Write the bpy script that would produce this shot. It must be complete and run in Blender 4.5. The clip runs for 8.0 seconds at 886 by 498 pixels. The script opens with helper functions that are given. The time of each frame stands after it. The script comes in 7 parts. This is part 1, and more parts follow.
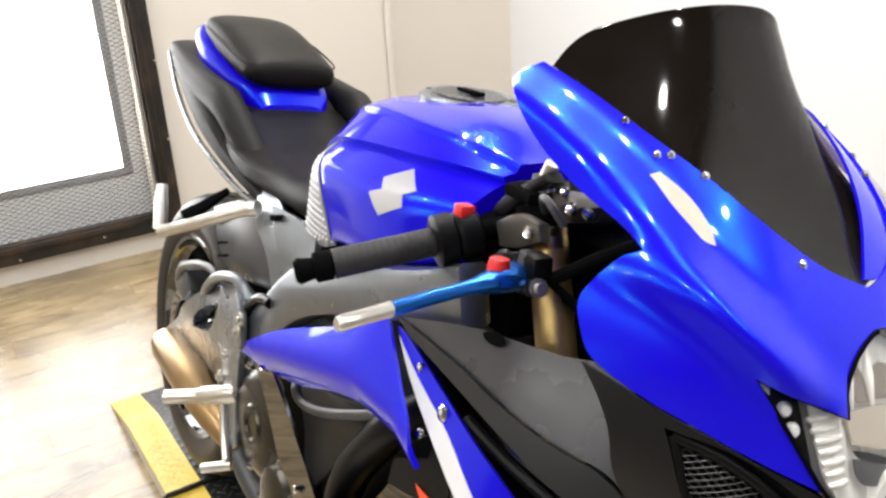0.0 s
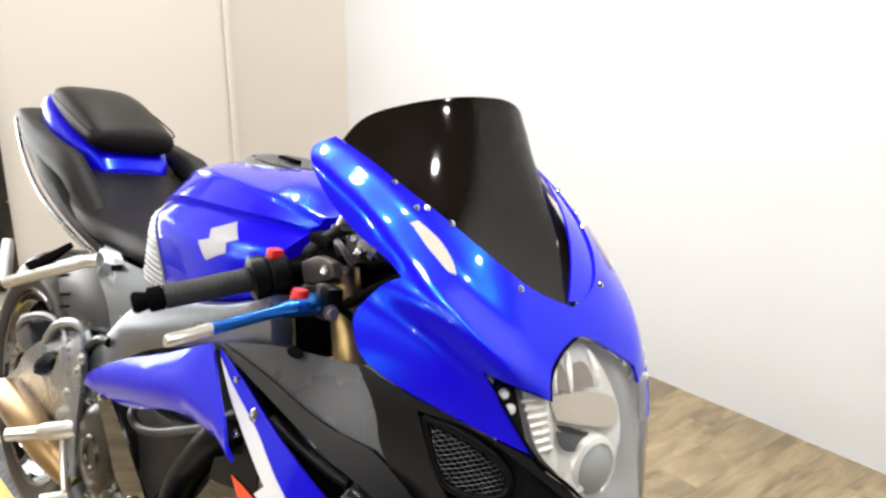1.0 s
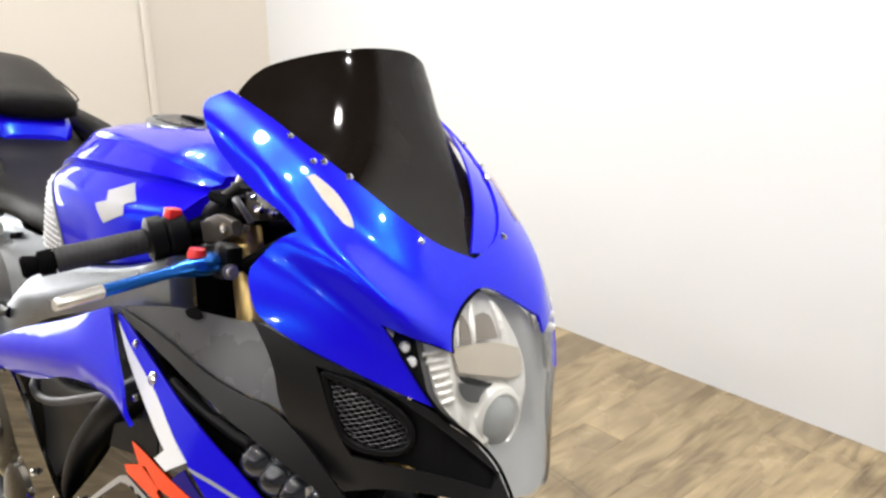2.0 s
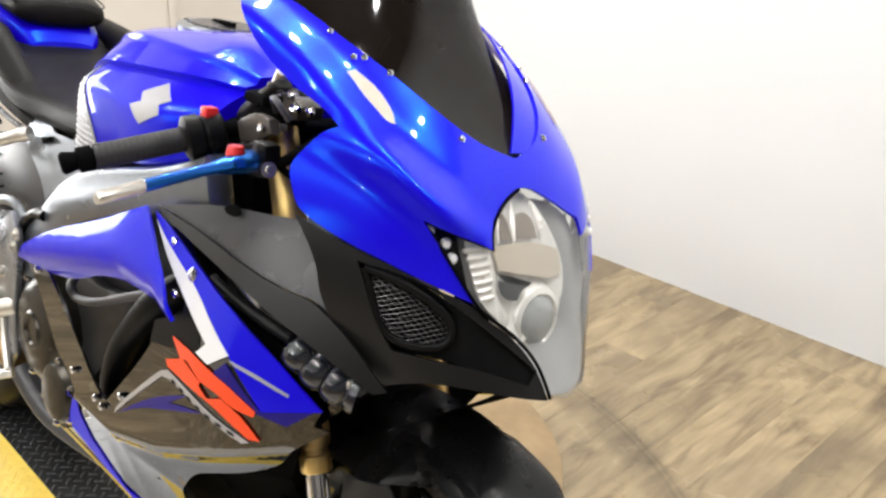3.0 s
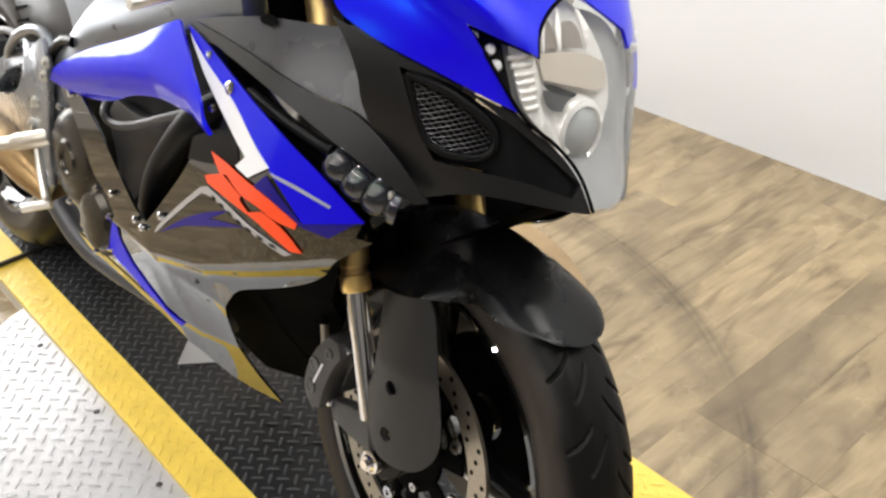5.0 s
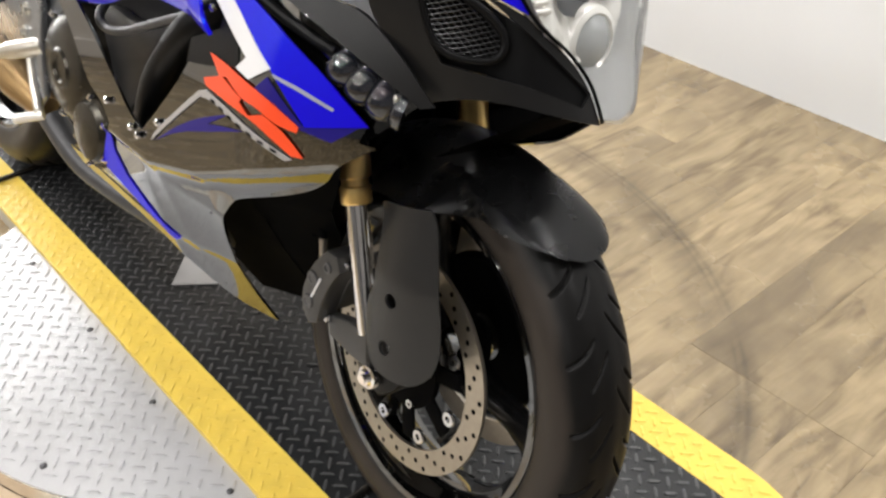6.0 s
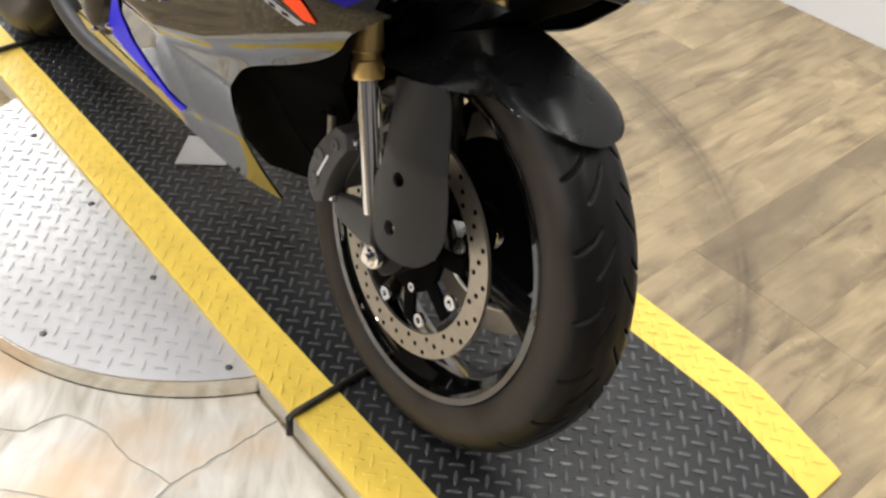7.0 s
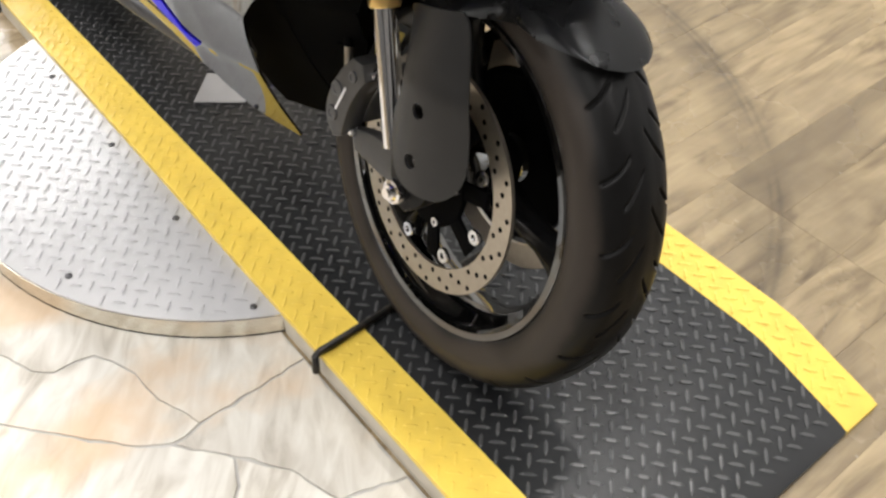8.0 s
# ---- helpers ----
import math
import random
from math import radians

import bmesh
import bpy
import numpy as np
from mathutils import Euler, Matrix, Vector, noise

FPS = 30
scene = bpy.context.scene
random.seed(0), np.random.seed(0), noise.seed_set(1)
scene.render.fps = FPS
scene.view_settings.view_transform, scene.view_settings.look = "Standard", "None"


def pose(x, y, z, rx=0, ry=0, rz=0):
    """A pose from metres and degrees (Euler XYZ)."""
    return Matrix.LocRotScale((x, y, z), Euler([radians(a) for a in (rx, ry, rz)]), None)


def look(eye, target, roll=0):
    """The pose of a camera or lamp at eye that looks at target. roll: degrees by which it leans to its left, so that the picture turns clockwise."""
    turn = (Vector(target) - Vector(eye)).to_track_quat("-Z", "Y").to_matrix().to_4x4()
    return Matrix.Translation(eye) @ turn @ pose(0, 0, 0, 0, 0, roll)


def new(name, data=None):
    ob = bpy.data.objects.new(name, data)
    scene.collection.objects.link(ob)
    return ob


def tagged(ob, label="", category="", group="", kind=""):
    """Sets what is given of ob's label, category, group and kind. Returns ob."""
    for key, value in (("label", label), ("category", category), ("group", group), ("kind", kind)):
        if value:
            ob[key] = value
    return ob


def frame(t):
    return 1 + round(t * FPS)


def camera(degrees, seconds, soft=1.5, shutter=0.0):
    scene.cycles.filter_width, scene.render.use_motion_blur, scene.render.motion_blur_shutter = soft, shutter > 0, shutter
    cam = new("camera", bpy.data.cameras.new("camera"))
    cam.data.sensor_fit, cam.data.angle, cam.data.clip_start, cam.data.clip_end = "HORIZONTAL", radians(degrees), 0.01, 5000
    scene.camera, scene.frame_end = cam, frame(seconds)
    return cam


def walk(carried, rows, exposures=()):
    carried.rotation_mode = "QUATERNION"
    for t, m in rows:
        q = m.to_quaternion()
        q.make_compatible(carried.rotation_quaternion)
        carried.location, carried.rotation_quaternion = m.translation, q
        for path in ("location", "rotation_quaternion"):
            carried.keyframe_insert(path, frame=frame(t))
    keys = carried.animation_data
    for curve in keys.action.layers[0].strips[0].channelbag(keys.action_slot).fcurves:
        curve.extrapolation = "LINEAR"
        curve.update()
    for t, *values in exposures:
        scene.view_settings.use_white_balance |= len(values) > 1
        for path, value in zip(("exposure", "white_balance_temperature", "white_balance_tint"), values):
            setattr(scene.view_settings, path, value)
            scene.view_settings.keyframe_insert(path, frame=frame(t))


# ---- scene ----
cam = camera(51.4, 8.0, soft=2.6)
PATH = [
    (0, (0.4390, -0.4450, 1.2360), (-1.1590, 0.4880, 0.4770), -3.50),
    (0.1, (0.4801, -0.4758, 1.2401), (-1.1249, 0.4888, 0.5376), -3.81),
    (0.2, (0.5186, -0.5157, 1.2467), (-1.0726, 0.4922, 0.5745), -2.97),
    (0.3, (0.5449, -0.5441, 1.2565), (-1.0347, 0.4909, 0.5981), -2.03),
    (0.4, (0.5726, -0.5620, 1.2603), (-0.9896, 0.5081, 0.6168), -1.24),
    (0.5, (0.5940, -0.5710, 1.2690), (-0.9446, 0.5496, 0.6552), -0.60),
    (0.6, (0.6182, -0.5701, 1.2733), (-0.8981, 0.5949, 0.6871), -0.53),
    (0.7, (0.6337, -0.5619, 1.2762), (-0.8503, 0.6334, 0.6687), -0.21),
    (0.8, (0.6464, -0.5523, 1.2791), (-0.8215, 0.6581, 0.6625), 0.19),
    (0.9, (0.6567, -0.5406, 1.2820), (-0.7998, 0.6849, 0.6683), 0.46),
    (1, (0.6610, -0.5260, 1.2820), (-0.7899, 0.6999, 0.6560), -0.20),
    (1.2, (0.6758, -0.5013, 1.2876), (-0.7504, 0.7563, 0.6678), -0.28),
    (1.3, (0.6815, -0.4917, 1.2893), (-0.7317, 0.7906, 0.6905), -1.23),
    (1.5, (0.6830, -0.4830, 1.2890), (-0.6962, 0.8302, 0.6780), -1.20),
    (1.7, (0.6813, -0.4837, 1.2824), (-0.6658, 0.8514, 0.6479), -0.89),
    (1.8, (0.6803, -0.4859, 1.2752), (-0.6717, 0.8379, 0.6273), -0.95),
    (2, (0.6830, -0.4900, 1.2620), (-0.6612, 0.8192, 0.5698), -0.30),
    (2.2, (0.6836, -0.4907, 1.2486), (-0.6403, 0.8105, 0.5040), 0.36),
    (3.3, (0.6684, -0.5239, 1.2233), (-0.6557, 0.7112, 0.3740), -0.23),
    (3.5, (0.6700, -0.5250, 1.2170), (-0.6699, 0.6868, 0.3590), -1.40),
    (3.7, (0.6682, -0.5317, 1.2104), (-0.6584, 0.6707, 0.3191), -1.30),
    (3.8, (0.6688, -0.5338, 1.2064), (-0.6587, 0.6573, 0.3013), -0.85),
    (4, (0.6670, -0.5380, 1.1950), (-0.6542, 0.6462, 0.2718), -0.30),
    (4.2, (0.6690, -0.5387, 1.1906), (-0.6452, 0.6399, 0.2506), -0.06),
    (4.3, (0.6671, -0.5377, 1.1894), (-0.6400, 0.6418, 0.2406), -0.14),
    (4.5, (0.6660, -0.5390, 1.1840), (-0.6251, 0.6391, 0.2119), -0.10),
    (4.7, (0.6694, -0.5393, 1.1799), (-0.6076, 0.6153, 0.1620), -0.39),
    (5.8, (0.6610, -0.5538, 1.1353), (-0.5486, 0.5318, -0.0302), 0.59),
    (6, (0.6640, -0.5550, 1.1280), (-0.5320, 0.5320, -0.0500), 1.10),
    (6.2, (0.6647, -0.5572, 1.1200), (-0.5097, 0.5111, -0.0963), 1.68),
    (6.3, (0.6642, -0.5590, 1.1156), (-0.5040, 0.5012, -0.1137), 2.26),
    (6.5, (0.6640, -0.5620, 1.1090), (-0.4890, 0.4860, -0.1450), 3.20),
    (6.7, (0.6640, -0.5642, 1.1014), (-0.4701, 0.4638, -0.1858), 3.34),
    (6.8, (0.6647, -0.5654, 1.0985), (-0.4579, 0.4549, -0.2049), 3.56),
    (7, (0.6650, -0.5670, 1.0910), (-0.4349, 0.4450, -0.2379), 4.30),
    (7.2, (0.6672, -0.5646, 1.0840), (-0.4102, 0.4265, -0.2786), 4.98),
    (7.3, (0.6670, -0.5673, 1.0799), (-0.4048, 0.4154, -0.2932), 5.23),
    (7.5, (0.6670, -0.5680, 1.0730), (-0.3932, 0.4102, -0.3123), 5.00),
    (7.7, (0.6658, -0.5630, 1.0738), (-0.3780, 0.4015, -0.3334), 5.12),
    (7.8, (0.6636, -0.5592, 1.0734), (-0.3857, 0.3916, -0.3391), 4.33),
    (8, (0.6570, -0.5500, 1.0710), (-0.4072, 0.3562, -0.3594), 1.70),
]
walk(cam, [(t, look(eye, target, roll)) for t, eye, target, roll in PATH])

LIGHTS = [(-2.4 + 0.525 * k, 0.95, 15) for k in range(9)] + [(-2.2 + 0.6 * k, -0.95, 8.6) for k in range(7)] + [(-2.4 + 1.1 * k, -3.2, 25) for k in range(5)] + [(-2.4 + 1.2 * k, -5.0, 33) for k in range(4)]

# ---- world, light, exposure ----
world = bpy.data.worlds.new("world")
scene.world = world
world.use_nodes = True
bg = world.node_tree.nodes["Background"]
bg.inputs["Color"].default_value = (1.0, 0.97, 0.93, 1)
bg.inputs["Strength"].default_value = 0.6
scene.view_settings.exposure = 0.0

FLOOR = -0.06      # the mat's top is z = 0
WALL_Y, BACK_X = 1.755, -3.0
FRONT_X, NEAR_Y, CEIL = 3.6, -6.4, 2.9


# ---- materials ----
def mat(name, color, rough=0.5, metal=0.0, coat=0.0, noise_amt=0.0, noise_scale=40.0, bump=0.0, bump_scale=200.0,
        rough_var=0.0, spec=0.5, second=None, second_scale=3.0, second_amt=0.5, transmission=0.0, ior=1.45, flake=0.0, coords="Object"):
    m = bpy.data.materials.new(name)
    m.use_nodes = True
    nt = m.node_tree
    b = nt.nodes["Principled BSDF"]
    b.inputs["Base Color"].default_value = (*color, 1)
    b.inputs["Roughness"].default_value = rough
    b.inputs["Metallic"].default_value = metal
    b.inputs["Coat Weight"].default_value = coat
    b.inputs["Coat Roughness"].default_value = 0.03
    b.inputs["Specular IOR Level"].default_value = spec
    b.inputs["Transmission Weight"].default_value = transmission
    b.inputs["IOR"].default_value = ior
    tc = nt.nodes.new("ShaderNodeTexCoord")

    def noise_node(scale, detail=4):
        n = nt.nodes.new("ShaderNodeTexNoise")
        n.inputs["Scale"].default_value = scale
        n.inputs["Detail"].default_value = detail
        nt.links.new(tc.outputs[coords], n.inputs["Vector"])
        return n

    col = None
    if noise_amt or second:
        n1 = noise_node(noise_scale)
        mix = nt.nodes.new("ShaderNodeMix")
        mix.data_type = "RGBA"
        lo = [max(0, c * (1 - noise_amt)) for c in color]
        hi = [min(1, c * (1 + noise_amt)) for c in color]
        mix.inputs["A"].default_value, mix.inputs["B"].default_value = (*lo, 1), (*hi, 1)
        nt.links.new(n1.outputs["Fac"], mix.inputs["Factor"])
        col = mix.outputs["Result"]
        if second:
            n2 = noise_node(second_scale, 6)
            ramp = nt.nodes.new("ShaderNodeMapRange")
            ramp.inputs["From Min"].default_value, ramp.inputs["From Max"].default_value = 0.45, 0.7
            ramp.inputs["To Max"].default_value = second_amt
            nt.links.new(n2.outputs["Fac"], ramp.inputs["Value"])
            mix2 = nt.nodes.new("ShaderNodeMix")
            mix2.data_type = "RGBA"
            nt.links.new(ramp.outputs["Result"], mix2.inputs["Factor"])
            nt.links.new(col, mix2.inputs["A"])
            mix2.inputs["B"].default_value = (*second, 1)
            col = mix2.outputs["Result"]
        nt.links.new(col, b.inputs["Base Color"])
    if rough_var:
        n3 = noise_node(noise_scale * 0.4, 5)
        r = nt.nodes.new("ShaderNodeMapRange")
        r.inputs["To Min"].default_value, r.inputs["To Max"].default_value = max(0, rough - rough_var), min(1, rough + rough_var)
        nt.links.new(n3.outputs["Fac"], r.inputs["Value"])
        nt.links.new(r.outputs["Result"], b.inputs["Roughness"])
    if bump:
        n4 = noise_node(bump_scale, 3)
        bp = nt.nodes.new("ShaderNodeBump")
        bp.inputs["Strength"].default_value = bump
        bp.inputs["Distance"].default_value = 0.002
        nt.links.new(n4.outputs["Fac"], bp.inputs["Height"])
        nt.links.new(bp.outputs["Normal"], b.inputs["Normal"])
    return m


def glow(name, color, strength):
    m = bpy.data.materials.new(name)
    m.use_nodes = True
    b = m.node_tree.nodes["Principled BSDF"]
    b.inputs["Base Color"].default_value = (0, 0, 0, 1)
    b.inputs["Emission Color"].default_value = (*color, 1)
    b.inputs["Emission Strength"].default_value = strength
    return m



def flake_paint(name, base, flake, amount):
    """Deep base colour under metal flakes and a clear coat."""
    m = mat(name, base, 0.35, coat=1.0, noise_amt=0.1, noise_scale=700, spec=0.05)
    nt = m.node_tree
    b = nt.nodes["Principled BSDF"]
    f = nt.nodes.new("ShaderNodeBsdfPrincipled")
    f.inputs["Base Color"].default_value = (*flake, 1)
    f.inputs["Metallic"].default_value, f.inputs["Roughness"].default_value = 1.0, 0.24
    f.inputs["Coat Weight"].default_value, f.inputs["Coat Roughness"].default_value = 1.0, 0.02
    for layer in (b, f):
        layer.inputs["Coat IOR"].default_value = 1.30
    mix = nt.nodes.new("ShaderNodeMixShader")
    mix.inputs["Fac"].default_value = amount
    nt.links.new(b.outputs["BSDF"], mix.inputs[1])
    nt.links.new(f.outputs["BSDF"], mix.inputs[2])
    nt.links.new(mix.outputs["Shader"], nt.nodes["Material Output"].inputs["Surface"])
    return m


def clear_sheet(name, tint=(0.93, 0.94, 0.94)):
    """Thin clear plastic: see-through, with a gloss that grows at grazing angles."""
    m = bpy.data.materials.new(name)
    m.use_nodes = True
    nt = m.node_tree
    t, g, fr, mix = (nt.nodes.new(k) for k in ("ShaderNodeBsdfTransparent", "ShaderNodeBsdfGlossy", "ShaderNodeLayerWeight", "ShaderNodeMixShader"))
    t.inputs["Color"].default_value = (*tint, 1)
    g.inputs["Roughness"].default_value = 0.03
    fr.inputs["Blend"].default_value = 0.5
    pw, ml = nt.nodes.new("ShaderNodeMath"), nt.nodes.new("ShaderNodeMath")
    pw.operation, ml.operation = "POWER", "MULTIPLY_ADD"
    pw.inputs[1].default_value, ml.inputs[1].default_value, ml.inputs[2].default_value = 3.0, 0.62, 0.03
    nt.links.new(fr.outputs["Facing"], pw.inputs[0])
    nt.links.new(pw.outputs["Value"], ml.inputs[0])
    nt.links.new(ml.outputs["Value"], mix.inputs["Fac"])
    nt.links.new(t.outputs["BSDF"], mix.inputs[1])
    nt.links.new(g.outputs["BSDF"], mix.inputs[2])
    nt.links.new(mix.outputs["Shader"], nt.nodes["Material Output"].inputs["Surface"])
    return m


BLUE = flake_paint("blue_paint", (0.010, 0.0, 0.64), (0.0, 0.16, 1.0), 0.115)
MESHWIRE = mat("dark_wire", (0.030, 0.030, 0.032), 0.28, 0.6, spec=0.5)
BLACKGLOSS = mat("gloss_black_paint", (0.002, 0.002, 0.002), 0.12, 0.0, coat=1.0, rough_var=0.04, noise_scale=30, spec=0.0)
BLACKGLOSS.node_tree.nodes["Principled BSDF"].inputs["Coat IOR"].default_value = 2.3
BLUEDECAL = mat("blue_vinyl_graphic", (0.012, 0.004, 0.68), 0.35, spec=0.06, noise_amt=0.08, noise_scale=200)
RIMBLACK = mat("satin_black_casting", (0.0035, 0.0035, 0.0038), 0.24, rough_var=0.05, noise_scale=40, spec=0.3)
NAVY = mat("navy_gloss_graphic", (0.015, 0.01, 0.17), 0.3, 0.0, coat=0.4, spec=0.1)
PLASTIC = mat("black_textured_plastic", (0.0042, 0.0042, 0.0046), 0.38, noise_amt=0.15, noise_scale=60, bump=0.10, bump_scale=1500, rough_var=0.06, spec=0.15)
GREYPLASTIC = mat("dark_grey_plastic", (0.034, 0.034, 0.037), 0.28, noise_amt=0.1, noise_scale=25, bump=0.08, bump_scale=900, rough_var=0.08, spec=0.5)
LEGBLACK = mat("leg_black_plastic", (0.0125, 0.0130, 0.0142), 0.33, noise_amt=0.15, noise_scale=60, bump=0.10, bump_scale=1500, rough_var=0.06, spec=0.45)
DUCT = mat("satin_duct_plastic", (0.0085, 0.0085, 0.009), 0.36, noise_amt=0.12, noise_scale=40, bump=0.08, bump_scale=1300, rough_var=0.07, spec=0.36)
DARKCASE = mat("dark_engine_casting", (0.006, 0.006, 0.0065), 0.5, 0.0, noise_amt=0.25, noise_scale=40, bump=0.15, bump_scale=500, spec=0.12)
CLAMPALLOY = mat("worn_dark_alloy", (0.075, 0.066, 0.058), 0.38, 0.5, noise_amt=0.25, noise_scale=50, rough_var=0.1)
SATIN = mat("satin_black_plastic", (0.0115, 0.0117, 0.0125), 0.28, noise_amt=0.15, noise_scale=60, bump=0.08, bump_scale=1500, rough_var=0.06, spec=0.55)
INNERGREY = mat("inner_grey_plastic", (0.018, 0.018, 0.019), 0.38, noise_amt=0.15, noise_scale=40, bump=0.08, bump_scale=900, rough_var=0.08, spec=0.35)
HOSE = mat("shiny_hose_rubber", (0.012, 0.013, 0.018), 0.12, rough_var=0.08, noise_scale=60, coat=0.6)
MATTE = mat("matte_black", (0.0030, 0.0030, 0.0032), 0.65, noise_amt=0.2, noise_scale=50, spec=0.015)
SEAT = mat("black_vinyl", (0.0062, 0.0054, 0.0048), 0.38, noise_amt=0.15, noise_scale=80, bump=0.25, bump_scale=1200, rough_var=0.06, ior=1.22)
SILVER = mat("satin_silver_alloy", (0.36, 0.38, 0.415), 0.28, 0.9, noise_amt=0.08, noise_scale=60, bump=0.05, bump_scale=700, rough_var=0.06)
FRAMEGREY = mat("satin_grey_frame", (0.205, 0.222, 0.245), 0.29, 0.85, noise_amt=0.1, noise_scale=60, bump=0.05, bump_scale=700, rough_var=0.06)
TAILBLACK = mat("tail_black_plastic", (0.008, 0.0075, 0.007), 0.5, noise_amt=0.15, noise_scale=60, bump=0.2, bump_scale=1300, ior=1.25)
ENGINE = mat("dark_alloy", (0.10, 0.10, 0.105), 0.42, 0.6, noise_amt=0.2, noise_scale=40, bump=0.1, bump_scale=500)
COVER = mat("bronze_grey_cover", (0.040, 0.036, 0.029), 0.24, 0.75, noise_amt=0.15, noise_scale=50, rough_var=0.08, bump=0.05, bump_scale=400)
CHROME = mat("chrome", (0.75, 0.75, 0.77), 0.09, 1.0, rough_var=0.04, noise_scale=60)
STEEL = mat("brushed_steel", (0.37, 0.335, 0.285), 0.36, 0.9, noise_amt=0.15, noise_scale=120, rough_var=0.08)
GOLD = mat("gold_anodised", (0.78, 0.56, 0.22), 0.34, 0.9, noise_amt=0.15, noise_scale=40, second=(0.45, 0.33, 0.2), second_scale=18, rough_var=0.1)
TITAN = mat("titanium_silencer", (0.34, 0.225, 0.105), 0.32, 0.9, noise_amt=0.15, noise_scale=20, rough_var=0.06)
GRIP = mat("grip_rubber", (0.02, 0.02, 0.021), 0.6, noise_amt=0.2, noise_scale=80, bump=0.2, bump_scale=600)
WHITE = mat("white_decal", (0.75, 0.75, 0.77), 0.3, coat=0.6, noise_amt=0.04, noise_scale=30)
SILVERDECAL = mat("silver_decal", (0.5, 0.5, 0.52), 0.3, 0.5, coat=0.6)
RED = mat("red_orange_decal", (0.85, 0.07, 0.015), 0.3, coat=0.6, noise_amt=0.05, noise_scale=30)
REDPLASTIC = mat("red_plastic", (0.75, 0.03, 0.03), 0.35, coat=0.3)
YELLOWMARK = mat("yellow_marking", (0.85, 0.55, 0.03), 0.45)
BLUEALLOY = mat("blue_anodised", (0.02, 0.16, 0.62), 0.25, 0.8, noise_amt=0.1, noise_scale=40)
BAREALLOY = mat("worn_alloy", (0.62, 0.60, 0.55), 0.32, 0.9, noise_amt=0.15, noise_scale=90)
EDGEBAND = mat("edge_band_alloy", (0.70, 0.66, 0.58), 0.22, 0.9, noise_amt=0.25, noise_scale=45, rough_var=0.12, bump=0.15, bump_scale=60)
LAMPCHROME = mat("reflector", (0.88, 0.85, 0.81), 0.30, 0.22, noise_amt=0.12, noise_scale=70, rough_var=0.12)
# Chrome shelf: the tan floor it mirrors is put into its colour.
SHELF = mat("lamp_shelf_floor_tan", (0.66, 0.58, 0.48), 0.35, 0.35, noise_amt=0.08, noise_scale=60)
BRONZELENS = mat("bronze_lamp_window", (0.27, 0.225, 0.19), 0.28, 0.3, noise_amt=0.3, noise_scale=60)
AMBERPEARL = mat("frosted_lens", (0.52, 0.46, 0.38), 0.45, coat=0.15, noise_amt=0.2, noise_scale=90)
CLEAR = clear_sheet("clear_lens")
SMOKE = mat("smoked_screen", (0.013, 0.0095, 0.0075), 0.06, rough_var=0.03, noise_scale=9, second=(0.022, 0.018, 0.016), second_scale=9, second_amt=0.7, ior=1.33)
# Bars of the black mat, made paler: their glints are put into the colour.
TREADBAR = mat("glinting_tread_bar", (0.055, 0.056, 0.058), 0.30, noise_amt=0.4, noise_scale=30, second=(0.07, 0.07, 0.07), second_scale=9, second_amt=0.5, spec=0.65)
TREAD = mat("black_tread_mat", (0.0095, 0.0102, 0.0112), 0.36, noise_amt=0.25, noise_scale=25, second=(0.04, 0.04, 0.042), second_scale=4, second_amt=0.4, bump=0.15, bump_scale=400)
YELLOW = mat("yellow_edge", (0.80, 0.575, 0.095), 0.4, noise_amt=0.10, noise_scale=30, second=(0.40, 0.25, 0.05), second_scale=22, second_amt=0.18, bump=0.1, bump_scale=300)
ALU = mat("tread_plate_aluminium", (0.47, 0.47, 0.48), 0.42, 0.35, noise_amt=0.1, noise_scale=25, second=(0.41, 0.41, 0.42), second_scale=5, second_amt=0.35, rough_var=0.1)
WALLPAINT = mat("white_wall_paint", (0.73, 0.745, 0.76), 0.7, noise_amt=0.02, noise_scale=3, bump=0.05, bump_scale=80, coords="Generated")
DARKCEIL = mat("dark_ceiling", (0.035, 0.033, 0.032), 0.8, noise_amt=0.2, noise_scale=4)
REARWALL = mat("dark_grey_wall", (0.10, 0.10, 0.10), 0.7, noise_amt=0.05, noise_scale=3)
EASTWALL = mat("mid_grey_wall", (0.17, 0.165, 0.16), 0.7, noise_amt=0.05, noise_scale=3)
BEIGE = mat("cream_wall_paint", (0.665, 0.622, 0.56), 0.7, noise_amt=0.03, noise_scale=3, bump=0.05, bump_scale=80, coords="Generated")
IRON = mat("dark_weathered_steel", (0.03, 0.026, 0.024), 0.45, 0.5, noise_amt=0.4, noise_scale=20, second=(0.10, 0.065, 0.045), second_scale=9, second_amt=0.6)
DAY = glow("daylight", (1.0, 0.99, 0.97), 11.0)


# ---- mesh helpers ----
def part(name, bm, material, parent=None, label="", smooth=True, angle=35):
    bmesh.ops.recalc_face_normals(bm, faces=bm.faces)
    me = bpy.data.meshes.new(name)
    if smooth:
        for f in bm.faces:
            f.smooth = True
        lim = radians(angle)
        for e in bm.edges:
            if len(e.link_faces) == 2 and e.calc_face_angle(0) > lim:
                e.smooth = False
    bm.to_mesh(me)
    bm.free()
    me.materials.append(material)
    ob = new(name, me)
    ob.parent = parent
    if label:
        ob["label"] = label
    return ob


def thing(name, label, category, m=None, group="", kind=""):
    ob = new(name)
    ob.empty_display_size = 0.1
    if m is not None:
        ob.matrix_basis = m
    return tagged(ob, label, category, group, kind)


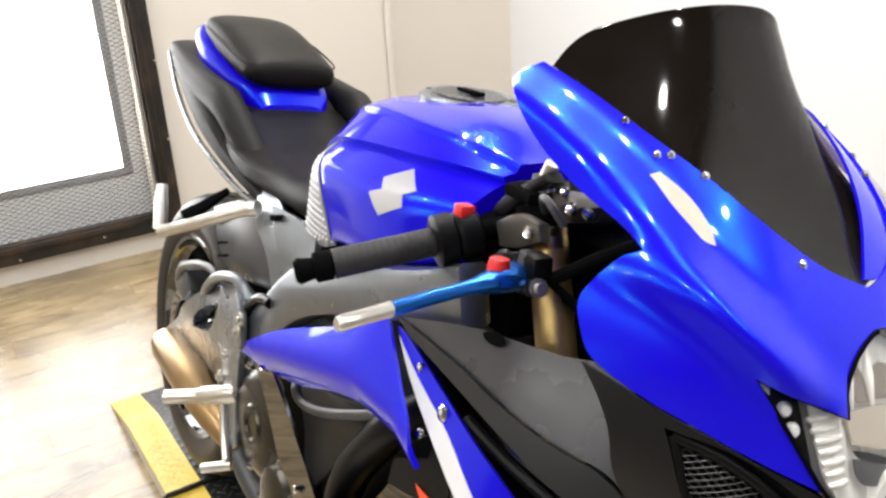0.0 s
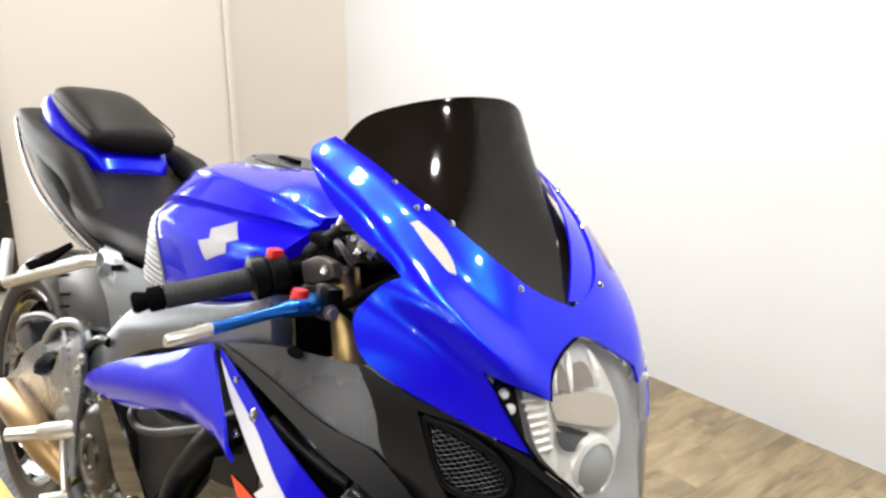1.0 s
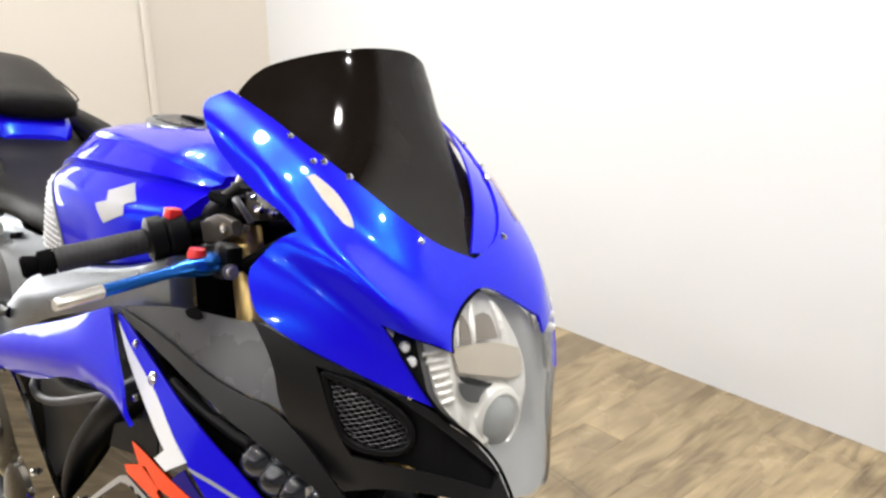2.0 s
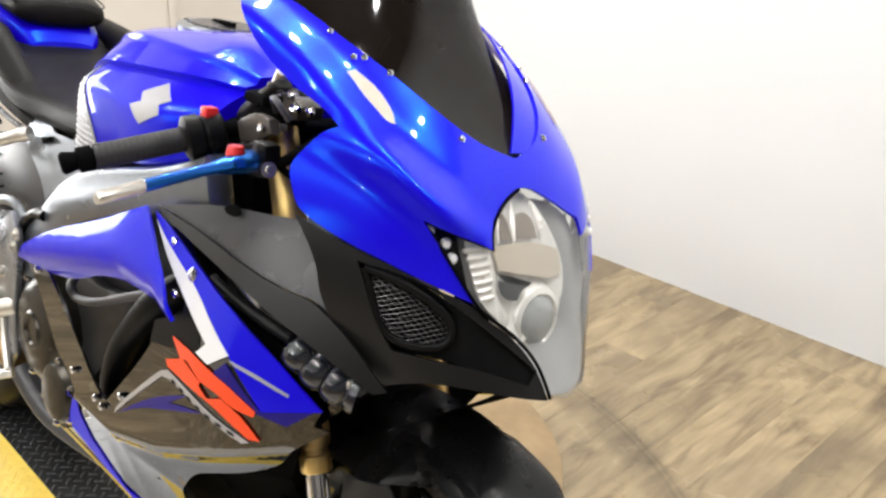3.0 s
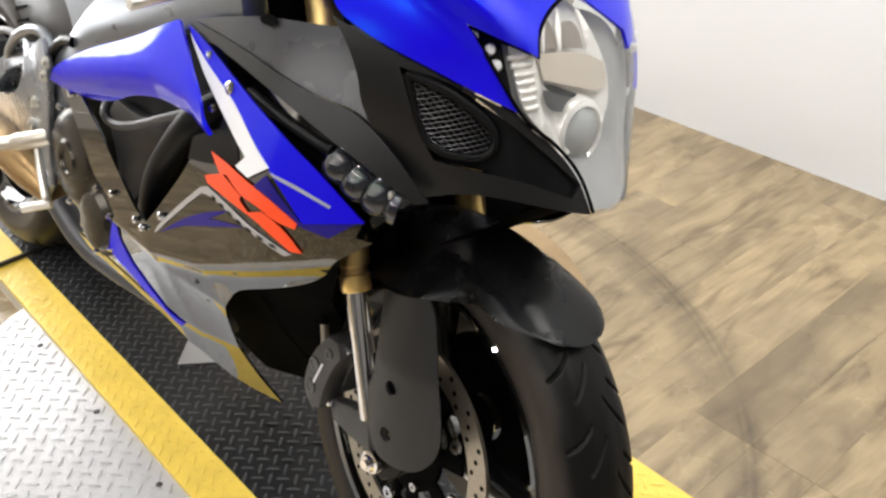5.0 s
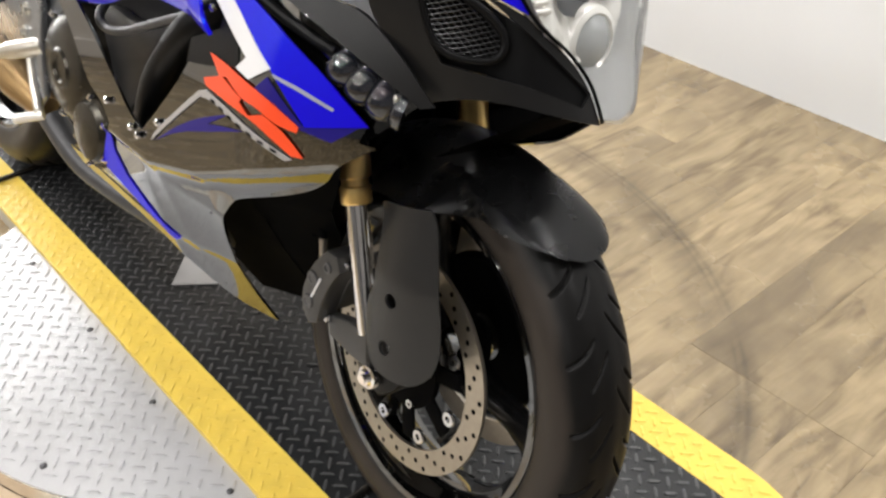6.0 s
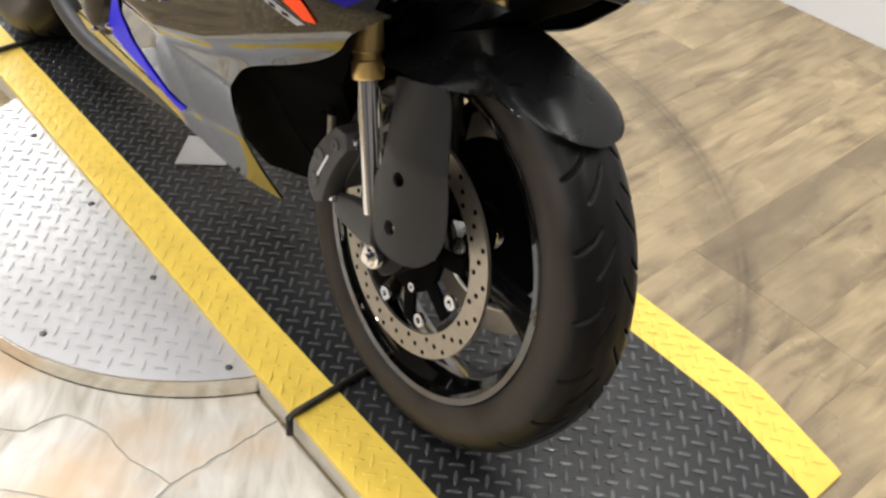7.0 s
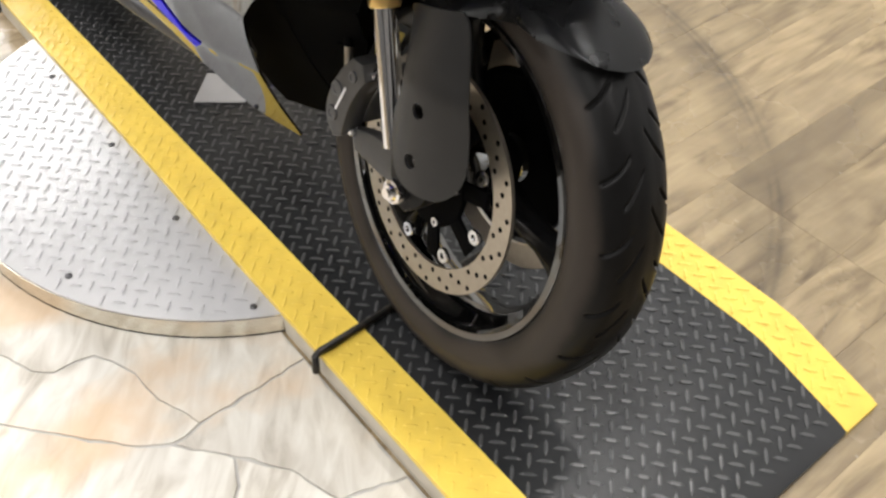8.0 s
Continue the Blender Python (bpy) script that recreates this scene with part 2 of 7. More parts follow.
def catmull(pts, per=8, closed=False):
    pts = [Vector(p) for p in pts]
    n = len(pts)
    out = []
    for i in range(n if closed else n - 1):
        p0 = pts[(i - 1) % n] if closed or i > 0 else pts[0]
        p1, p2 = pts[i], pts[(i + 1) % n]
        p3 = pts[(i + 2) % n] if closed or i + 2 < n else pts[-1]
        for k in range(per):
            t = k / per
            out.append(0.5 * ((2 * p1) + (p2 - p0) * t + (2 * p0 - 5 * p1 + 4 * p2 - p3) * t * t + (3 * p1 - p0 - 3 * p2 + p3) * t ** 3))
    if not closed:
        out.append(pts[-1])
    return out


def rounded(outline, sharp=48, rounds=2):
    """Corner cutting that leaves sharp corners alone."""
    pts = [Vector((a, b)) for a, b in outline]
    keep = []
    n = len(pts)
    for i in range(n):
        d1, d2 = pts[i] - pts[i - 1], pts[(i + 1) % n] - pts[i]
        keep.append(d1.length > 1e-9 and d2.length > 1e-9 and d1.angle(d2) > radians(sharp))
    for _ in range(rounds):
        new_pts, new_keep = [], []
        for i, p in enumerate(pts):
            a, b = pts[i - 1], pts[(i + 1) % len(pts)]
            if keep[i]:
                new_pts.append(p), new_keep.append(True)
            else:
                new_pts += [p.lerp(a, 0.25), p.lerp(b, 0.25)]
                new_keep += [False, False]
        pts, keep = new_pts, new_keep
    return [(p.x, p.y) for p in pts]


def panel_bm(outline, shape, out, thick=0.003, offset=0.0, step=0.012, sharp=48, holes=(), rounds=2, bm=None):
    """A sheet with that outline in the surface shape(a, b), out: the outward way."""
    flat = bmesh.new()
    for k, line in enumerate([outline, *holes]):
        pts = rounded(line, sharp, rounds)
        vs = [flat.verts.new((a, b, 0)) for a, b in pts]
        for i in range(len(vs)):
            flat.edges.new((vs[i - 1], vs[i]))
    if holes:
        bmesh.ops.triangle_fill(flat, use_beauty=True, edges=flat.edges[:])
    else:
        flat.faces.new(flat.verts[:])
    xs = [v.co.x for v in flat.verts]
    ys = [v.co.y for v in flat.verts]
    for axis, lo, hi in ((0, min(xs), max(xs)), (1, min(ys), max(ys))):
        no = (1, 0, 0) if axis == 0 else (0, 1, 0)
        k = math.floor(lo / step) + 1
        while k * step < hi:
            co = (k * step, 0, 0) if axis == 0 else (0, k * step, 0)
            bmesh.ops.bisect_plane(flat, geom=flat.verts[:] + flat.edges[:] + flat.faces[:], dist=1e-5, plane_co=co, plane_no=no)
            k += 1
    target = bm if bm is not None else bmesh.new()
    flat.verts.index_update()
    outer, inner = [], []
    out = Vector(out)
    for v in flat.verts:
        a, b = v.co.x, v.co.y
        p = shape(a, b)
        da, db = shape(a + 0.002, b) - p, shape(a, b + 0.002) - p
        n = da.cross(db).normalized()
        if n.dot(out) < 0:
            n = -n
        outer.append(target.verts.new(p + n * offset))
        inner.append(target.verts.new(p + n * (offset - thick)))
    for f in flat.faces:
        target.faces.new([outer[v.index] for v in f.verts])
        target.faces.new([inner[v.index] for v in reversed(f.verts)])
    for e in flat.edges:
        if len(e.link_faces) == 1:
            i, j = e.verts[0].index, e.verts[1].index
            target.faces.new((outer[i], outer[j], inner[j], inner[i]))
    flat.free()
    return target


def tube(points, radius, n=12, bm=None, caps=True):
    """radius: a number or a list along the points."""
    bm = bm or bmesh.new()
    pts = [Vector(p) for p in points]
    rs = radius if isinstance(radius, (list, tuple)) else [radius] * len(pts)
    prev, rings = None, []
    for i, p in enumerate(pts):
        d = (pts[min(i + 1, len(pts) - 1)] - pts[max(i - 1, 0)]).normalized()
        if prev is None:
            side = d.orthogonal().normalized()
        else:
            side = (prev - d * prev.dot(d)).normalized()
        prev = side
        up = d.cross(side)
        rings.append([bm.verts.new(p + rs[i] * (math.cos(2 * math.pi * k / n) * side + math.sin(2 * math.pi * k / n) * up)) for k in range(n)])
    for a, b in zip(rings, rings[1:]):
        for k in range(n):
            bm.faces.new((a[k], a[(k + 1) % n], b[(k + 1) % n], b[k]))
    if caps:
        bm.faces.new(rings[0][::-1])
        bm.faces.new(rings[-1])
    return bm


def lathe(profile, centre, axis, n=48, bm=None, closed=False):
    """profile: (radius, along) pairs turned about the axis through centre."""
    bm = bm or bmesh.new()
    c, ax = Vector(centre), Vector(axis).normalized()
    s = ax.orthogonal().normalized()
    u = ax.cross(s)
    rings = []
    for r, h in profile:
        if r < 1e-6:
            rings.append([bm.verts.new(c + ax * h)])
        else:
            rings.append([bm.verts.new(c + ax * h + r * (math.cos(2 * math.pi * k / n) * s + math.sin(2 * math.pi * k / n) * u)) for k in range(n)])
    pairs = list(zip(rings, rings[1:])) + ([(rings[-1], rings[0])] if closed else [])
    for a, b in pairs:
        for k in range(n):
            k2 = (k + 1) % n
            if len(a) == 1 and len(b) == 1:
                continue
            if len(a) == 1:
                bm.faces.new((a[0], b[k2], b[k]))
            elif len(b) == 1:
                bm.faces.new((a[k], a[k2], b[0]))
            else:
                bm.faces.new((a[k], a[k2], b[k2], b[k]))
    return bm


def loft(rings, bm=None, closed=True, caps=True):
    bm = bm or bmesh.new()
    rows = [[bm.verts.new(p) for p in ring] for ring in rings]
    for a, b in zip(rows, rows[1:]):
        n = len(a)
        for k in range(n if closed else n - 1):
            bm.faces.new((a[k], a[(k + 1) % n], b[(k + 1) % n], b[k]))
    if caps:
        bm.faces.new(rows[0][::-1])
        bm.faces.new(rows[-1])
    return bm


def block(size, m=None, bevel=0.003, bm=None, segments=2):
    one = bmesh.new()
    bmesh.ops.create_cube(one, size=1)
    for v in one.verts:
        v.co = Vector((v.co.x * size[0], v.co.y * size[1], v.co.z * size[2]))
    if bevel:
        bmesh.ops.bevel(one, geom=one.edges[:], offset=bevel, segments=segments, affect="EDGES", profile=0.5)
    if m is not None:
        one.transform(m)
    if bm is None:
        return one
    return merge(bm, one)


def merge(bm, other):
    lookup = {v: bm.verts.new(v.co) for v in other.verts}
    for f in other.faces:
        bm.faces.new([lookup[v] for v in f.verts])
    other.free()
    return bm


def slab(outline, axis, lo, hi, bevel=0.004, rounds=2, sharp=48, bm=None):
    """An outline in the two other axes, made solid from lo to hi along the axis."""
    pts = rounded(outline, sharp, rounds)
    place = {"x": lambda a, b, c: (c, a, b), "y": lambda a, b, c: (a, c, b), "z": lambda a, b, c: (a, b, c)}[axis]
    one = bmesh.new()
    low = [one.verts.new(place(a, b, lo)) for a, b in pts]
    high = [one.verts.new(place(a, b, hi)) for a, b in pts]
    one.faces.new(low[::-1])
    one.faces.new(high)
    for i in range(len(pts)):
        one.faces.new((low[i - 1], low[i], high[i], high[i - 1]))
    if bevel:
        rim = [e for e in one.edges if (e.verts[0] in low) == (e.verts[1] in low)]
        bmesh.ops.recalc_face_normals(one, faces=one.faces)
        bmesh.ops.bevel(one, geom=rim, offset=bevel, segments=2, affect="EDGES", profile=0.5)
    if bm is None:
        return one
    return merge(bm, one)


def along(a, b):
    """A pose with z from a towards b, at a."""
    d = Vector(b) - Vector(a)
    return Matrix.Translation(a) @ d.to_track_quat("Z", "Y").to_matrix().to_4x4()


# ---- room ----
def wall(name, size, at, material, label, parts_kind="wall"):
    ob = part(name, block(size, pose(*at), 0), material, smooth=False)
    return tagged(ob, label, parts_kind, kind="structure")


floor = part("floor", block((FRONT_X - BACK_X, WALL_Y - NEAR_Y, 0.1), pose((FRONT_X + BACK_X) / 2, (WALL_Y + NEAR_Y) / 2, FLOOR - 0.056), 0),
             mat("floor_joint", (0.24, 0.19, 0.12), 0.7, noise_amt=0.3), smooth=False)
tagged(floor, "wood-look plank flooring in worn tan and grey", "floor", kind="structure")
wall("wall_north", (FRONT_X - BACK_X + 0.3, 0.15, CEIL - FLOOR), ((FRONT_X + BACK_X) / 2 + 0.1, WALL_Y + 0.075, (CEIL + FLOOR) / 2), WALLPAINT, "plain bright white painted wall")
# South and east walls are unseen; their greys shape fill and reflections.
wall("wall_south", (FRONT_X - BACK_X + 0.3, 0.15, CEIL - FLOOR), ((FRONT_X + BACK_X) / 2, NEAR_Y - 0.075, (CEIL + FLOOR) / 2), REARWALL, "unseen closing wall, dark to hold down fill and reflections")
wall("wall_east", (0.15, WALL_Y - NEAR_Y, CEIL - FLOOR), (FRONT_X + 0.075, (WALL_Y + NEAR_Y) / 2, (CEIL + FLOOR) / 2), EASTWALL, "unseen closing wall, grey to hold down reflections")
ceiling = part("ceiling", block((FRONT_X - BACK_X + 0.3, WALL_Y - NEAR_Y + 0.3, 0.1), pose((FRONT_X + BACK_X) / 2, (WALL_Y + NEAR_Y) / 2, CEIL + 0.05), 0), DARKCEIL, smooth=False)
tagged(ceiling, "plain dark ceiling", "ceiling", kind="structure")

# back wall with the doorway
DOOR_L, DOOR_R, DOOR_B, DOOR_T = -0.95, 0.31, 0.03, 2.12
back = bmesh.new()
for y0, y1, z0, z1 in ((NEAR_Y, DOOR_L, FLOOR, CEIL), (DOOR_R, WALL_Y, FLOOR, CEIL), (DOOR_L, DOOR_R, FLOOR, DOOR_B), (DOOR_L, DOOR_R, DOOR_T, CEIL)):
    block((0.12, y1 - y0, z1 - z0), pose(BACK_X - 0.06, (y0 + y1) / 2, (z0 + z1) / 2), 0, back)
tagged(part("wall_west", back, BEIGE, smooth=False), "cream painted wall with a doorway", "wall", kind="structure")
# slanted pier between the back wall and the white wall
pier = slab([(BACK_X - 0.01, 1.375), (-2.675, WALL_Y - 0.002), (-2.675, WALL_Y + 0.05), (BACK_X - 0.01, WALL_Y + 0.05)], "z", FLOOR, CEIL - 0.002, 0, rounds=0)
tagged(part("wall_corner", pier, mat("beige_pier_paint", (0.60, 0.555, 0.495), 0.7, noise_amt=0.03, noise_scale=3, bump=0.05, bump_scale=80), smooth=False), "cream painted slanted corner pier", "wall", kind="structure")
# Pale bar added where the plain wall corner catches the light.
edge = block((0.012, 0.02, CEIL - FLOOR - 0.004), pose(BACK_X + 0.012, 1.355, (CEIL + FLOOR) / 2), 0.004)
EDGECREAM = mat("lit_edge_cream", (0.69, 0.65, 0.59), 0.6, noise_amt=0.03, noise_scale=3)
tagged(part("trim", edge, EDGECREAM, smooth=False), "narrow pale bar added for the lit wall edge", "trim", kind="structure")
base = bmesh.new()
for y0, y1 in ((NEAR_Y, DOOR_L - 0.09), (DOOR_R + 0.09, 1.33)):
    block((0.012, y1 - y0, 0.07), pose(BACK_X + 0.006, (y0 + y1) / 2, FLOOR + 0.035), 0.003, base)
tagged(part("baseboard", base, BEIGE, smooth=False), "low cream baseboard", "baseboard", kind="structure")

# the door: dark steel frame, expanded mesh, bright window behind
door = thing("door_1", "dark weathered steel door frame with expanded metal mesh", "door", kind="structure")
DX = BACK_X + 0.012
for (y0, y1, z0, z1) in ((DOOR_R + 0.006, DOOR_R + 0.082, 0.02, 2.2), (DOOR_L - 0.08, DOOR_L, 0.02, 2.2), (DOOR_L, DOOR_R + 0.004, 0.022, 0.098), (DOOR_L, DOOR_R + 0.004, 2.12, 2.2)):
    rail = part("frame_bar", block((0.035, y1 - y0, z1 - z0), pose(DX + 0.006, (y0 + y1) / 2, (z0 + z1) / 2), 0.004), IRON, door, smooth=False)
    part("inner_lip", block((0.012, max(0.02, (y1 - y0) * 0.35), z1 - z0) if z1 - z0 > 1 else (0.012, y1 - y0, 0.022),
                            pose(DX + 0.028, (y0 + y1) / 2 - (0.012 if z1 - z0 > 1 else 0), (z0 + z1) / 2 + (0 if z1 - z0 > 1 else 0.018)), 0.003), IRON, rail)
for y, z in ((0.385, 0.662), (0.385, 0.369), (0.385, 0.95), (0.385, 1.25), (0.091, 0.052), (-0.205, 0.038), (-0.5, 0.045), (-0.8, 0.045)):
    part("bolt", lathe([(0, 0.006), (0.005, 0.005), (0.007, 0.0)], (DX + 0.023, y, z), (1, 0, 0), 10), CHROME, door)
mesh_bm = bmesh.new()
PW, PH, TH = 0.034, 0.017, 0.0011
y0, y1, z0, z1 = DOOR_L, DOOR_R + 0.02, 0.09, 2.13
slope = PH / PW
for sgn in (1, -1):
    k0 = -int((z1 - z0 + slope * (y1 - y0)) / PH) - 1
    for k in range(k0, -k0 + 1):
        # line z = c + sgn*slope*(y-y0)
        c = z0 + k * PH
        ya, yb = y0, y1
        za, zb = c + sgn * slope * (ya - y0), c + sgn * slope * (yb - y0)
        pts = []
        lo_t, hi_t = 0.0, 1.0
        dz = zb - za
        for bound, side in ((z0, 1), (z1, -1)):
            v0, v1 = side * (za - bound), side * (zb - bound)
            if v0 < 0 and v1 < 0:
                lo_t, hi_t = 1, 0
            elif v0 < 0:
                lo_t = max(lo_t, v0 / (v0 - v1))
            elif v1 < 0:
                hi_t = min(hi_t, v0 / (v0 - v1))
        if hi_t - lo_t < 0.01:
            continue
        a = Vector((BACK_X - 0.008 + 0.001 * sgn, ya + (yb - ya) * lo_t, za + dz * lo_t))
        b = Vector((BACK_X - 0.008 + 0.001 * sgn, ya + (yb - ya) * hi_t, za + dz * hi_t))
        tube([a, b], TH, 4, mesh_bm, caps=False)
tagged(part("expanded_mesh", mesh_bm, IRON, door, "thin dark expanded metal mesh", smooth=False), kind="stuff")
part("door_leaf", slab([(DOOR_L, 0.03), (DOOR_R, 0.03), (DOOR_R, 2.12), (DOOR_L, 2.12)], "x", BACK_X - 0.10, BACK_X - 0.075, 0, rounds=0), WALLPAINT, door, "white door panel behind the mesh", smooth=False)
part("window_pane", slab([(-0.86, 0.27), (0.225, 0.27), (0.225, 2.0), (-0.86, 2.0)], "x", BACK_X - 0.072, BACK_X - 0.066, 0, rounds=0), DAY, door, "window pane burnt out by daylight", smooth=False)
part("window_surround", slab([(-0.90, 0.235), (0.26, 0.235), (0.26, 2.04), (-0.90, 2.04)], "x", BACK_X - 0.0745, BACK_X - 0.070, 0, rounds=0), mat("grey_gasket", (0.25, 0.25, 0.26), 0.5), door, "grey window gasket", smooth=False)
part("sign", block((0.004, 0.10, 0.16), pose(BACK_X - 0.06, -0.29, 0.30), 0.001), mat("orange_sign", (0.75, 0.16, 0.06), 0.5), door, "orange sign low in the window", smooth=False)


# ---- ceiling lights ----
def downlight(x, y, watts):
    lamp = thing("ceiling_light", "round white recessed ceiling spotlight, lit", "ceiling light", pose(x, y, CEIL), group="ceiling spotlights")
    part("trim_ring", lathe([(0.085, -0.001), (0.085, -0.012), (0.066, -0.012), (0.062, -0.001)], (0, 0, 0), (0, 0, 1), 32), WALLPAINT, lamp)
    li = bpy.data.lights.new("ceiling_lamp", "AREA")
    li.shape, li.size, li.energy, li.color = "DISK", 0.09, watts, (1.0, 0.975, 0.945)
    ob = new("ceiling_lamp", li)
    ob.parent = lamp
    ob.matrix_basis = pose(0, 0, -0.014)


for lx, ly, lw in LIGHTS:
    downlight(lx, ly, lw)


# ---- the turntable, ramp and mat ----
def tread(place, spots, length, width, height, material, name, parent, label=""):
    """Raised bars of a tread pattern, alternately turned, joined into one mesh."""
    shape = [(-0.5, 0, 0), (-0.22, -0.5, 0.8), (0.22, -0.5, 0.8), (0.5, 0, 0), (0.22, 0.5, 0.8), (-0.22, 0.5, 0.8), (-0.28, 0, 1), (0.28, 0, 1)]
    tris = [(0, 1, 6), (1, 2, 7, 6), (2, 3, 7), (3, 4, 7), (4, 5, 6, 7), (5, 0, 6), (0, 5, 4, 3), (0, 3, 2, 1)]
    verts, faces = [], []
    for a, b, ang in spots:
        ca, sa = math.cos(ang), math.sin(ang)
        n0 = len(verts)
        for u, v, h in shape:
            x, y = u * length, v * width
            verts.append(place(a + x * ca - y * sa, b + x * sa + y * ca, h * height))
        faces += [tuple(n0 + i for i in f) for f in tris]
    me = bpy.data.meshes.new(name)
    me.from_pydata(verts, [], faces)
    me.materials.append(material)
    ob = new(name, me)
    ob.parent = parent
    return tagged(ob, label, kind="stuff")


def bars(x0, x1, y0, y1, pitch, inside):
    out = []
    reach = int((x1 - x0 + y1 - y0) / pitch) + 2
    for i in range(-reach, reach):
        for j in range(-reach, reach):
            x, y = x0 + (i - j) * pitch * 0.7071, y0 + (i + j) * pitch * 0.7071
            if x0 <= x <= x1 and y0 <= y <= y1 and inside(x, y):
                out.append((x, y, math.pi / 4 if (i + j) % 2 else -math.pi / 4))
    return out


DISC_TOP = -0.014
turntable = thing("turntable", "round aluminium tread plate turntable lying on the floor", "turntable")
DC0, DR0, DC1, DR1 = (-0.676, 0.08), 0.53, (-0.70, 0.44), 0.505
oval = [(DC0[0] + DR0 * math.cos(radians(a)), min(0.40, DC0[1] + DR0 * math.sin(radians(a)))) for a in range(0, 360, 3)]
oval = [p for k, p in enumerate(oval) if p[1] < 0.40 or oval[k - 1][1] < 0.40 or oval[(k + 1) % len(oval)][1] < 0.40]
RAMPEDGE = mat("ramp_edge", (0.50, 0.46, 0.39), 0.55, noise_amt=0.2, noise_scale=25, second=(0.36, 0.32, 0.26), second_scale=9, second_amt=0.6)
OAK = mat("ramp_wood", (0.30, 0.21, 0.11), 0.5, noise_amt=0.25, noise_scale=30, second=(0.17, 0.115, 0.06), second_scale=6, second_amt=0.7)
under = slab([(DC1[0] + DR1 * math.cos(radians(a)), DC1[1] + DR1 * math.sin(radians(a))) for a in range(-20, 201, 3)], "z", FLOOR, FLOOR + 0.022, 0.002, rounds=0)
part("under_board", under, OAK, turntable, "tan wooden board under the plate", angle=40)
for a0 in range(-180, 40, 20):
    pts = [(DC0[0] + r * math.cos(radians(a)), DC0[1] + r * math.sin(radians(a))) for r, rng_ in ((DR0 + 0.0025, range(a0, a0 + 21, 4)), (DR0 - 0.0005, range(a0 + 20, a0 - 1, -4))) for a in rng_]
    part("edge_band", slab(pts, "z", FLOOR + 0.001, DISC_TOP - 0.002, 0, rounds=0), EDGEBAND, turntable, "bright alloy edge band", angle=40)
plate = part("plate", slab(oval, "z", FLOOR, DISC_TOP, 0.002, rounds=0), ALU, turntable, angle=40)
# Contact shadow round the turntable's foot, built as a thin black ring.
skirt = [(DC0[0] + (x - DC0[0]) * 1.005, DC0[1] + (y - DC0[1]) * 1.005 if y < 0.39 else y) for x, y in oval]
part("base_seal", slab(skirt, "z", FLOOR + 0.0052, FLOOR + 0.0082, 0, rounds=0), MATTE, turntable, "thin black ring for the contact shadow at the turntable's foot", smooth=False)
MAT_Y0, MAT_Y1, STRIPE = -0.148, 0.463, 0.078


def in_disc(x, y, m=0.012):
    return y < 0.39 and (x - DC0[0]) ** 2 + (y - DC0[1]) ** 2 < (DR0 - m) ** 2


tread(lambda a, b, h: (a, b, DISC_TOP + h), bars(-1.25, -0.1, -0.5, 1.0, 0.0265, lambda x, y: in_disc(x, y) and not MAT_Y0 < y < MAT_Y1),
      0.0285, 0.0056, 0.0014, ALU, "tread_pattern", turntable)
for x, y in ((-0.485, -0.172), (-0.234, -0.172), (-0.469, -0.368), (-0.731, -0.172), (-0.80, -0.40), (-1.0, -0.172)):
    part("screw", lathe([(0, 0.003), (0.004, 0.0028), (0.006, 0.001), (0.006, 0)], (x, y, DISC_TOP), (0, 0, 1), 10), ENGINE, turntable)

RODBLACK = mat("worn_black_rod", (0.008, 0.0075, 0.007), 0.35, 0.4, noise_amt=0.4, noise_scale=60, second=(0.06, 0.045, 0.03), second_scale=70, second_amt=0.6)
MAT_PROFILE = [(-1.905, FLOOR + 0.012), (-1.87, FLOOR + 0.018), (-1.70, -0.004), (-1.66, 0.0), (0.27, 0.0), (0.305, -0.003), (0.455, FLOOR + 0.016), (0.468, FLOOR + 0.010)]


def mat_z(x):
    for (xa, za), (xb, zb) in zip(MAT_PROFILE, MAT_PROFILE[1:]):
        if x <= xb:
            t = max(0, (x - xa) / (xb - xa))
            return za + (zb - za) * t
    return MAT_PROFILE[-1][1]


def strip(y0, y1, top, thick):
    xs = [p[0] for p in MAT_PROFILE]
    rings = [[(x, y0, mat_z(x) + top - thick), (x, y1, mat_z(x) + top - thick), (x, y1, mat_z(x) + top), (x, y0, mat_z(x) + top)] for x in xs]
    return loft(rings)


ramp = thing("ramp", "low wooden ramp board across the turntable", "ramp")
rings = []
for x in [p[0] for p in MAT_PROFILE[1:-1]]:
    t = mat_z(x) - 0.0115
    rings.append([(x, MAT_Y0 + 0.004, FLOOR), (x, MAT_Y1 - 0.004, FLOOR), (x, MAT_Y1 - 0.004, max(t, FLOOR + 0.001)), (x, MAT_Y0 + 0.004, max(t, FLOOR + 0.001))])
part("board", loft(rings), RAMPEDGE, ramp, "pale greyish side of the board", smooth=False)
matting = thing("tread_mat", "black tread-plate rubber mat with yellow safety edges", "mat")
part("field", strip(MAT_Y0 + STRIPE, MAT_Y1 - STRIPE, 0, 0.011), TREAD, matting)
part("edge_strip", strip(MAT_Y0, MAT_Y0 + STRIPE, 0.0004, 0.011), YELLOW, matting, "bright yellow safety edge")
part("edge_strip", strip(MAT_Y1 - STRIPE, MAT_Y1, 0.0004, 0.011), YELLOW, matting, "bright yellow safety edge")
E1 = MAT_Y0 + STRIPE
E2 = MAT_Y1 - STRIPE
tread(lambda a, b, h: (a, b, mat_z(a) + h), bars(-1.88, 0.45, E1 + 0.009, E2 - 0.006, 0.0220, lambda x, y: True), 0.0265, 0.0056, 0.0022, TREADBAR, "tread_pattern", matting)
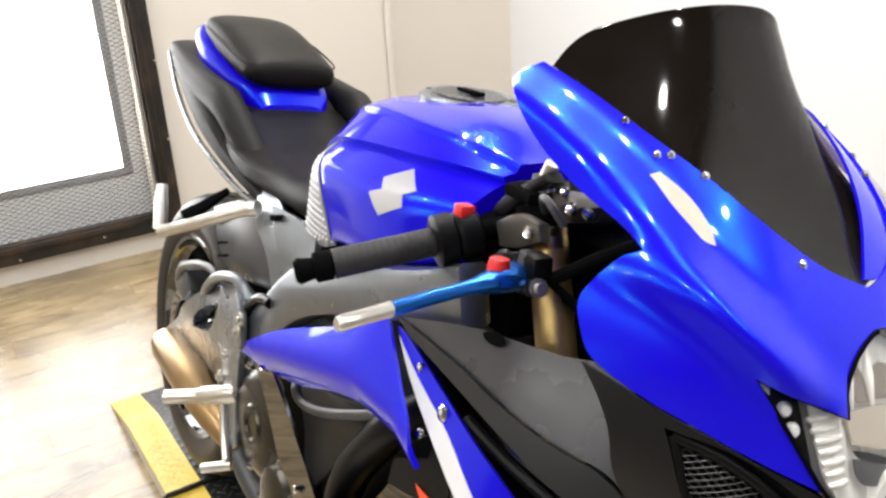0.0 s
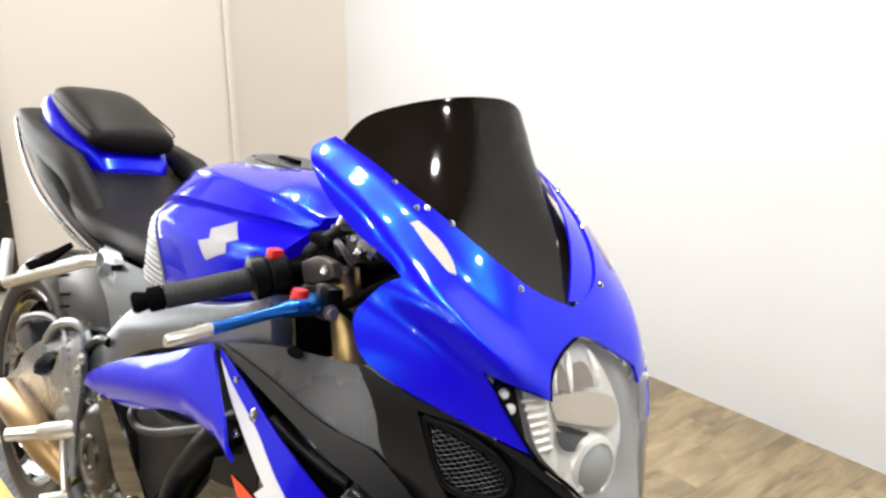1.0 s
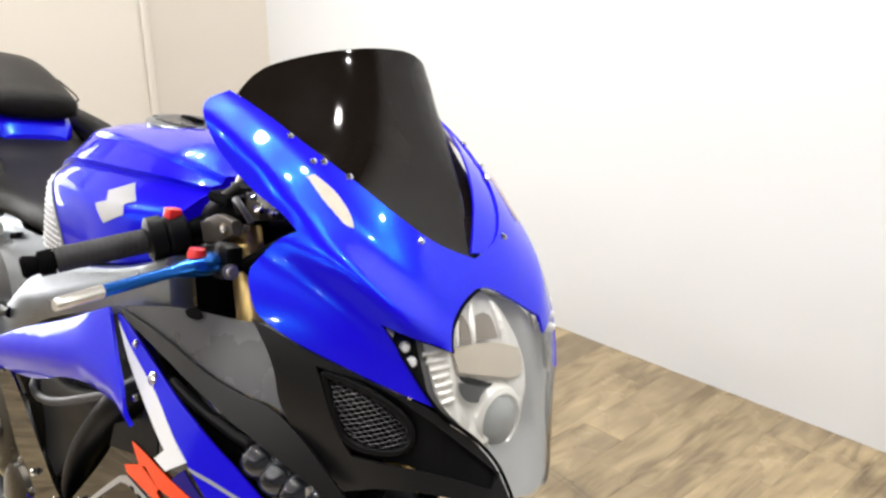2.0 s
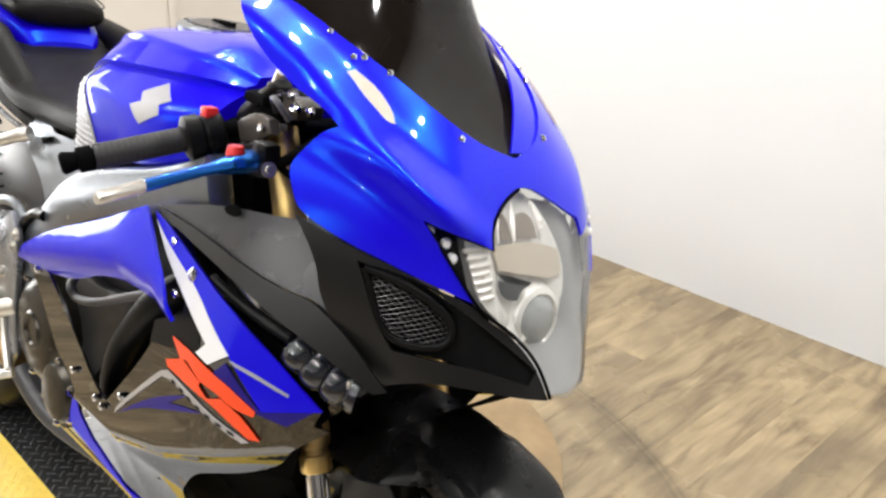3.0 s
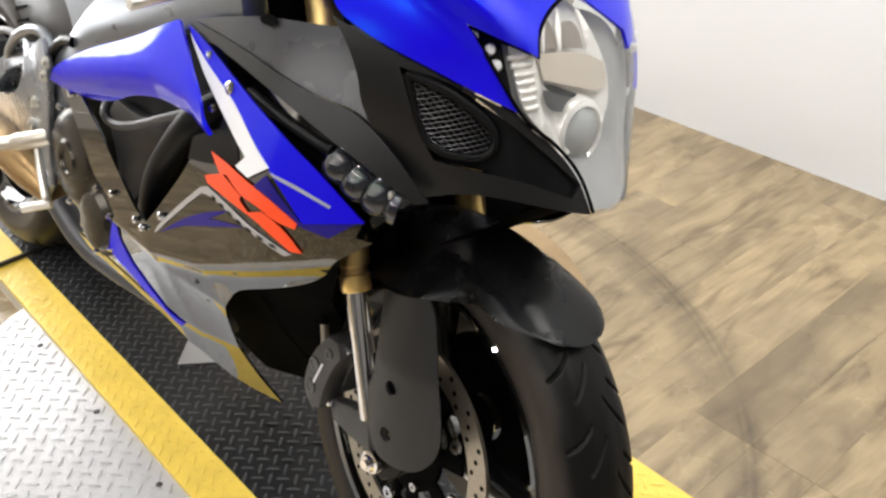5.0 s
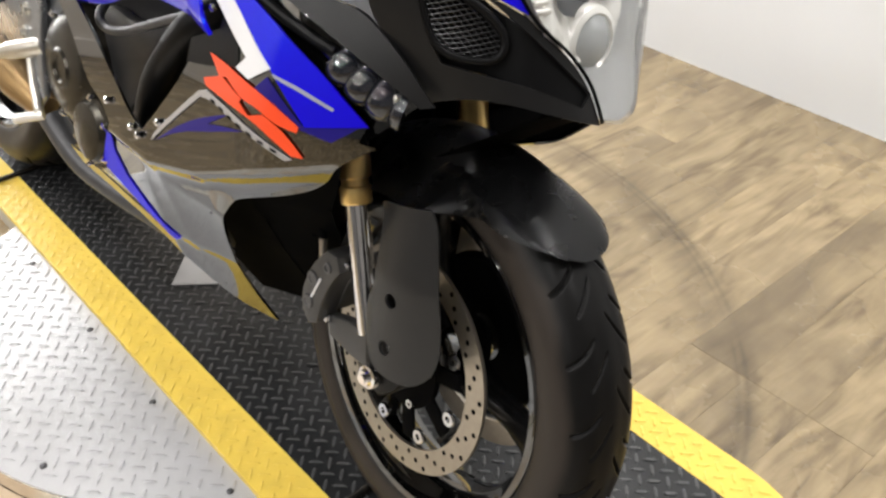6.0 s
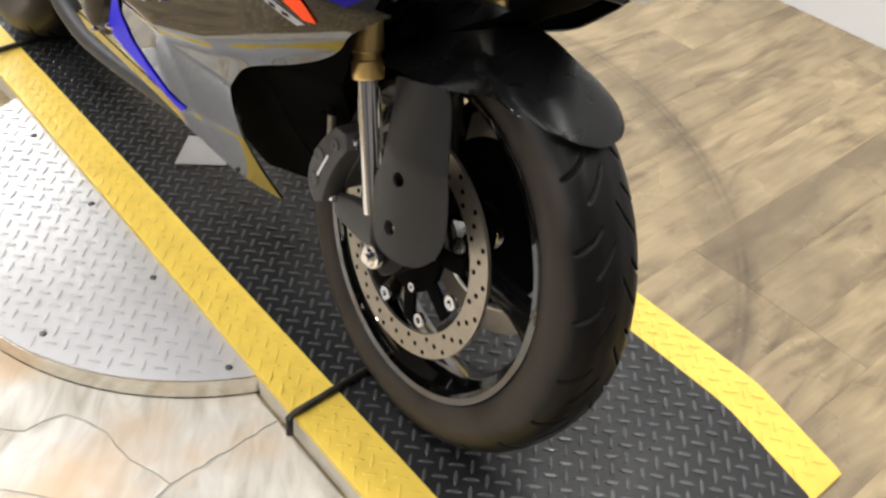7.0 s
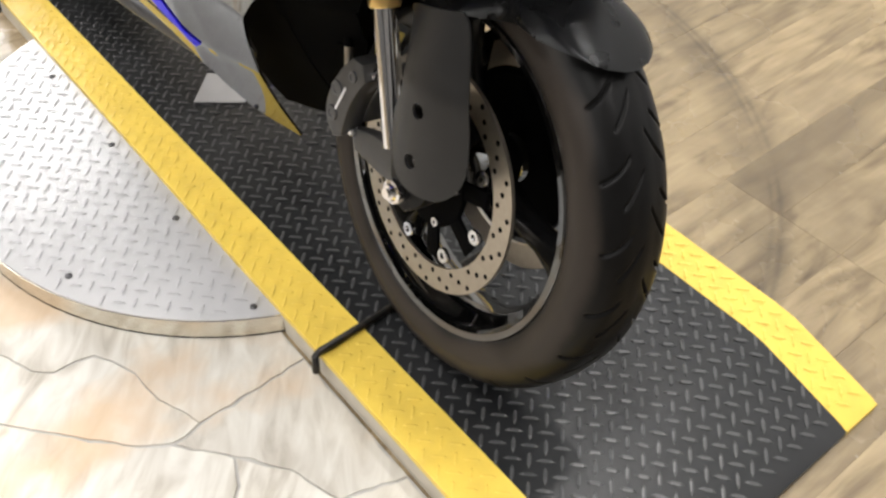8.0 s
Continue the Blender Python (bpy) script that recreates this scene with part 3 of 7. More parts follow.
for ya, yb in ((MAT_Y0 + 0.012, E1 - 0.008), (E2 + 0.012, MAT_Y1 - 0.008)):
    tread(lambda a, b, h: (a, b, mat_z(a) + 0.0004 + h), bars(-1.88, 0.45, ya, yb, 0.0220, lambda x, y: True), 0.0255, 0.0052, 0.0018, YELLOW, "edge_pattern", matting)

for x, y1, bend in ((-0.083, 0.47, -0.012), (-1.325, 0.47, 0.0)):
    rod = tube([(x + 0.003, MAT_Y0 - 0.012, -0.028), (x, MAT_Y0 - 0.009, 0.003), (x, MAT_Y0 - 0.002, 0.0075), (x - 0.004, 0.0, 0.0075), (x - 0.006, 0.3, 0.0075), (x - 0.006, y1, 0.0075), (x - 0.006, y1 + 0.01, -0.03)], 0.0060, 10)
    tagged(part("hold_down_rod", rod, RODBLACK), "thin black hold-down rod bent over the mat", "rod", group="hold-down rods")
pad = slab([(-0.80, 0.066), (-0.733, 0.0), (-0.672, 0.076), (-0.735, 0.14)], "z", 0.0018, 0.0045, 0.0008, rounds=0)
tagged(part("stand_pad", pad, ALU, smooth=False), "small aluminium plate lying on the mat", "plate")


# ---- the motorcycle; its own frame: x ahead from the front axle, y to its left, z up ----
bike = thing("motorcycle", "blue and black sport motorcycle leaning on its side stand", "motorcycle", pose(0, 0, 0.001, -12))


def nose(y, z):
    a, v = (y / 0.2) ** 2, (z - 0.85) / 0.1
    x = 0.0763 - 0.0549 * v - 0.0108 * v * v - 0.0030 * v ** 3 + a * (-0.0342 + 0.0115 * v - 0.0327 * v * v) - 0.0761 * a * a + 0.0260 * a ** 3
    return Vector((x, y, z))


CREASES = (([(-0.189, 1.029), (-0.182, 1.009), (-0.174, 0.983), (-0.172, 0.963), (-0.16, 0.933), (-0.137, 0.897), (-0.112, 0.87)], 0.0165, 0.036), ([(-0.192, 0.926), (-0.166, 0.913), (-0.147, 0.907), (-0.124, 0.886), (-0.095, 0.862), (-0.072, 0.847)], 0.0085, 0.026))
plain_nose = nose


def crease(y, z):
    """How far the cowl stands proud along its two styling lines."""
    out = 0.0
    for line, height, reach in CREASES:
        best = 9.0
        for (a, b), (c, d) in zip(line, line[1:]):
            ex, ez = c - a, d - b
            t = max(0, min(1, ((-abs(y) - a) * ex + (z - b) * ez) / (ex * ex + ez * ez)))
            best = min(best, math.hypot(-abs(y) - a - t * ex, z - b - t * ez))
        out += height * max(0, 1 - best / reach) ** 1.02
    return out


def cowl_shape(y, z):
    p = plain_nose(y, z)
    return p + Vector((0.7, math.copysign(0.7, y) if y else 0, 0.25)) * crease(y, z) * min(1, abs(y) / 0.05) * (1.0 if y < 0 else 0.12)


def tucked(t, first, mean):
    """How far the flank has drawn in t below its fold: a narrow lip that turns under, then an even slope."""
    after = (mean * 0.16 - first * 0.018) / 0.139
    knots = ((0.0, 0.0), (0.006, first), (0.016, first), (0.026, after), (0.16, after))
    out = 0.0
    for (t0, s0), (t1, s1) in zip(knots, knots[1:]):
        if t <= t0:
            break
        d = min(t, t1) - t0
        out += s0 * d + (s1 - s0) * d * d / (2 * (t1 - t0))
    return out


def half_width(x, z):
    fold = 0.61 + 0.44 * x if x > -0.22 else max(0.478, 0.513 + 0.28 * (x + 0.22))      # the fairing tucks in below this line
    tuck = max(0, fold - z)
    w = 0.262 - 1.2 * max(0, z - 0.62) ** 2 - tucked(tuck, 1.0 + 1.9 * max(0, min(0.25, x + 0.29)), 0.45 + 3.0 * max(0, min(0.17, x + 0.22))) - 0.25 * max(0, tuck - 0.16) - 0.25 * max(0, 0.34 - z)
    w -= 2.2 * max(0, x + 0.15) ** 2 + 0.35 * max(0, x + 0.40) * max(0, 0.45 - z) / 0.2 + 0.25 * max(0, -0.70 - x) ** 2
    return max(w, 0.03)


def flank(x, z):
    return Vector((x, -half_width(x, z), z))


def folded(x, z):
    """The flank with a fold running along the upper side panel."""
    keys = [(-0.62, 0.640), (-0.52, 0.672), (-0.42, 0.700), (-0.33, 0.722), (-0.25, 0.722), (-0.18, 0.70)]
    line = keys[-1][1]
    for (a, b), (c, d) in zip(keys, keys[1:]):
        if x <= c:
            line = b + (d - b) * max(0, (x - a) / (c - a))
            break
    fall = abs(z - line) / (0.060 if z > line else 0.042)
    rise = 0.030 * (1 - 0.55 * max(0, min(1, (x + 0.45) / 0.10))) if z > line else 0.030
    return half_width(x, z) + 0.017 - rise * min(1.3, fall) ** 1.2


def side(name, outline, material, label="", thick=0.003, offset=0.0, step=0.014, sharp=48, holes=(), parent=None, width=None):
    """A panel on each flank; returns the pair."""
    width = width or half_width
    pair = []
    for k in (0, 1):
        bm = panel_bm(outline, (lambda x, z: Vector((x, -width(x, z), z))) if k == 0 else (lambda x, z: Vector((x, width(x, z), z))), (0, -1 if k == 0 else 1, 0), thick, offset, step, sharp, holes)
        pair.append(part(name, bm, material, parent[k] if parent else bike, label, angle=60))
    return pair


def middle(z):
    """The nose leans a little in the bike's own frame: where its middle line runs."""
    return 0.003 + 0.09 * max(0, 0.89 - z)


def far_side(y, z):
    """The lamp reaches further round on the left flank."""
    if z < 0.787 and 0.003 < -y:
        keys = [(0.684, 0.0), (0.6895, 0.004), (0.695, 0.028), (0.70, 0.044), (0.705, 0.055), (0.729, 0.063), (0.756, 0.056), (0.774, 0.035), (0.7871, 0.026)]
        reach = 0.0
        for (a, b), (c, d) in zip(keys, keys[1:]):
            if a <= z < c:
                reach = b + (d - b) * (z - a) / (c - a)
        return y - reach * max(0, min(1, (0.20 + y) / 0.08))
    return y * (1 + 0.28 * max(0, min(1, (0.20 + y) / 0.06))) if z < 0.875 and 0.02 < -y else y


def pairwise(name, bm, material, parent, label="", angle=60, kind="", mid=None):
    """The part and its copy on the other flank, as two objects."""
    other = bmesh.new()
    lookup = {}
    for v in bm.verts:
        y = 2 * mid(v.co.z) - far_side(v.co.y, v.co.z) if mid else -v.co.y
        x = v.co.x + (nose(y, v.co.z).x - nose(v.co.y, v.co.z).x if mid else 0)
        lookup[v] = other.verts.new((x, y, v.co.z))
    for f in bm.faces:
        other.faces.new([lookup[v] for v in reversed(f.verts)])
    for b in (bm, other):
        ob = part(name, b, material, parent, label, angle=angle)
        if kind:
            ob["kind"] = kind


def front(name, outline, material, label="", thick=0.003, offset=0.0, step=0.012, sharp=48, parent=None, both=True, shape=nose):
    near = [(y if y else middle(z), z) for y, z in outline]
    bm = panel_bm(near, shape, (1, 0, 0), thick, offset, step, sharp)
    if both:
        panel_bm([(2 * middle(z) - far_side(y, z), z) for y, z in near], shape, (1, 0, 0), thick, offset, step, sharp, bm=bm)
        seam = [f for f in bm.faces if all(abs(v.co.y - middle(v.co.z)) < 8e-4 for v in f.verts)]
        bmesh.ops.delete(bm, geom=seam, context="FACES_ONLY")
        bmesh.ops.remove_doubles(bm, verts=bm.verts[:], dist=0.0004)
    return part(name, bm, material, parent or bike, label, angle=60)


# wheels
FRONT_WHEEL = pose(-0.015, 0.012, 0.298, 0, 0, -5)
REAR_WHEEL = pose(-1.40, 0, 0.3145)


def tyre_rubber(name, half):
    """Black tread, dusty brown towards the side walls."""
    m = mat(name, (0.0055, 0.0053, 0.0053), 0.38, noise_amt=0.3, noise_scale=40, bump=0.12, bump_scale=400, rough_var=0.08, ior=1.22)
    nt = m.node_tree
    b = nt.nodes["Principled BSDF"]
    tc = [n for n in nt.nodes if n.type == "TEX_COORD"][0]
    sep = nt.nodes.new("ShaderNodeSeparateXYZ")
    nt.links.new(tc.outputs["Object"], sep.inputs["Vector"])
    absolute = nt.nodes.new("ShaderNodeMath")
    absolute.operation = "ABSOLUTE"
    nt.links.new(sep.outputs["Y"], absolute.inputs[0])
    dust = nt.nodes.new("ShaderNodeTexNoise")
    dust.inputs["Scale"].default_value, dust.inputs["Detail"].default_value = 9, 6
    nt.links.new(tc.outputs["Object"], dust.inputs["Vector"])
    shift = nt.nodes.new("ShaderNodeMath")
    shift.operation = "MULTIPLY_ADD"
    shift.inputs[1].default_value = half * 0.35
    nt.links.new(dust.outputs["Fac"], shift.inputs[0])
    nt.links.new(absolute.outputs["Value"], shift.inputs[2])
    span = nt.nodes.new("ShaderNodeMapRange")
    span.interpolation_type = "SMOOTHSTEP"
    span.inputs["From Min"].default_value, span.inputs["From Max"].default_value = half * 0.97, half * 1.16
    nt.links.new(shift.outputs["Value"], span.inputs["Value"])
    mx = nt.nodes.new("ShaderNodeMix")
    mx.data_type = "RGBA"
    nt.links.new(span.outputs["Result"], mx.inputs["Factor"])
    src = b.inputs["Base Color"].links[0].from_socket
    nt.links.new(src, mx.inputs["A"])
    mx.inputs["B"].default_value = (0.034, 0.0285, 0.0245, 1)
    nt.links.new(mx.outputs["Result"], b.inputs["Base Color"])
    return m


def tyre(m, half, radius, bead_r, bead_y, grooves, name="tyre", around=720, per=4):
    key = [(-bead_y, bead_r), (-bead_y - 0.006, bead_r + 0.006), (-half * 0.97, bead_r + (radius - bead_r) * 0.22), (-half, bead_r + (radius - bead_r) * 0.42),
           (-half * 0.93, bead_r + (radius - bead_r) * 0.62), (-half * 0.76, bead_r + (radius - bead_r) * 0.82), (-half * 0.5, bead_r + (radius - bead_r) * 0.945),
           (-half * 0.22, radius - 0.0012), (0, radius)]
    key = key + [(-y, r) for y, r in key[-2::-1]]
    prof = [(p.x, p.y) for p in catmull([(y, r, 0) for y, r in key], per)]
    count = len(prof)
    verts, faces = [], []
    for i in range(around):
        th = 2 * math.pi * i / around
        for j, (y, r) in enumerate(prof):
            d = grooves(th, y / half) if r > bead_r + (radius - bead_r) * 0.6 else 0
            rr = r - d
            verts.append((rr * math.sin(th), y, rr * math.cos(th)))
    for i in range(around):
        for j in range(count - 1):
            a, b = i * count + j, ((i + 1) % around) * count + j
            faces.append((a, a + 1, b + 1, b))
    me = bpy.data.meshes.new(name)
    me.from_pydata(verts, [], faces)
    me.materials.append(tyre_rubber(name + "_rubber", half))
    for p in me.polygons:
        p.use_smooth = True
    ob = new(name, me)
    ob.parent = bike
    ob.matrix_basis = m
    return ob


def slashes(count, lean, depth=0.0055, width=0.0042, radius=0.3):
    def f(th, s):
        if not 0.06 < abs(s) < 0.86:
            return 0
        best = 0
        for k, (lo, hi, sh) in enumerate(((0.06, 0.55, 0.0), (0.32, 0.86, 0.5))):
            if not lo < abs(s) < hi:
                continue
            q = th * count / (2 * math.pi) + sh + (0.5 if s > 0 else 0) + lean * (abs(s) - 0.2) + (0.5 * (abs(s) - 0.3) ** 2 if lean > 0 else 0.70 * (abs(s) - 0.86) ** 2)
            dist = abs((q + 0.5) % 1 - 0.5) * 2 * math.pi * radius / count
            fade = min(1, (abs(s) - lo) / 0.08, (hi - abs(s)) / 0.08)
            best = max(best, depth * fade * max(0, min(1, (width - dist) / 0.0010)))
        return best
    return f


front_tyre = tyre(FRONT_WHEEL, 0.058, 0.2960, 0.2215, 0.047, slashes(22, -0.20, 0.0070, 0.0030), "front_tyre", 1200, 10)
front_tyre["label"] = "front tyre, dusty black rubber with curved tread grooves"
rear_tyre = tyre(REAR_WHEEL, 0.091, 0.3145, 0.2215, 0.078, slashes(12, 0.7), "rear_tyre", 600)


def rim(m, bead_y, name, spokes, turn):
    cx = cz = 0
    prof = [(0.2235, -bead_y - 0.003), (0.2215, -bead_y - 0.0055), (0.213, -bead_y - 0.004), (0.2105, -bead_y + 0.003), (0.207, -bead_y + 0.012), (0.197, -bead_y + 0.022), (0.191, -0.012),
            (0.191, 0.012), (0.197, bead_y - 0.022), (0.207, bead_y - 0.012), (0.2105, bead_y - 0.003), (0.213, bead_y + 0.004), (0.2215, bead_y + 0.0055), (0.2235, bead_y + 0.003)]
    ob = part(name, lathe(prof, (cx, 0, cz), (0, 1, 0), 96, closed=True), BLACKGLOSS, bike, "gloss black cast wheel rim")
    ob.matrix_basis = m
    hub = lathe([(0.0, -0.055), (0.03, -0.055), (0.036, -0.05), (0.042, -0.03), (0.042, 0.03), (0.036, 0.05), (0.03, 0.055), (0, 0.055)], (cx, 0, cz), (0, 1, 0), 32)
    part("hub", hub, BLACKGLOSS, ob)
    for k in range(spokes):
        ang = turn + 2 * math.pi * k / spokes
        d, s = Vector((math.sin(ang), 0, math.cos(ang))), Vector((math.cos(ang), 0, -math.sin(ang)))
        c = Vector((cx, 0, cz))
        rings = []
        for r, w, h in ((0.03, 0.030, 0.038), (0.06, 0.022, 0.030), (0.10, 0.017, 0.022), (0.15, 0.020, 0.018), (0.18, 0.030, 0.020), (0.195, 0.045, 0.022)):
            rings.append([c + d * r + s * w * math.cos(q) + Vector((0, 1, 0)) * h * math.sin(q) * (1 if abs(math.cos(q)) < 0.8 else 0.8) for q in [2 * math.pi * i / 14 for i in range(14)]])
        part("spoke", loft(rings), RIMBLACK, ob)
    return ob


rim(FRONT_WHEEL, 0.047, "front_rim", 3, radians(-25))
rim(REAR_WHEEL, 0.078, "rear_rim", 3, radians(30))


def brake_disc(m, y, r_out, r_in, name, buttons):
    cx = cz = 0
    s = -1 if y < 0 else 1
    ring = lathe([(r_out, y - 0.0025), (r_out, y + 0.0025), (r_in, y + 0.0025), (r_in, y - 0.0025)], (cx, y * 0, cz), (0, 1, 0), 96, closed=True)
    ob = part(name, ring, STEEL, bike, "drilled steel brake disc, slightly browned", angle=30)
    ob.matrix_basis = m
    # No bores are cut: flat black caps carry the holes' shade.
    holes = bmesh.new()
    rows = [r_in + (r_out - r_in) * f for f in (0.22, 0.5, 0.78)]
    for k in range(60):
        r = rows[(k * 2) % 3]
        a = 2 * math.pi * k / 60
        c = Vector((cx + r * math.sin(a), y + s * 0.0022, cz + r * math.cos(a)))
        lathe([(0, 0.0006), (0.0036, 0.0006), (0.0036, 0)], c, (0, s, 0), 8, holes)
    part("drilling", holes, MATTE, ob, "flat black caps for the shade in the drilled holes")["kind"] = "stuff"
    if buttons:
        star = bmesh.new()
        # The far carrier is widened into a web, to darken the view through.
        reach = 0.066 if s < 0 else 0.112
        lathe([(0.034, -0.004), (0.034, 0.004), (reach, 0.004), (reach, -0.004)], (cx, y, cz), (0, 1, 0), 40, star, closed=True)
        carrier = part("carrier", star, MATTE, ob, "matte black disc carrier")
        for k in range(8):
            a = radians(17 + 45 * k)
            d = Vector((math.cos(a), 0, math.sin(a)))
            arm_at = Matrix.Translation(Vector((cx, y, cz)) + d * 0.085) @ Euler((0, -a, 0)).to_matrix().to_4x4()
            part("carrier_arm", block((0.05, 0.006, 0.024), arm_at, 0.002), MATTE, ob)
        for k in range(8):
            a = radians(-18.5 + 45 * k + 5)
            c = Vector((cx + 0.1035 * math.cos(a), y, cz + 0.1035 * math.sin(a)))
            part("button", lathe([(0.0045, s * 0.0015), (0.0045, s * 0.0055), (0.0095, s * 0.0055), (0.0105, s * 0.0035), (0.0105, 0)], c, (0, 1, 0), 18), CHROME, ob, "silver float button")
        for k in range(5):
            a = radians(16 + 72 * k)
            c = Vector((cx + 0.057 * math.cos(a), y, cz + 0.057 * math.sin(a)))
            part("disc_bolt", lathe([(0, s * 0.010), (0.003, s * 0.010), (0.003, s * 0.012), (0.006, s * 0.012), (0.0068, s * 0.009), (0.0068, 0)], c, (0, 1, 0), 14), CHROME, ob)
    return ob


brake_disc(FRONT_WHEEL, -0.067, 0.155, 0.122, "brake_disc", True)
brake_disc(FRONT_WHEEL, 0.067, 0.155, 0.122, "brake_disc", True)
brake_disc(REAR_WHEEL, -0.10, 0.11, 0.082, "rear_brake_disc", False)


# fork
def fork_x(z):
    return -0.10 - 0.375 * (z - 0.482)


for s in (-1, 1):
    y = s * 0.105
    part("fork_tube", tube([(fork_x(0.34), y, 0.34), (fork_x(0.52), y, 0.52)], 0.0148, 24), CHROME, bike, "chrome lower fork tube")
    upper = part("fork_leg", tube([(fork_x(0.545), y, 0.545), (fork_x(0.915), y, 0.915)], 0.0210, 28), GOLD, bike, "gold anodised upper fork leg")
    d = Vector((fork_x(1) - fork_x(0), 0, 1)).normalized()
    part("fork_collar", lathe([(0.0125, 0), (0.0185, 0.001), (0.0198, 0.004), (0.0198, 0.022), (0.0172, 0.024), (0.0172, 0.032), (0.0208, 0.034), (0.0216, 0.055), (0.0210, 0.06)], Vector((fork_x(0.495), y, 0.495)), d, 28), GOLD, upper)
    part("fork_cap", lathe([(0, 0.022), (0.011, 0.022), (0.013, 0.012), (0.025, 0.011), (0.0255, 0)], Vector((fork_x(0.925), y, 0.925)), d, 24), ENGINE, upper)
    lo, hi = sorted((s * 0.086, s * 0.118))
    clamp = part("fork_foot", slab([(-0.042, 0.40), (0.0, 0.41), (0.03, 0.40), (0.045, 0.35), (0.03, 0.30), (0.0, 0.275), (-0.025, 0.28), (-0.04, 0.32)], "y", lo, hi, 0.006), PLASTIC, bike, "black cast fork foot")
    part("axle_nut", lathe([(0, s * 0.016), (0.0065, s * 0.016), (0.0065, s * 0.012), (0.010, s * 0.012), (0.0115, s * 0.008), (0.0155, s * 0.007), (0.0165, 0)], (-0.012, s * 0.124, 0.302), (0, 1, 0), 24), CHROME, clamp, "bright axle nut")

# mudguard and its side legs
def ramp(x, xs, ys):
    for x0, x1, y0, y1 in zip(xs, xs[1:], ys, ys[1:]):
        if x <= x1:
            return y0 + (y1 - y0) * max(0.0, (x - x0) / (x1 - x0))
    return ys[-1]


fen = []
for k in range(73):
    deg = -58 + 96.5 * k / 72          # back to front over the tyre
    ang = radians(deg)
    crown = 0.3060 - 0.001 * max(0, deg - 20) / 18
    edge = ramp(deg, (-58, 0, 5, 14, 20, 26, 31, 35, 38.5), (0.235, 0.228, 0.235, 0.247, 0.262, 0.277, 0.289, 0.299, 0.305))
    half = ramp(deg, (-58, 22, 27, 30, 33, 35.5, 37.4, 38.5), (0.067, 0.067, 0.066, 0.061, 0.052, 0.041, 0.027, 0.008))
    ring = []
    for j in range(81):
        u = -1 + 2 * j / 80
        q = abs(u)
        c, w = math.cos(u * math.pi / 2), math.sin(q * math.pi / 2)
        # a raised crease runs down each flank to the lower edge
        line = 25 - 15 * (1 - q) / 0.34
        off = deg - line
        lift = 0.0095 * max(0.0, 1 - (off / 15 if off > 0 else -off / 7)) * min(1.0, max(0.0, (q - 0.60) / 0.12))
        rr = edge + (crown - edge) * c ** 0.92 + lift * c
        flare = ramp(deg, (-58, -34, -18, 6, 15), (0.0, 0.0, 0.048, 0.048, 0.0)) * max(0.0, (q - 0.62) / 0.38) ** 1.6 * (1.0 if u < 0 else 0.4)
        yy = (half * w + lift * w + flare) * (1 if u > 0 else -1)
        ring.append(Vector((rr * math.sin(ang), yy, 0.30 + rr * math.cos(ang))))
    fen.append(ring)
fb = loft(fen, closed=False, caps=False)
bmesh.ops.solidify(fb, geom=fb.faces[:], thickness=0.003)
mudguard = part("mudguard", fb, SATIN, bike, "satin black front mudguard with creased flanks", angle=9)
mudguard.matrix_basis = pose(-0.012, 0.010, 0, 0, 0, -5)
for s in (-1, 1):
    ys = (lambda a: s * a)
    leg = panel_bm([(-0.048, 0.526), (-0.040, 0.533), (0.0, 0.545), (0.036, 0.555 if s < 0 else 0.545), (0.047, 0.545 if s < 0 else 0.53), (0.060, 0.49), (0.074, 0.42), (0.078, 0.36), (0.062, 0.33), (0.040, 0.322), (0.0, 0.325), (-0.022, 0.345), (-0.035, 0.385), (-0.038, 0.405), (-0.024, 0.43), (-0.026, 0.47), (-0.036, 0.52)],
                   lambda a, b: Vector((a, s * ((0.137 if s < 0 else 0.112) - 0.020 * ((a - 0.004) / 0.06) ** 2 - 0.10 * max(0, b - 0.455) - 0.03 * max(0, 0.455 - b)), b)), (0, s, 0), 0.004, 0, 0.01,
                   holes=[[(0.012 + 0.009 * math.cos(q), zc + 0.010 * math.sin(q)) for q in [i * math.pi / 6 for i in range(12)]] for zc in (0.429, 0.362)])
    guard = part("mudguard_leg", leg, LEGBLACK, bike, "black side leg of the mudguard with two bolt holes", angle=50)
    for zc in (0.429, 0.362):
        part("leg_bolt", lathe([(0, s * 0.004), (0.003, s * 0.004), (0.006, s * 0.003), (0.0065, 0)], (0.015, s * 0.124, zc), (0, 1, 0), 12), CHROME, guard)

# Added slab, no real part: keeps the view through the wheel dark.
part("far_guard", slab([(-0.13, 0.335), (-0.125, 0.42), (-0.09, 0.46), (-0.01, 0.46), (-0.01, 0.33), (-0.08, 0.315)], "y", 0.084, 0.090, 0.002), MATTE, bike, "added black slab that blanks the view through the wheel")

tray = loft([[Vector((0.0, -0.10, 0.600)), Vector((0.0, 0.02, 0.598)), Vector((0.0, 0.123, 0.613))], [Vector((0.12, -0.07, 0.692)), Vector((0.12, -0.04, 0.686)), Vector((0.12, -0.005, 0.683))]], closed=False, caps=False)
bmesh.ops.solidify(tray, geom=tray.faces[:], thickness=0.003)
part("nose_tray", tray, MATTE, bike, "black tray under the nose")

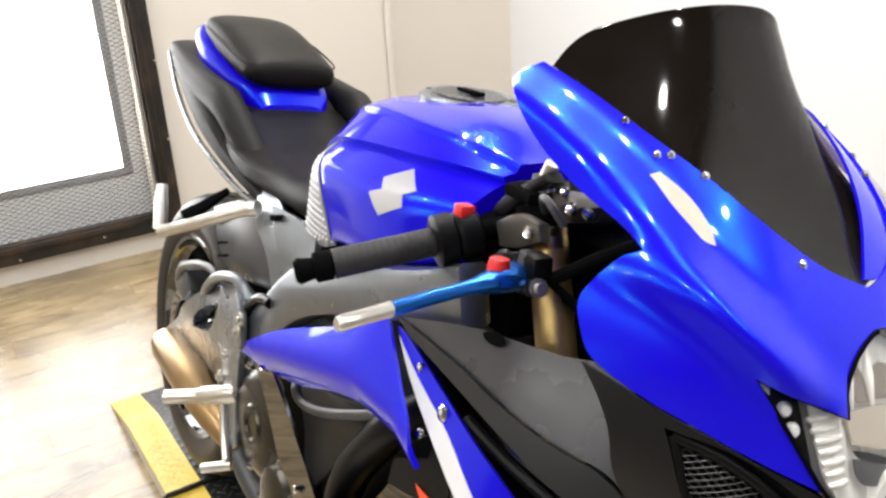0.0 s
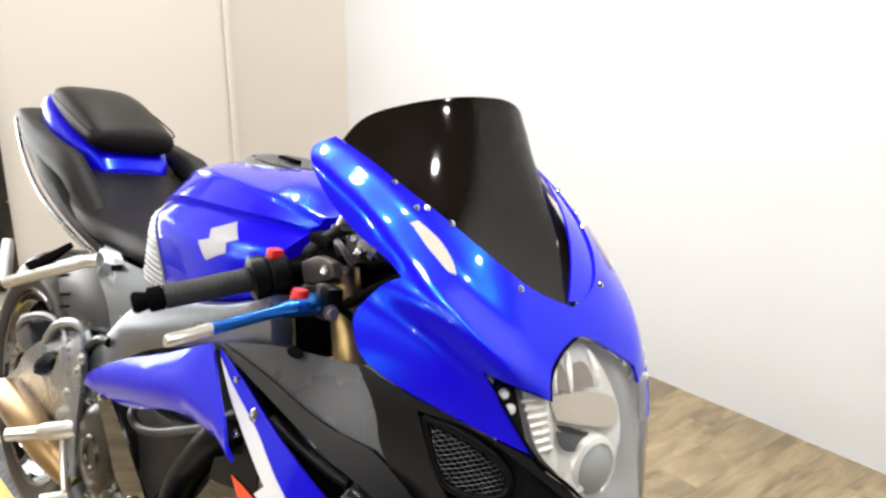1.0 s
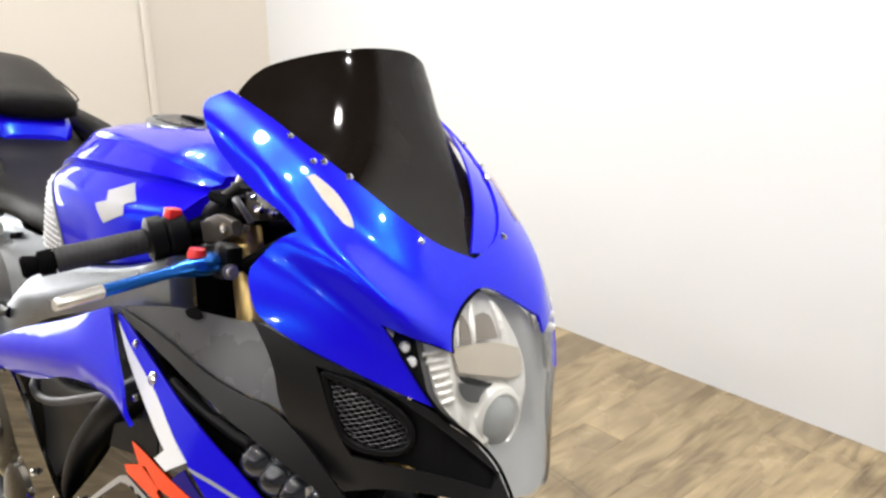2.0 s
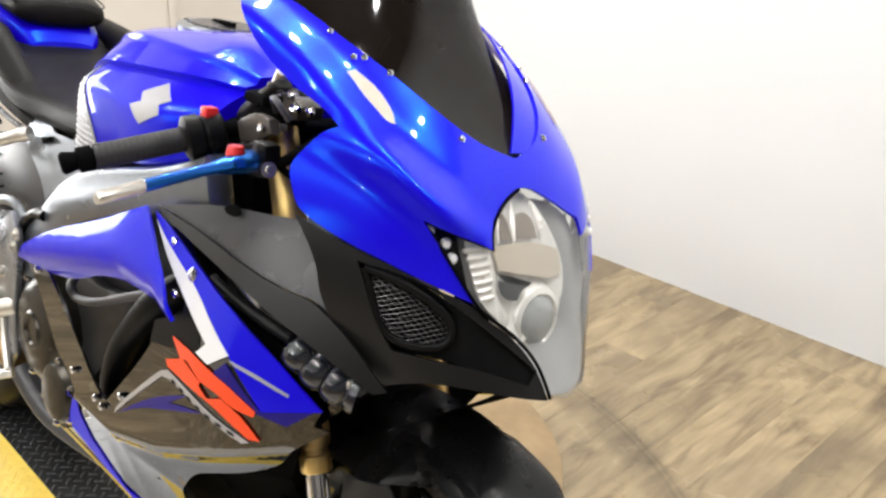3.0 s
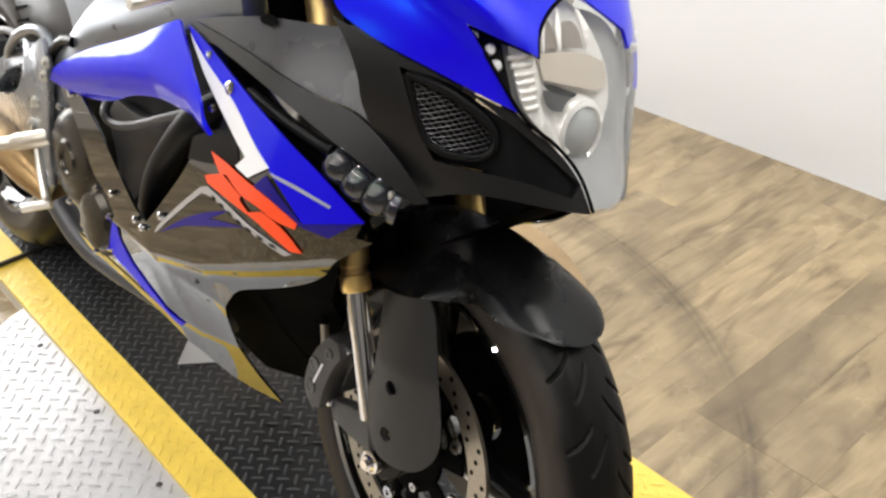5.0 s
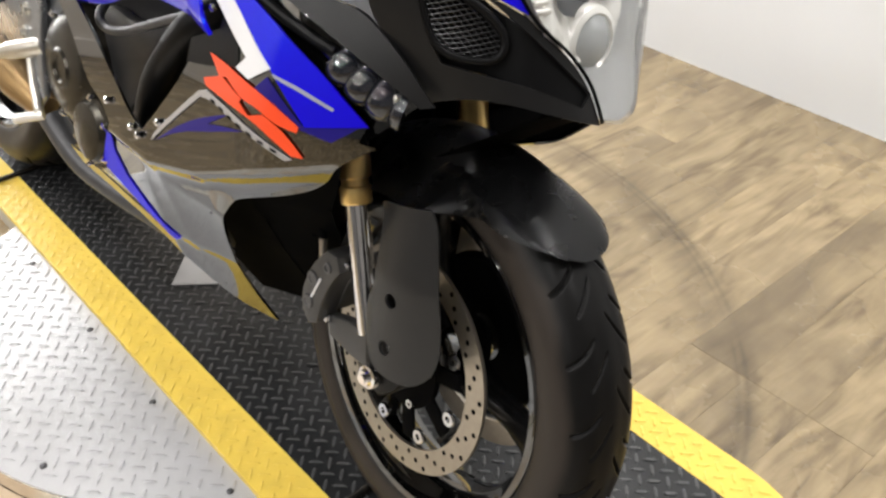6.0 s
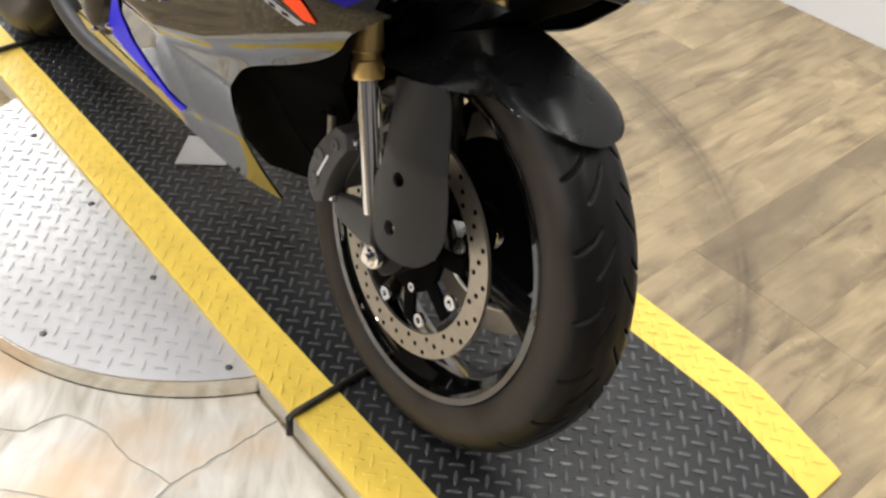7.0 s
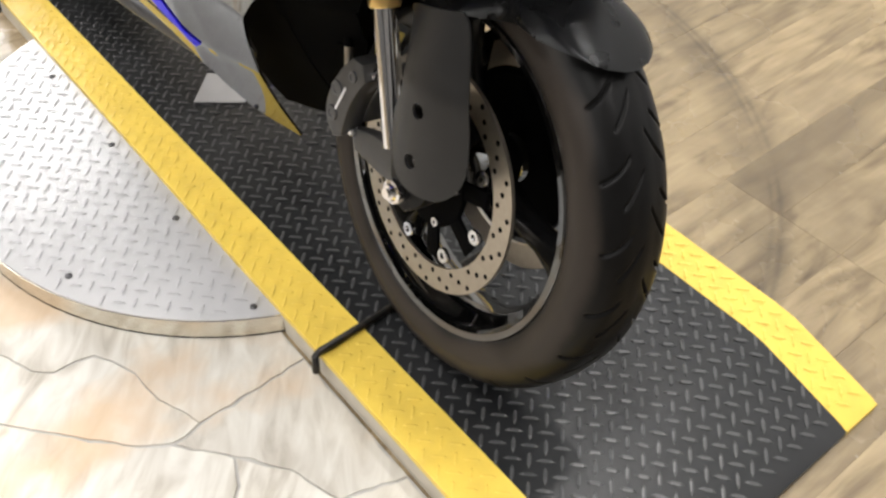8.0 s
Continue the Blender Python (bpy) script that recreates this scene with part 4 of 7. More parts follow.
# callipers and hoses
CALIPER = mat("grey_calliper", (0.055, 0.054, 0.054), 0.40, 0.3, noise_amt=0.25, noise_scale=60)
for s in (-1, 1):
    cb = slab([(-0.168, 0.350), (-0.150, 0.395), (-0.126, 0.424), (-0.104, 0.424), (-0.096, 0.405), (-0.112, 0.378), (-0.124, 0.345), (-0.128, 0.312), (-0.145, 0.302), (-0.164, 0.318)], "y", *sorted((s * 0.092, s * 0.126)), bevel=0.004)
    cal = part("brake_calliper", cb, CALIPER, bike, "dark grey radial brake calliper")
    part("calliper_bridge", slab([(-0.160, 0.345), (-0.140, 0.388), (-0.112, 0.408), (-0.100, 0.392), (-0.116, 0.362), (-0.126, 0.325), (-0.150, 0.315)], "y", *sorted((s * 0.052, s * 0.094)), bevel=0.006), CALIPER, cal)
    part("inner_half", slab([(-0.158, 0.350), (-0.140, 0.392), (-0.112, 0.412), (-0.100, 0.392), (-0.118, 0.352), (-0.128, 0.318), (-0.152, 0.318)], "y", *sorted((s * 0.034, s * 0.056)), bevel=0.005), CALIPER, cal)
    for px, pz, pr in ((-0.146, 0.372, 0.010), (-0.150, 0.335, 0.010), (-0.118, 0.402, 0.007)):
        part("piston_cap", lathe([(0, s * 0.002), (pr * 0.5, s * 0.002), (pr * 0.6, s * 0.0035), (pr, s * 0.003), (pr * 1.1, 0)], (px, s * 0.1255, pz), (0, 1, 0), 18), ENGINE, cal)
    for pz, px in ((0.412, -0.112), (0.318, -0.136)):
        part("calliper_bolt", lathe([(0, 0.006), (0.004, 0.006), (0.0045, 0.003), (0.0065, 0.004), (0.007, 0)], (px + 0.012, s * 0.110, pz), (1, 0, 0.2), 12), CHROME, cal)
    part("mounting_arm", slab([(-0.132, 0.318), (-0.085, 0.335), (-0.03, 0.335), (-0.02, 0.30), (-0.05, 0.285), (-0.12, 0.292)], "y", *sorted((s * 0.088, s * 0.108)), bevel=0.004), CALIPER, cal)
    part("badge_bar", block((0.0035, 0.002, 0.040), Matrix.Translation((-0.137, s * 0.1265, 0.362)) @ Euler((0, radians(22), 0)).to_matrix().to_4x4(), 0.0008), WHITE, cal)
    for dx in (0.0, -0.020):
        part("brake_hose", tube(catmull([(-0.165 + dx, s * 0.100, 0.41), (-0.176 + dx, s * 0.103, 0.46), (-0.180 + dx, s * 0.10, 0.52), (-0.185 + dx, s * 0.092, 0.60)], 6), 0.0048, 10), MATTE, bike, "black brake hose")
    part("hose_fitting", tube([(-0.158, s * 0.100, 0.378), (-0.163, s * 0.101, 0.398), (-0.166, s * 0.101, 0.415)], [0.007, 0.005, 0.0055], 10), STEEL, bike, "bright hose fitting")
    part("banjo_bolt", lathe([(0, 0.008), (0.005, 0.008), (0.006, 0.003), (0.009, 0.003), (0.009, 0)], (-0.166, s * 0.100, 0.372), (-1, 0, 0.3), 12), CHROME, cal)
for yy, xx, zz in ((0.045, 0.055, 0.44), (0.05, 0.085, 0.40), (0.048, 0.1, 0.37)):
    part("yellow_tag", block((0.003, 0.010, 0.018), Matrix.Translation((xx, yy, zz)) @ Euler((0, 0.5, 0)).to_matrix().to_4x4(), 0.001), YELLOWMARK, bike, "yellow paint tag on the far fork foot")

# upper cowl, lamp, intake surround
COWL = [(0, 0.9215), (-0.045, 0.935), (-0.085, 0.965), (-0.109, 0.993), (-0.132, 1.019), (-0.146, 1.044), (-0.158, 1.06), (-0.181, 1.046), (-0.194, 1.023), (-0.2, 0.995), (-0.195, 0.969), (-0.18, 0.95), (-0.176, 0.937), (-0.191, 0.93), (-0.21, 0.913), (-0.226, 0.895), (-0.228, 0.87), (-0.225, 0.856), (-0.201, 0.837), (-0.17, 0.822), (-0.136, 0.805), (-0.093, 0.787), (-0.109, 0.815), (-0.124, 0.844), (-0.134, 0.864), (-0.107, 0.853), (-0.078, 0.844), (-0.064, 0.838), (-0.061, 0.857), (-0.039, 0.879), (-0.012, 0.892), (0, 0.8945)]
cowl = front("upper_cowl", COWL, BLUE, "glossy blue upper cowl", thick=0.004, sharp=40, step=0.008, shape=cowl_shape)
LIP = [(0.034, 0.9265), (0.062, 0.9435), (0.088, 0.964), (0.112, 0.992), (0.134, 1.018), (0.149, 1.043), (0.110, 1.043), (0.078, 1.012), (0.050, 0.980), (0.022, 0.950), (0.004, 0.928)]
part("cowl_lip", panel_bm(LIP, cowl_shape, (1, 0, 0), 0.003, -0.003, 0.01), BLUE, cowl, "blue cowl lip under the windscreen")
LAMP = [(0, 0.8935), (-0.012, 0.892), (-0.039, 0.879), (-0.061, 0.857), (-0.064, 0.838), (-0.078, 0.844), (-0.107, 0.853), (-0.134, 0.864), (-0.124, 0.844), (-0.109, 0.815), (-0.093, 0.787), (-0.08, 0.774), (-0.052, 0.756), (-0.027, 0.729), (-0.017, 0.705), (-0.013, 0.689), (0, 0.684)]
lens = front("headlamp", LAMP, CLEAR, "clear headlamp lens", thick=0.0025, offset=-0.001)
line = [nose(y, z) + Vector((0.001, 0, 0)) for y, z in rounded(LAMP, 40, 2) if y < -0.0005]
part("headlamp_gasket", tube(line, 0.0020, 8), MATTE, bike, "black rubber headlamp gasket")
LINING = [(0, 0.879), (-0.0147, 0.877), (-0.0398, 0.8735), (-0.0602, 0.853), (-0.063, 0.8353), (-0.076, 0.8409), (-0.103, 0.8493), (-0.1281, 0.8595), (-0.1188, 0.8409), (-0.1049, 0.8139), (-0.09, 0.7879), (-0.0779, 0.7758), (-0.0519, 0.7591), (-0.0286, 0.734), (-0.0193, 0.7116), (-0.0145, 0.6915), (0, 0.6865)]


def housing(y, z):
    """The grey lining behind the lens."""
    open_ = max(0, min(1, (z - 0.690) / 0.055))
    return nose(y, z) - Vector((0.004 + open_ * (0.010 + 0.020 * max(0, 1 - ((y - 0.004) / 0.066) ** 2)), 0, 0))


def bowl_shape(y, z):
    deep = 0.008 + 0.016 * max(0, 1 - ((y + 0.004) / 0.058) ** 2)
    facet = 0.0020 * noise.noise(Vector((y * 95, z * 60, 4.0)))
    return nose(y, z) - Vector((deep - facet, 0, 0))


CHIN = mat("lamp_lining_grey", (0.36, 0.355, 0.35), 0.36, 0.3, noise_amt=0.12, noise_scale=30)
front("lamp_lining", LINING, CHIN, "smooth grey lining of the headlamp", thick=0.002, step=0.008, shape=housing, parent=lens)
BOWL = [(0.009, 0.888), (-0.016, 0.887), (-0.040, 0.875), (-0.059, 0.855), (-0.062, 0.836), (-0.066, 0.838), (-0.090, 0.846), (-0.088, 0.815), (-0.084, 0.790), (-0.066, 0.770), (-0.046, 0.755), (-0.030, 0.738), (0.006, 0.742), (0.030, 0.757), (0.044, 0.770), (0.052, 0.800), (0.052, 0.826), (0.038, 0.866), (0.026, 0.880)]
reflector = part("reflector", panel_bm(BOWL, bowl_shape, (1, 0, 0), 0.002, 0, 0.008), LAMPCHROME, lens, "faceted bright headlamp reflector")
for p in reflector.data.polygons:
    p.use_smooth = False
for yr, w in ((-0.037, 0.0075), (-0.006, 0.018)):
    part("beam_window", panel_bm([(yr - w, 0.845), (yr - w * 0.9, 0.862), (yr - w * 0.4, 0.869), (yr + w * 0.4, 0.869), (yr + w * 0.9, 0.861), (yr + w, 0.843)], lambda y, z: nose(y, z) - Vector((0.0062, 0, 0)), (1, 0, 0), 0.001, 0, 0.01), BRONZELENS, lens, "dim high-beam window")
for yr in (-0.050, -0.0265, 0.017):
    part("beam_rib", tube([nose(yr * 0.75, 0.879) - Vector((0.006, 0, 0)), nose(yr, 0.862) - Vector((0.0045, 0, 0)), nose(yr * 1.02, 0.841) - Vector((0.006, 0, 0))], [0.0020, 0.0044, 0.0020], 10), LAMPCHROME, lens, "bright rib in the high beam")
part("lamp_shelf", panel_bm([(-0.060, 0.839), (-0.030, 0.842), (0.010, 0.840), (0.044, 0.829), (0.047, 0.806), (0.030, 0.800), (0.0, 0.806), (-0.030, 0.811), (-0.054, 0.816)], lambda y, z: nose(y, z) - Vector((0.0045 + 0.10 * max(0, 0.842 - z), 0, 0)), (1, 0, 0), 0.002, 0, 0.010), SHELF, lens, "shelf between the beams, coloured with the floor it mirrors")
low = Vector((nose(0, 0.765).x - 0.018, 0.005, 0.758))
part("projector_ring", lathe([(0.0275, 0.000), (0.030, 0.003), (0.036, 0.000), (0.041, -0.010), (0.045, -0.03)], low, (0.98, 0, 0.1), 36), LAMPCHROME, lens, "bright projector ring")
part("projector_lens", lathe([(0, 0.011), (0.012, 0.0092), (0.021, 0.006), (0.0278, 0.001), (0.0290, -0.004)], low, (0.98, 0, 0.1), 36), mat("projector_glass", (0.36, 0.365, 0.365), 0.12, 0.0, coat=1.0, noise_amt=0.15, noise_scale=40), lens, "grey glass projector lens")
for s_ in (-1, 1):
    for yy, zz in ((0.126, 0.853), (0.112, 0.842), (0.108, 0.828)):
        part("position_lamp", lathe([(0, 0.006), (0.004, 0.005), (0.0065, 0.0), (0.0065, -0.010)], nose(-yy if s_ < 0 else 2 * middle(zz) - far_side(-yy, zz), zz) - Vector((0.0065, 0, 0)), (0.8, 0.5 * s_, 0.2), 14), WHITE, lens, "small white position lamp")
    wing = panel_bm([(s_ * -0.100, 0.853), (s_ * -0.138, 0.866), (s_ * -0.128, 0.843), (s_ * -0.116, 0.818), (s_ * -0.102, 0.795), (s_ * -0.095, 0.80), (s_ * -0.098, 0.825)], lambda y, z: nose(y, z) - Vector((0.0062, 0, 0)), (1, 0, 0), 0.001, 0, 0.01)
    part("lamp_wing", wing, MATTE, lens, "dark wing tip of the headlamp")
for k in range(7):
    zr = 0.838 - 0.0078 * k
    yr = -0.0655 - 0.0022 * (k % 2)
    tip = -0.094 + 0.002 * k
    part("lamp_rib", tube([nose(yr, zr) - Vector((0.0075, 0, 0)), nose((yr + tip) / 2, zr - 0.001) - Vector((0.0062, 0, 0)), nose(tip, zr - 0.003) - Vector((0.0072, 0, 0))], [0.0026, 0.0030, 0.0022], 10), LAMPCHROME, lens, "bright reflector rib")
# Gap and recess below the shelf are flat sheets in the tone of their shade.
part("lamp_slot", panel_bm([(-0.057, 0.813), (-0.042, 0.811), (-0.012, 0.802), (-0.016, 0.7985), (-0.036, 0.802), (-0.053, 0.807)], lambda y, z: nose(y, z) - Vector((0.0052, 0, 0)), (1, 0, 0), 0.001, 0, 0.01), MATTE, lens, "flat black sheet for the shade under the shelf")
part("lamp_recess", panel_bm([(-0.058, 0.807), (-0.010, 0.802), (-0.030, 0.794), (-0.036, 0.786), (-0.050, 0.787), (-0.058, 0.796)], lambda y, z: nose(y, z) - Vector((0.0056, 0, 0)), (1, 0, 0), 0.001, 0, 0.01), ENGINE, lens, "flat grey sheet for the shaded recess beside the projector")
lens.visible_shadow = False

BLACK = [(-0.014, 0.687), (-0.065, 0.695), (-0.106, 0.702), (-0.138, 0.7), (-0.156, 0.687), (-0.179, 0.719), (-0.209, 0.767), (-0.216, 0.81), (-0.23, 0.854), (-0.2025, 0.8355), (-0.1715, 0.8205), (-0.1375, 0.8035), (-0.0945, 0.7855), (-0.082, 0.772), (-0.054, 0.754), (-0.029, 0.727), (-0.019, 0.703)]
RECESS = [(-0.189, 0.818), (-0.149, 0.81), (-0.105, 0.78), (-0.025, 0.717), (-0.037, 0.704), (-0.086, 0.72), (-0.141, 0.727), (-0.158, 0.729), (-0.175, 0.761)]
pairwise("intake_surround", panel_bm(BLACK, nose, (1, 0, 0), 0.004, -0.0015, 0.012, 40, holes=[RECESS]), DUCT, bike, "satin black ram-air intake surround", mid=middle)
PAN = [(-0.1939, 0.8226), (-0.1511, 0.8141), (-0.1041, 0.782), (-0.0185, 0.7146), (-0.0313, 0.7007), (-0.0837, 0.7178), (-0.1426, 0.7253), (-0.1608, 0.7274), (-0.179, 0.7616)]
pairwise("intake_pan", panel_bm(PAN, lambda y, z: nose(y, z) - Vector((0.007 + 0.019 * min(1, max(0, (abs(y) - 0.090) / 0.02)), 0, 0)), (1, 0, 0), 0.003, 0, 0.008), PLASTIC, bike, "black intake pan", mid=middle)
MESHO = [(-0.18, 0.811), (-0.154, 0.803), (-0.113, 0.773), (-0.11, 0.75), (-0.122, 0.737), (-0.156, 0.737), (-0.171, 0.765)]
# The duct's dark depth is a flat black sheet behind the mesh.
pairwise("intake_duct", panel_bm(MESHO, lambda y, z: nose(y, z) - Vector((0.0235, 0, 0)), (1, 0, 0), 0.002, 0.0, 0.014), MATTE, bike, "matte black sheet for the shade in the duct mouth", mid=middle)
rim_line = [nose(y, z) - Vector((0.0085, 0, 0)) for y, z in rounded(MESHO, 100, 2)]
pairwise("intake_rim", tube(rim_line + rim_line[:1], 0.0042, 8), PLASTIC, bike, "rounded rim of the air intake", mid=middle)
gm = bmesh.new()


def inside(poly, a, b):
    hit = False
    for i in range(len(poly)):
        (x1, y1), (x2, y2) = poly[i - 1], poly[i]
        if (y1 > b) != (y2 > b) and a < x1 + (b - y1) / (y2 - y1) * (x2 - x1):
            hit = not hit
    return hit


for fam in (0, 1):
    for k in range(-40, 40):
        run = []
        for i in range(140):
            t = -0.07 + 0.001 * i
            c = k * 0.0048
            turn_ = radians(24 if fam == 0 else -52)
            y = -0.146 + t * math.cos(turn_) - c * math.sin(turn_)
            z = 0.772 + t * math.sin(turn_) + c * math.cos(turn_)
            ok = inside(MESHO, y, z)
            if ok:
                run.append(nose(y, z) - Vector((0.0115 if fam else 0.0105, 0, 0)))
            if (not ok or i == 139) and len(run) > 3:
                tube(run[::4] + [run[-1]], 0.0008, 5, gm, caps=False)
            if not ok:
                run = []
pairwise("intake_mesh", gm, MESHWIRE, bike, "dark wire mesh in the air intake", kind="stuff", mid=middle)

# frosted panels on the cowl where the mirrors were, and fastener dots
OVAL = [(-0.152, 0.985), (-0.14, 0.99), (-0.13, 0.977), (-0.127, 0.957), (-0.13, 0.946), (-0.136, 0.947), (-0.146, 0.959), (-0.153, 0.974)]
pairwise("mirror_blank", panel_bm(OVAL, nose, (1, 0, 0), 0.004, 0.003, 0.012), AMBERPEARL, cowl, "frosted pale mirror block-off plate", mid=middle)
for y, z in [(-0.064, 0.939), (-0.138, 1.024), (-0.133, 1.003), (-0.124, 1.004), (-0.109, 0.993)]:
    for s in (-1, 1):
        p = nose(y if s > 0 else 2 * middle(z) - y, z)
        part("cowl_screw", lathe([(0, 0.003), (0.0026, 0.0026), (0.0042, 0.001), (0.0042, -0.002)], p, (0.75, 0.35 * s, 0.6), 12), CHROME, cowl)

# screen
EDGE = [(0.026, 0.0, 0.921), (0.010, 0.045, 0.936), (-0.030, 0.085, 0.967), (-0.085, 0.112, 0.997), (-0.150, 0.137, 1.028), (-0.205, 0.150, 1.052), (-0.243, 0.154, 1.072)]
CENT = [(0.027, 0.921), (-0.002, 0.950), (-0.036, 0.984), (-0.074, 1.022), (-0.115, 1.062), (-0.154, 1.100), (-0.186, 1.131)]
edge_c = catmull(EDGE, 6)
cent_c = catmull([(x, 0, z) for x, z in CENT], 6)
BOW = radians(44)
rows = []
for i, (e, c) in enumerate(zip(edge_c, cent_c)):
    f = i / (len(edge_c) - 1)
    c = c + Vector((0.7, 0, 0.71)) * (-0.012 * math.sin(math.pi * f) - 0.0044 * f + 0.012 * f ** 3) + Vector((-0.71, 0, 0.70)) * -0.0071 * f * f
    row = []
    for j in range(49):
        u = -1 + 2 * j / 48
        g = (1 - math.cos(u * BOW)) / (1 - math.cos(BOW))
        trim = 0.024 * f ** 8 * max(0, (abs(u) - 0.74) / 0.26) ** 2.2
        row.append(Vector((c.x + (e.x - c.x) * g + 0.71 * trim, e.y * math.sin(u * BOW) / math.sin(BOW) * (1 - 0.17 * math.sin(math.pi * min(1, f * 1.1)) if u > 0 else 1) + 0.037 * f * (1 - abs(u)), c.z + (e.z - c.z) * g - 0.70 * trim)))
    rows.append(row)
sb = loft(rows, closed=False, caps=False)
bmesh.ops.solidify(sb, geom=sb.faces[:], thickness=0.003)
gb = loft([[Vector((p.x - 0.007, p.y * (1.045 if p.y > 0 else 1.09) + (0.007 if p.y > 0 else -0.004), p.z - 0.008)) for p in row] for row in rows[:-10]], closed=False, caps=False)
bmesh.ops.solidify(gb, geom=gb.faces[:], thickness=0.002)
part("screen_bed", gb, MATTE, bike, "black bed under the windscreen", angle=60)
part("windscreen", sb, SMOKE, bike, "dark smoked bubble windscreen", angle=60)

# side fairings
MAIN = [(-0.187, 0.690), (-0.187, 0.710), (-0.300, 0.770), (-0.303, 0.778), (-0.281, 0.775), (-0.195, 0.752), (-0.116, 0.730), (-0.043, 0.695), (0.009, 0.654), (0.004, 0.635), (0.019, 0.633), (-0.01, 0.605), (-0.049, 0.560), (-0.092, 0.533), (-0.146, 0.508),
        (-0.180, 0.490), (-0.205, 0.462), (-0.245, 0.405), (-0.266, 0.346), (-0.280, 0.277), (-0.278, 0.212), (-0.322, 0.226), (-0.353, 0.248), (-0.400, 0.290), (-0.500, 0.297), (-0.617, 0.296), (-0.740, 0.290), (-0.760, 0.315), (-0.66, 0.360), (-0.60, 0.352), (-0.55, 0.375), (-0.47, 0.44), (-0.445, 0.487), (-0.47, 0.510), (-0.507, 0.520), (-0.54, 0.555), (-0.575, 0.590), (-0.612, 0.615), (-0.607, 0.632), (-0.572, 0.637), (-0.510, 0.606), (-0.438, 0.558), (-0.384, 0.521),
        (-0.353, 0.514), (-0.322, 0.547), (-0.269, 0.607), (-0.241, 0.646), (-0.239, 0.666)]
fairing = side("side_fairing", MAIN, BLACKGLOSS, "gloss black side fairing", thick=0.004, step=0.006)
# Added sheet: stops the fairing's gloss inner face from reflecting.
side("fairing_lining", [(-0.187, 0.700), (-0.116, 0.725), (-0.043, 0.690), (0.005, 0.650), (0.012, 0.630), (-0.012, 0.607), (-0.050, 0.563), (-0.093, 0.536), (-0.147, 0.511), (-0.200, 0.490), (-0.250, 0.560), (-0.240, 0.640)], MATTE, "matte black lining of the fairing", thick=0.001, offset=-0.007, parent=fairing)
side("upper_side_panel", [(-0.613, 0.633), (-0.581, 0.657), (-0.512, 0.697), (-0.403, 0.739), (-0.321, 0.781), (-0.304, 0.773), (-0.262, 0.751), (-0.215, 0.722), (-0.187, 0.691), (-0.251, 0.696), (-0.332, 0.691), (-0.395, 0.676), (-0.453, 0.650), (-0.511, 0.631), (-0.577, 0.626)],
     BLUE, "glossy blue upper side panel", thick=0.005, offset=0.006, step=0.010, width=folded)
side("blade_panel", [(-0.308, 0.779), (-0.281, 0.776), (-0.195, 0.753), (-0.116, 0.731), (-0.077, 0.713), (-0.043, 0.696), (-0.012, 0.673), (0.010, 0.654), (-0.047, 0.636), (-0.096, 0.682), (-0.163, 0.726), (-0.242, 0.750), (-0.297, 0.772)],
     BLUE, "glossy blue blade panel", thick=0.003, offset=0.003, parent=fairing)
# Added patch of dull black: takes a bright reflection off the gloss here.
side("black_patch", [(-0.247, 0.640), (-0.244, 0.668), (-0.192, 0.694), (-0.190, 0.712), (-0.16, 0.712), (-0.145, 0.668), (-0.20, 0.650)], PLASTIC, "black textured patch", thick=0.001, offset=0.0014, sharp=30, parent=fairing)
side("white_stripe", [(-0.297, 0.772), (-0.242, 0.750), (-0.163, 0.726), (-0.096, 0.682), (-0.123, 0.662), (-0.146, 0.667), (-0.132, 0.682), (-0.203, 0.719), (-0.252, 0.744)], WHITE, "white angular stripe", thick=0.001, offset=0.0042, sharp=30, parent=fairing)
side("grey_pinstripe", [(-0.093, 0.678), (-0.060, 0.675), (-0.022, 0.664), (-0.0225, 0.661), (-0.058, 0.6705), (-0.090, 0.6745)], SILVERDECAL, thick=0.001, offset=0.0045, parent=fairing)
side("red_letter", [(-0.198, 0.666), (-0.157, 0.664), (-0.11, 0.655), (-0.084, 0.648), (-0.053, 0.634), (-0.055, 0.627), (-0.081, 0.628), (-0.106, 0.637), (-0.13, 0.638), (-0.161, 0.651), (-0.175, 0.648)], RED, "orange-red slanted letter", thick=0.001, offset=0.0034, sharp=25, parent=fairing)
side("red_letter", [(-0.206, 0.635), (-0.172, 0.649), (-0.131, 0.638), (-0.134, 0.633), (-0.118, 0.624), (-0.098, 0.632), (-0.076, 0.626), (-0.06, 0.616), (-0.045, 0.602), (-0.058, 0.6), (-0.083, 0.611), (-0.115, 0.622), (-0.171, 0.626), (-0.2, 0.628)], RED, "orange-red slanted letter", thick=0.001, offset=0.0031, sharp=25, parent=fairing)
side("script_bar", [(-0.217, 0.616), (-0.201, 0.623), (-0.154, 0.618), (-0.103, 0.607), (-0.068, 0.599), (-0.057, 0.596), (-0.065, 0.592), (-0.094, 0.598), (-0.131, 0.606), (-0.192, 0.615), (-0.214, 0.61)], SILVERDECAL, "pale script band", thick=0.001, offset=0.0022, sharp=25, parent=fairing)
side("pale_pinstripe", [(-0.218, 0.615), (-0.21, 0.613), (-0.262, 0.569), (-0.324, 0.512), (-0.319, 0.524), (-0.262, 0.577)], SILVERDECAL, thick=0.001, offset=0.0022, sharp=25, parent=fairing)
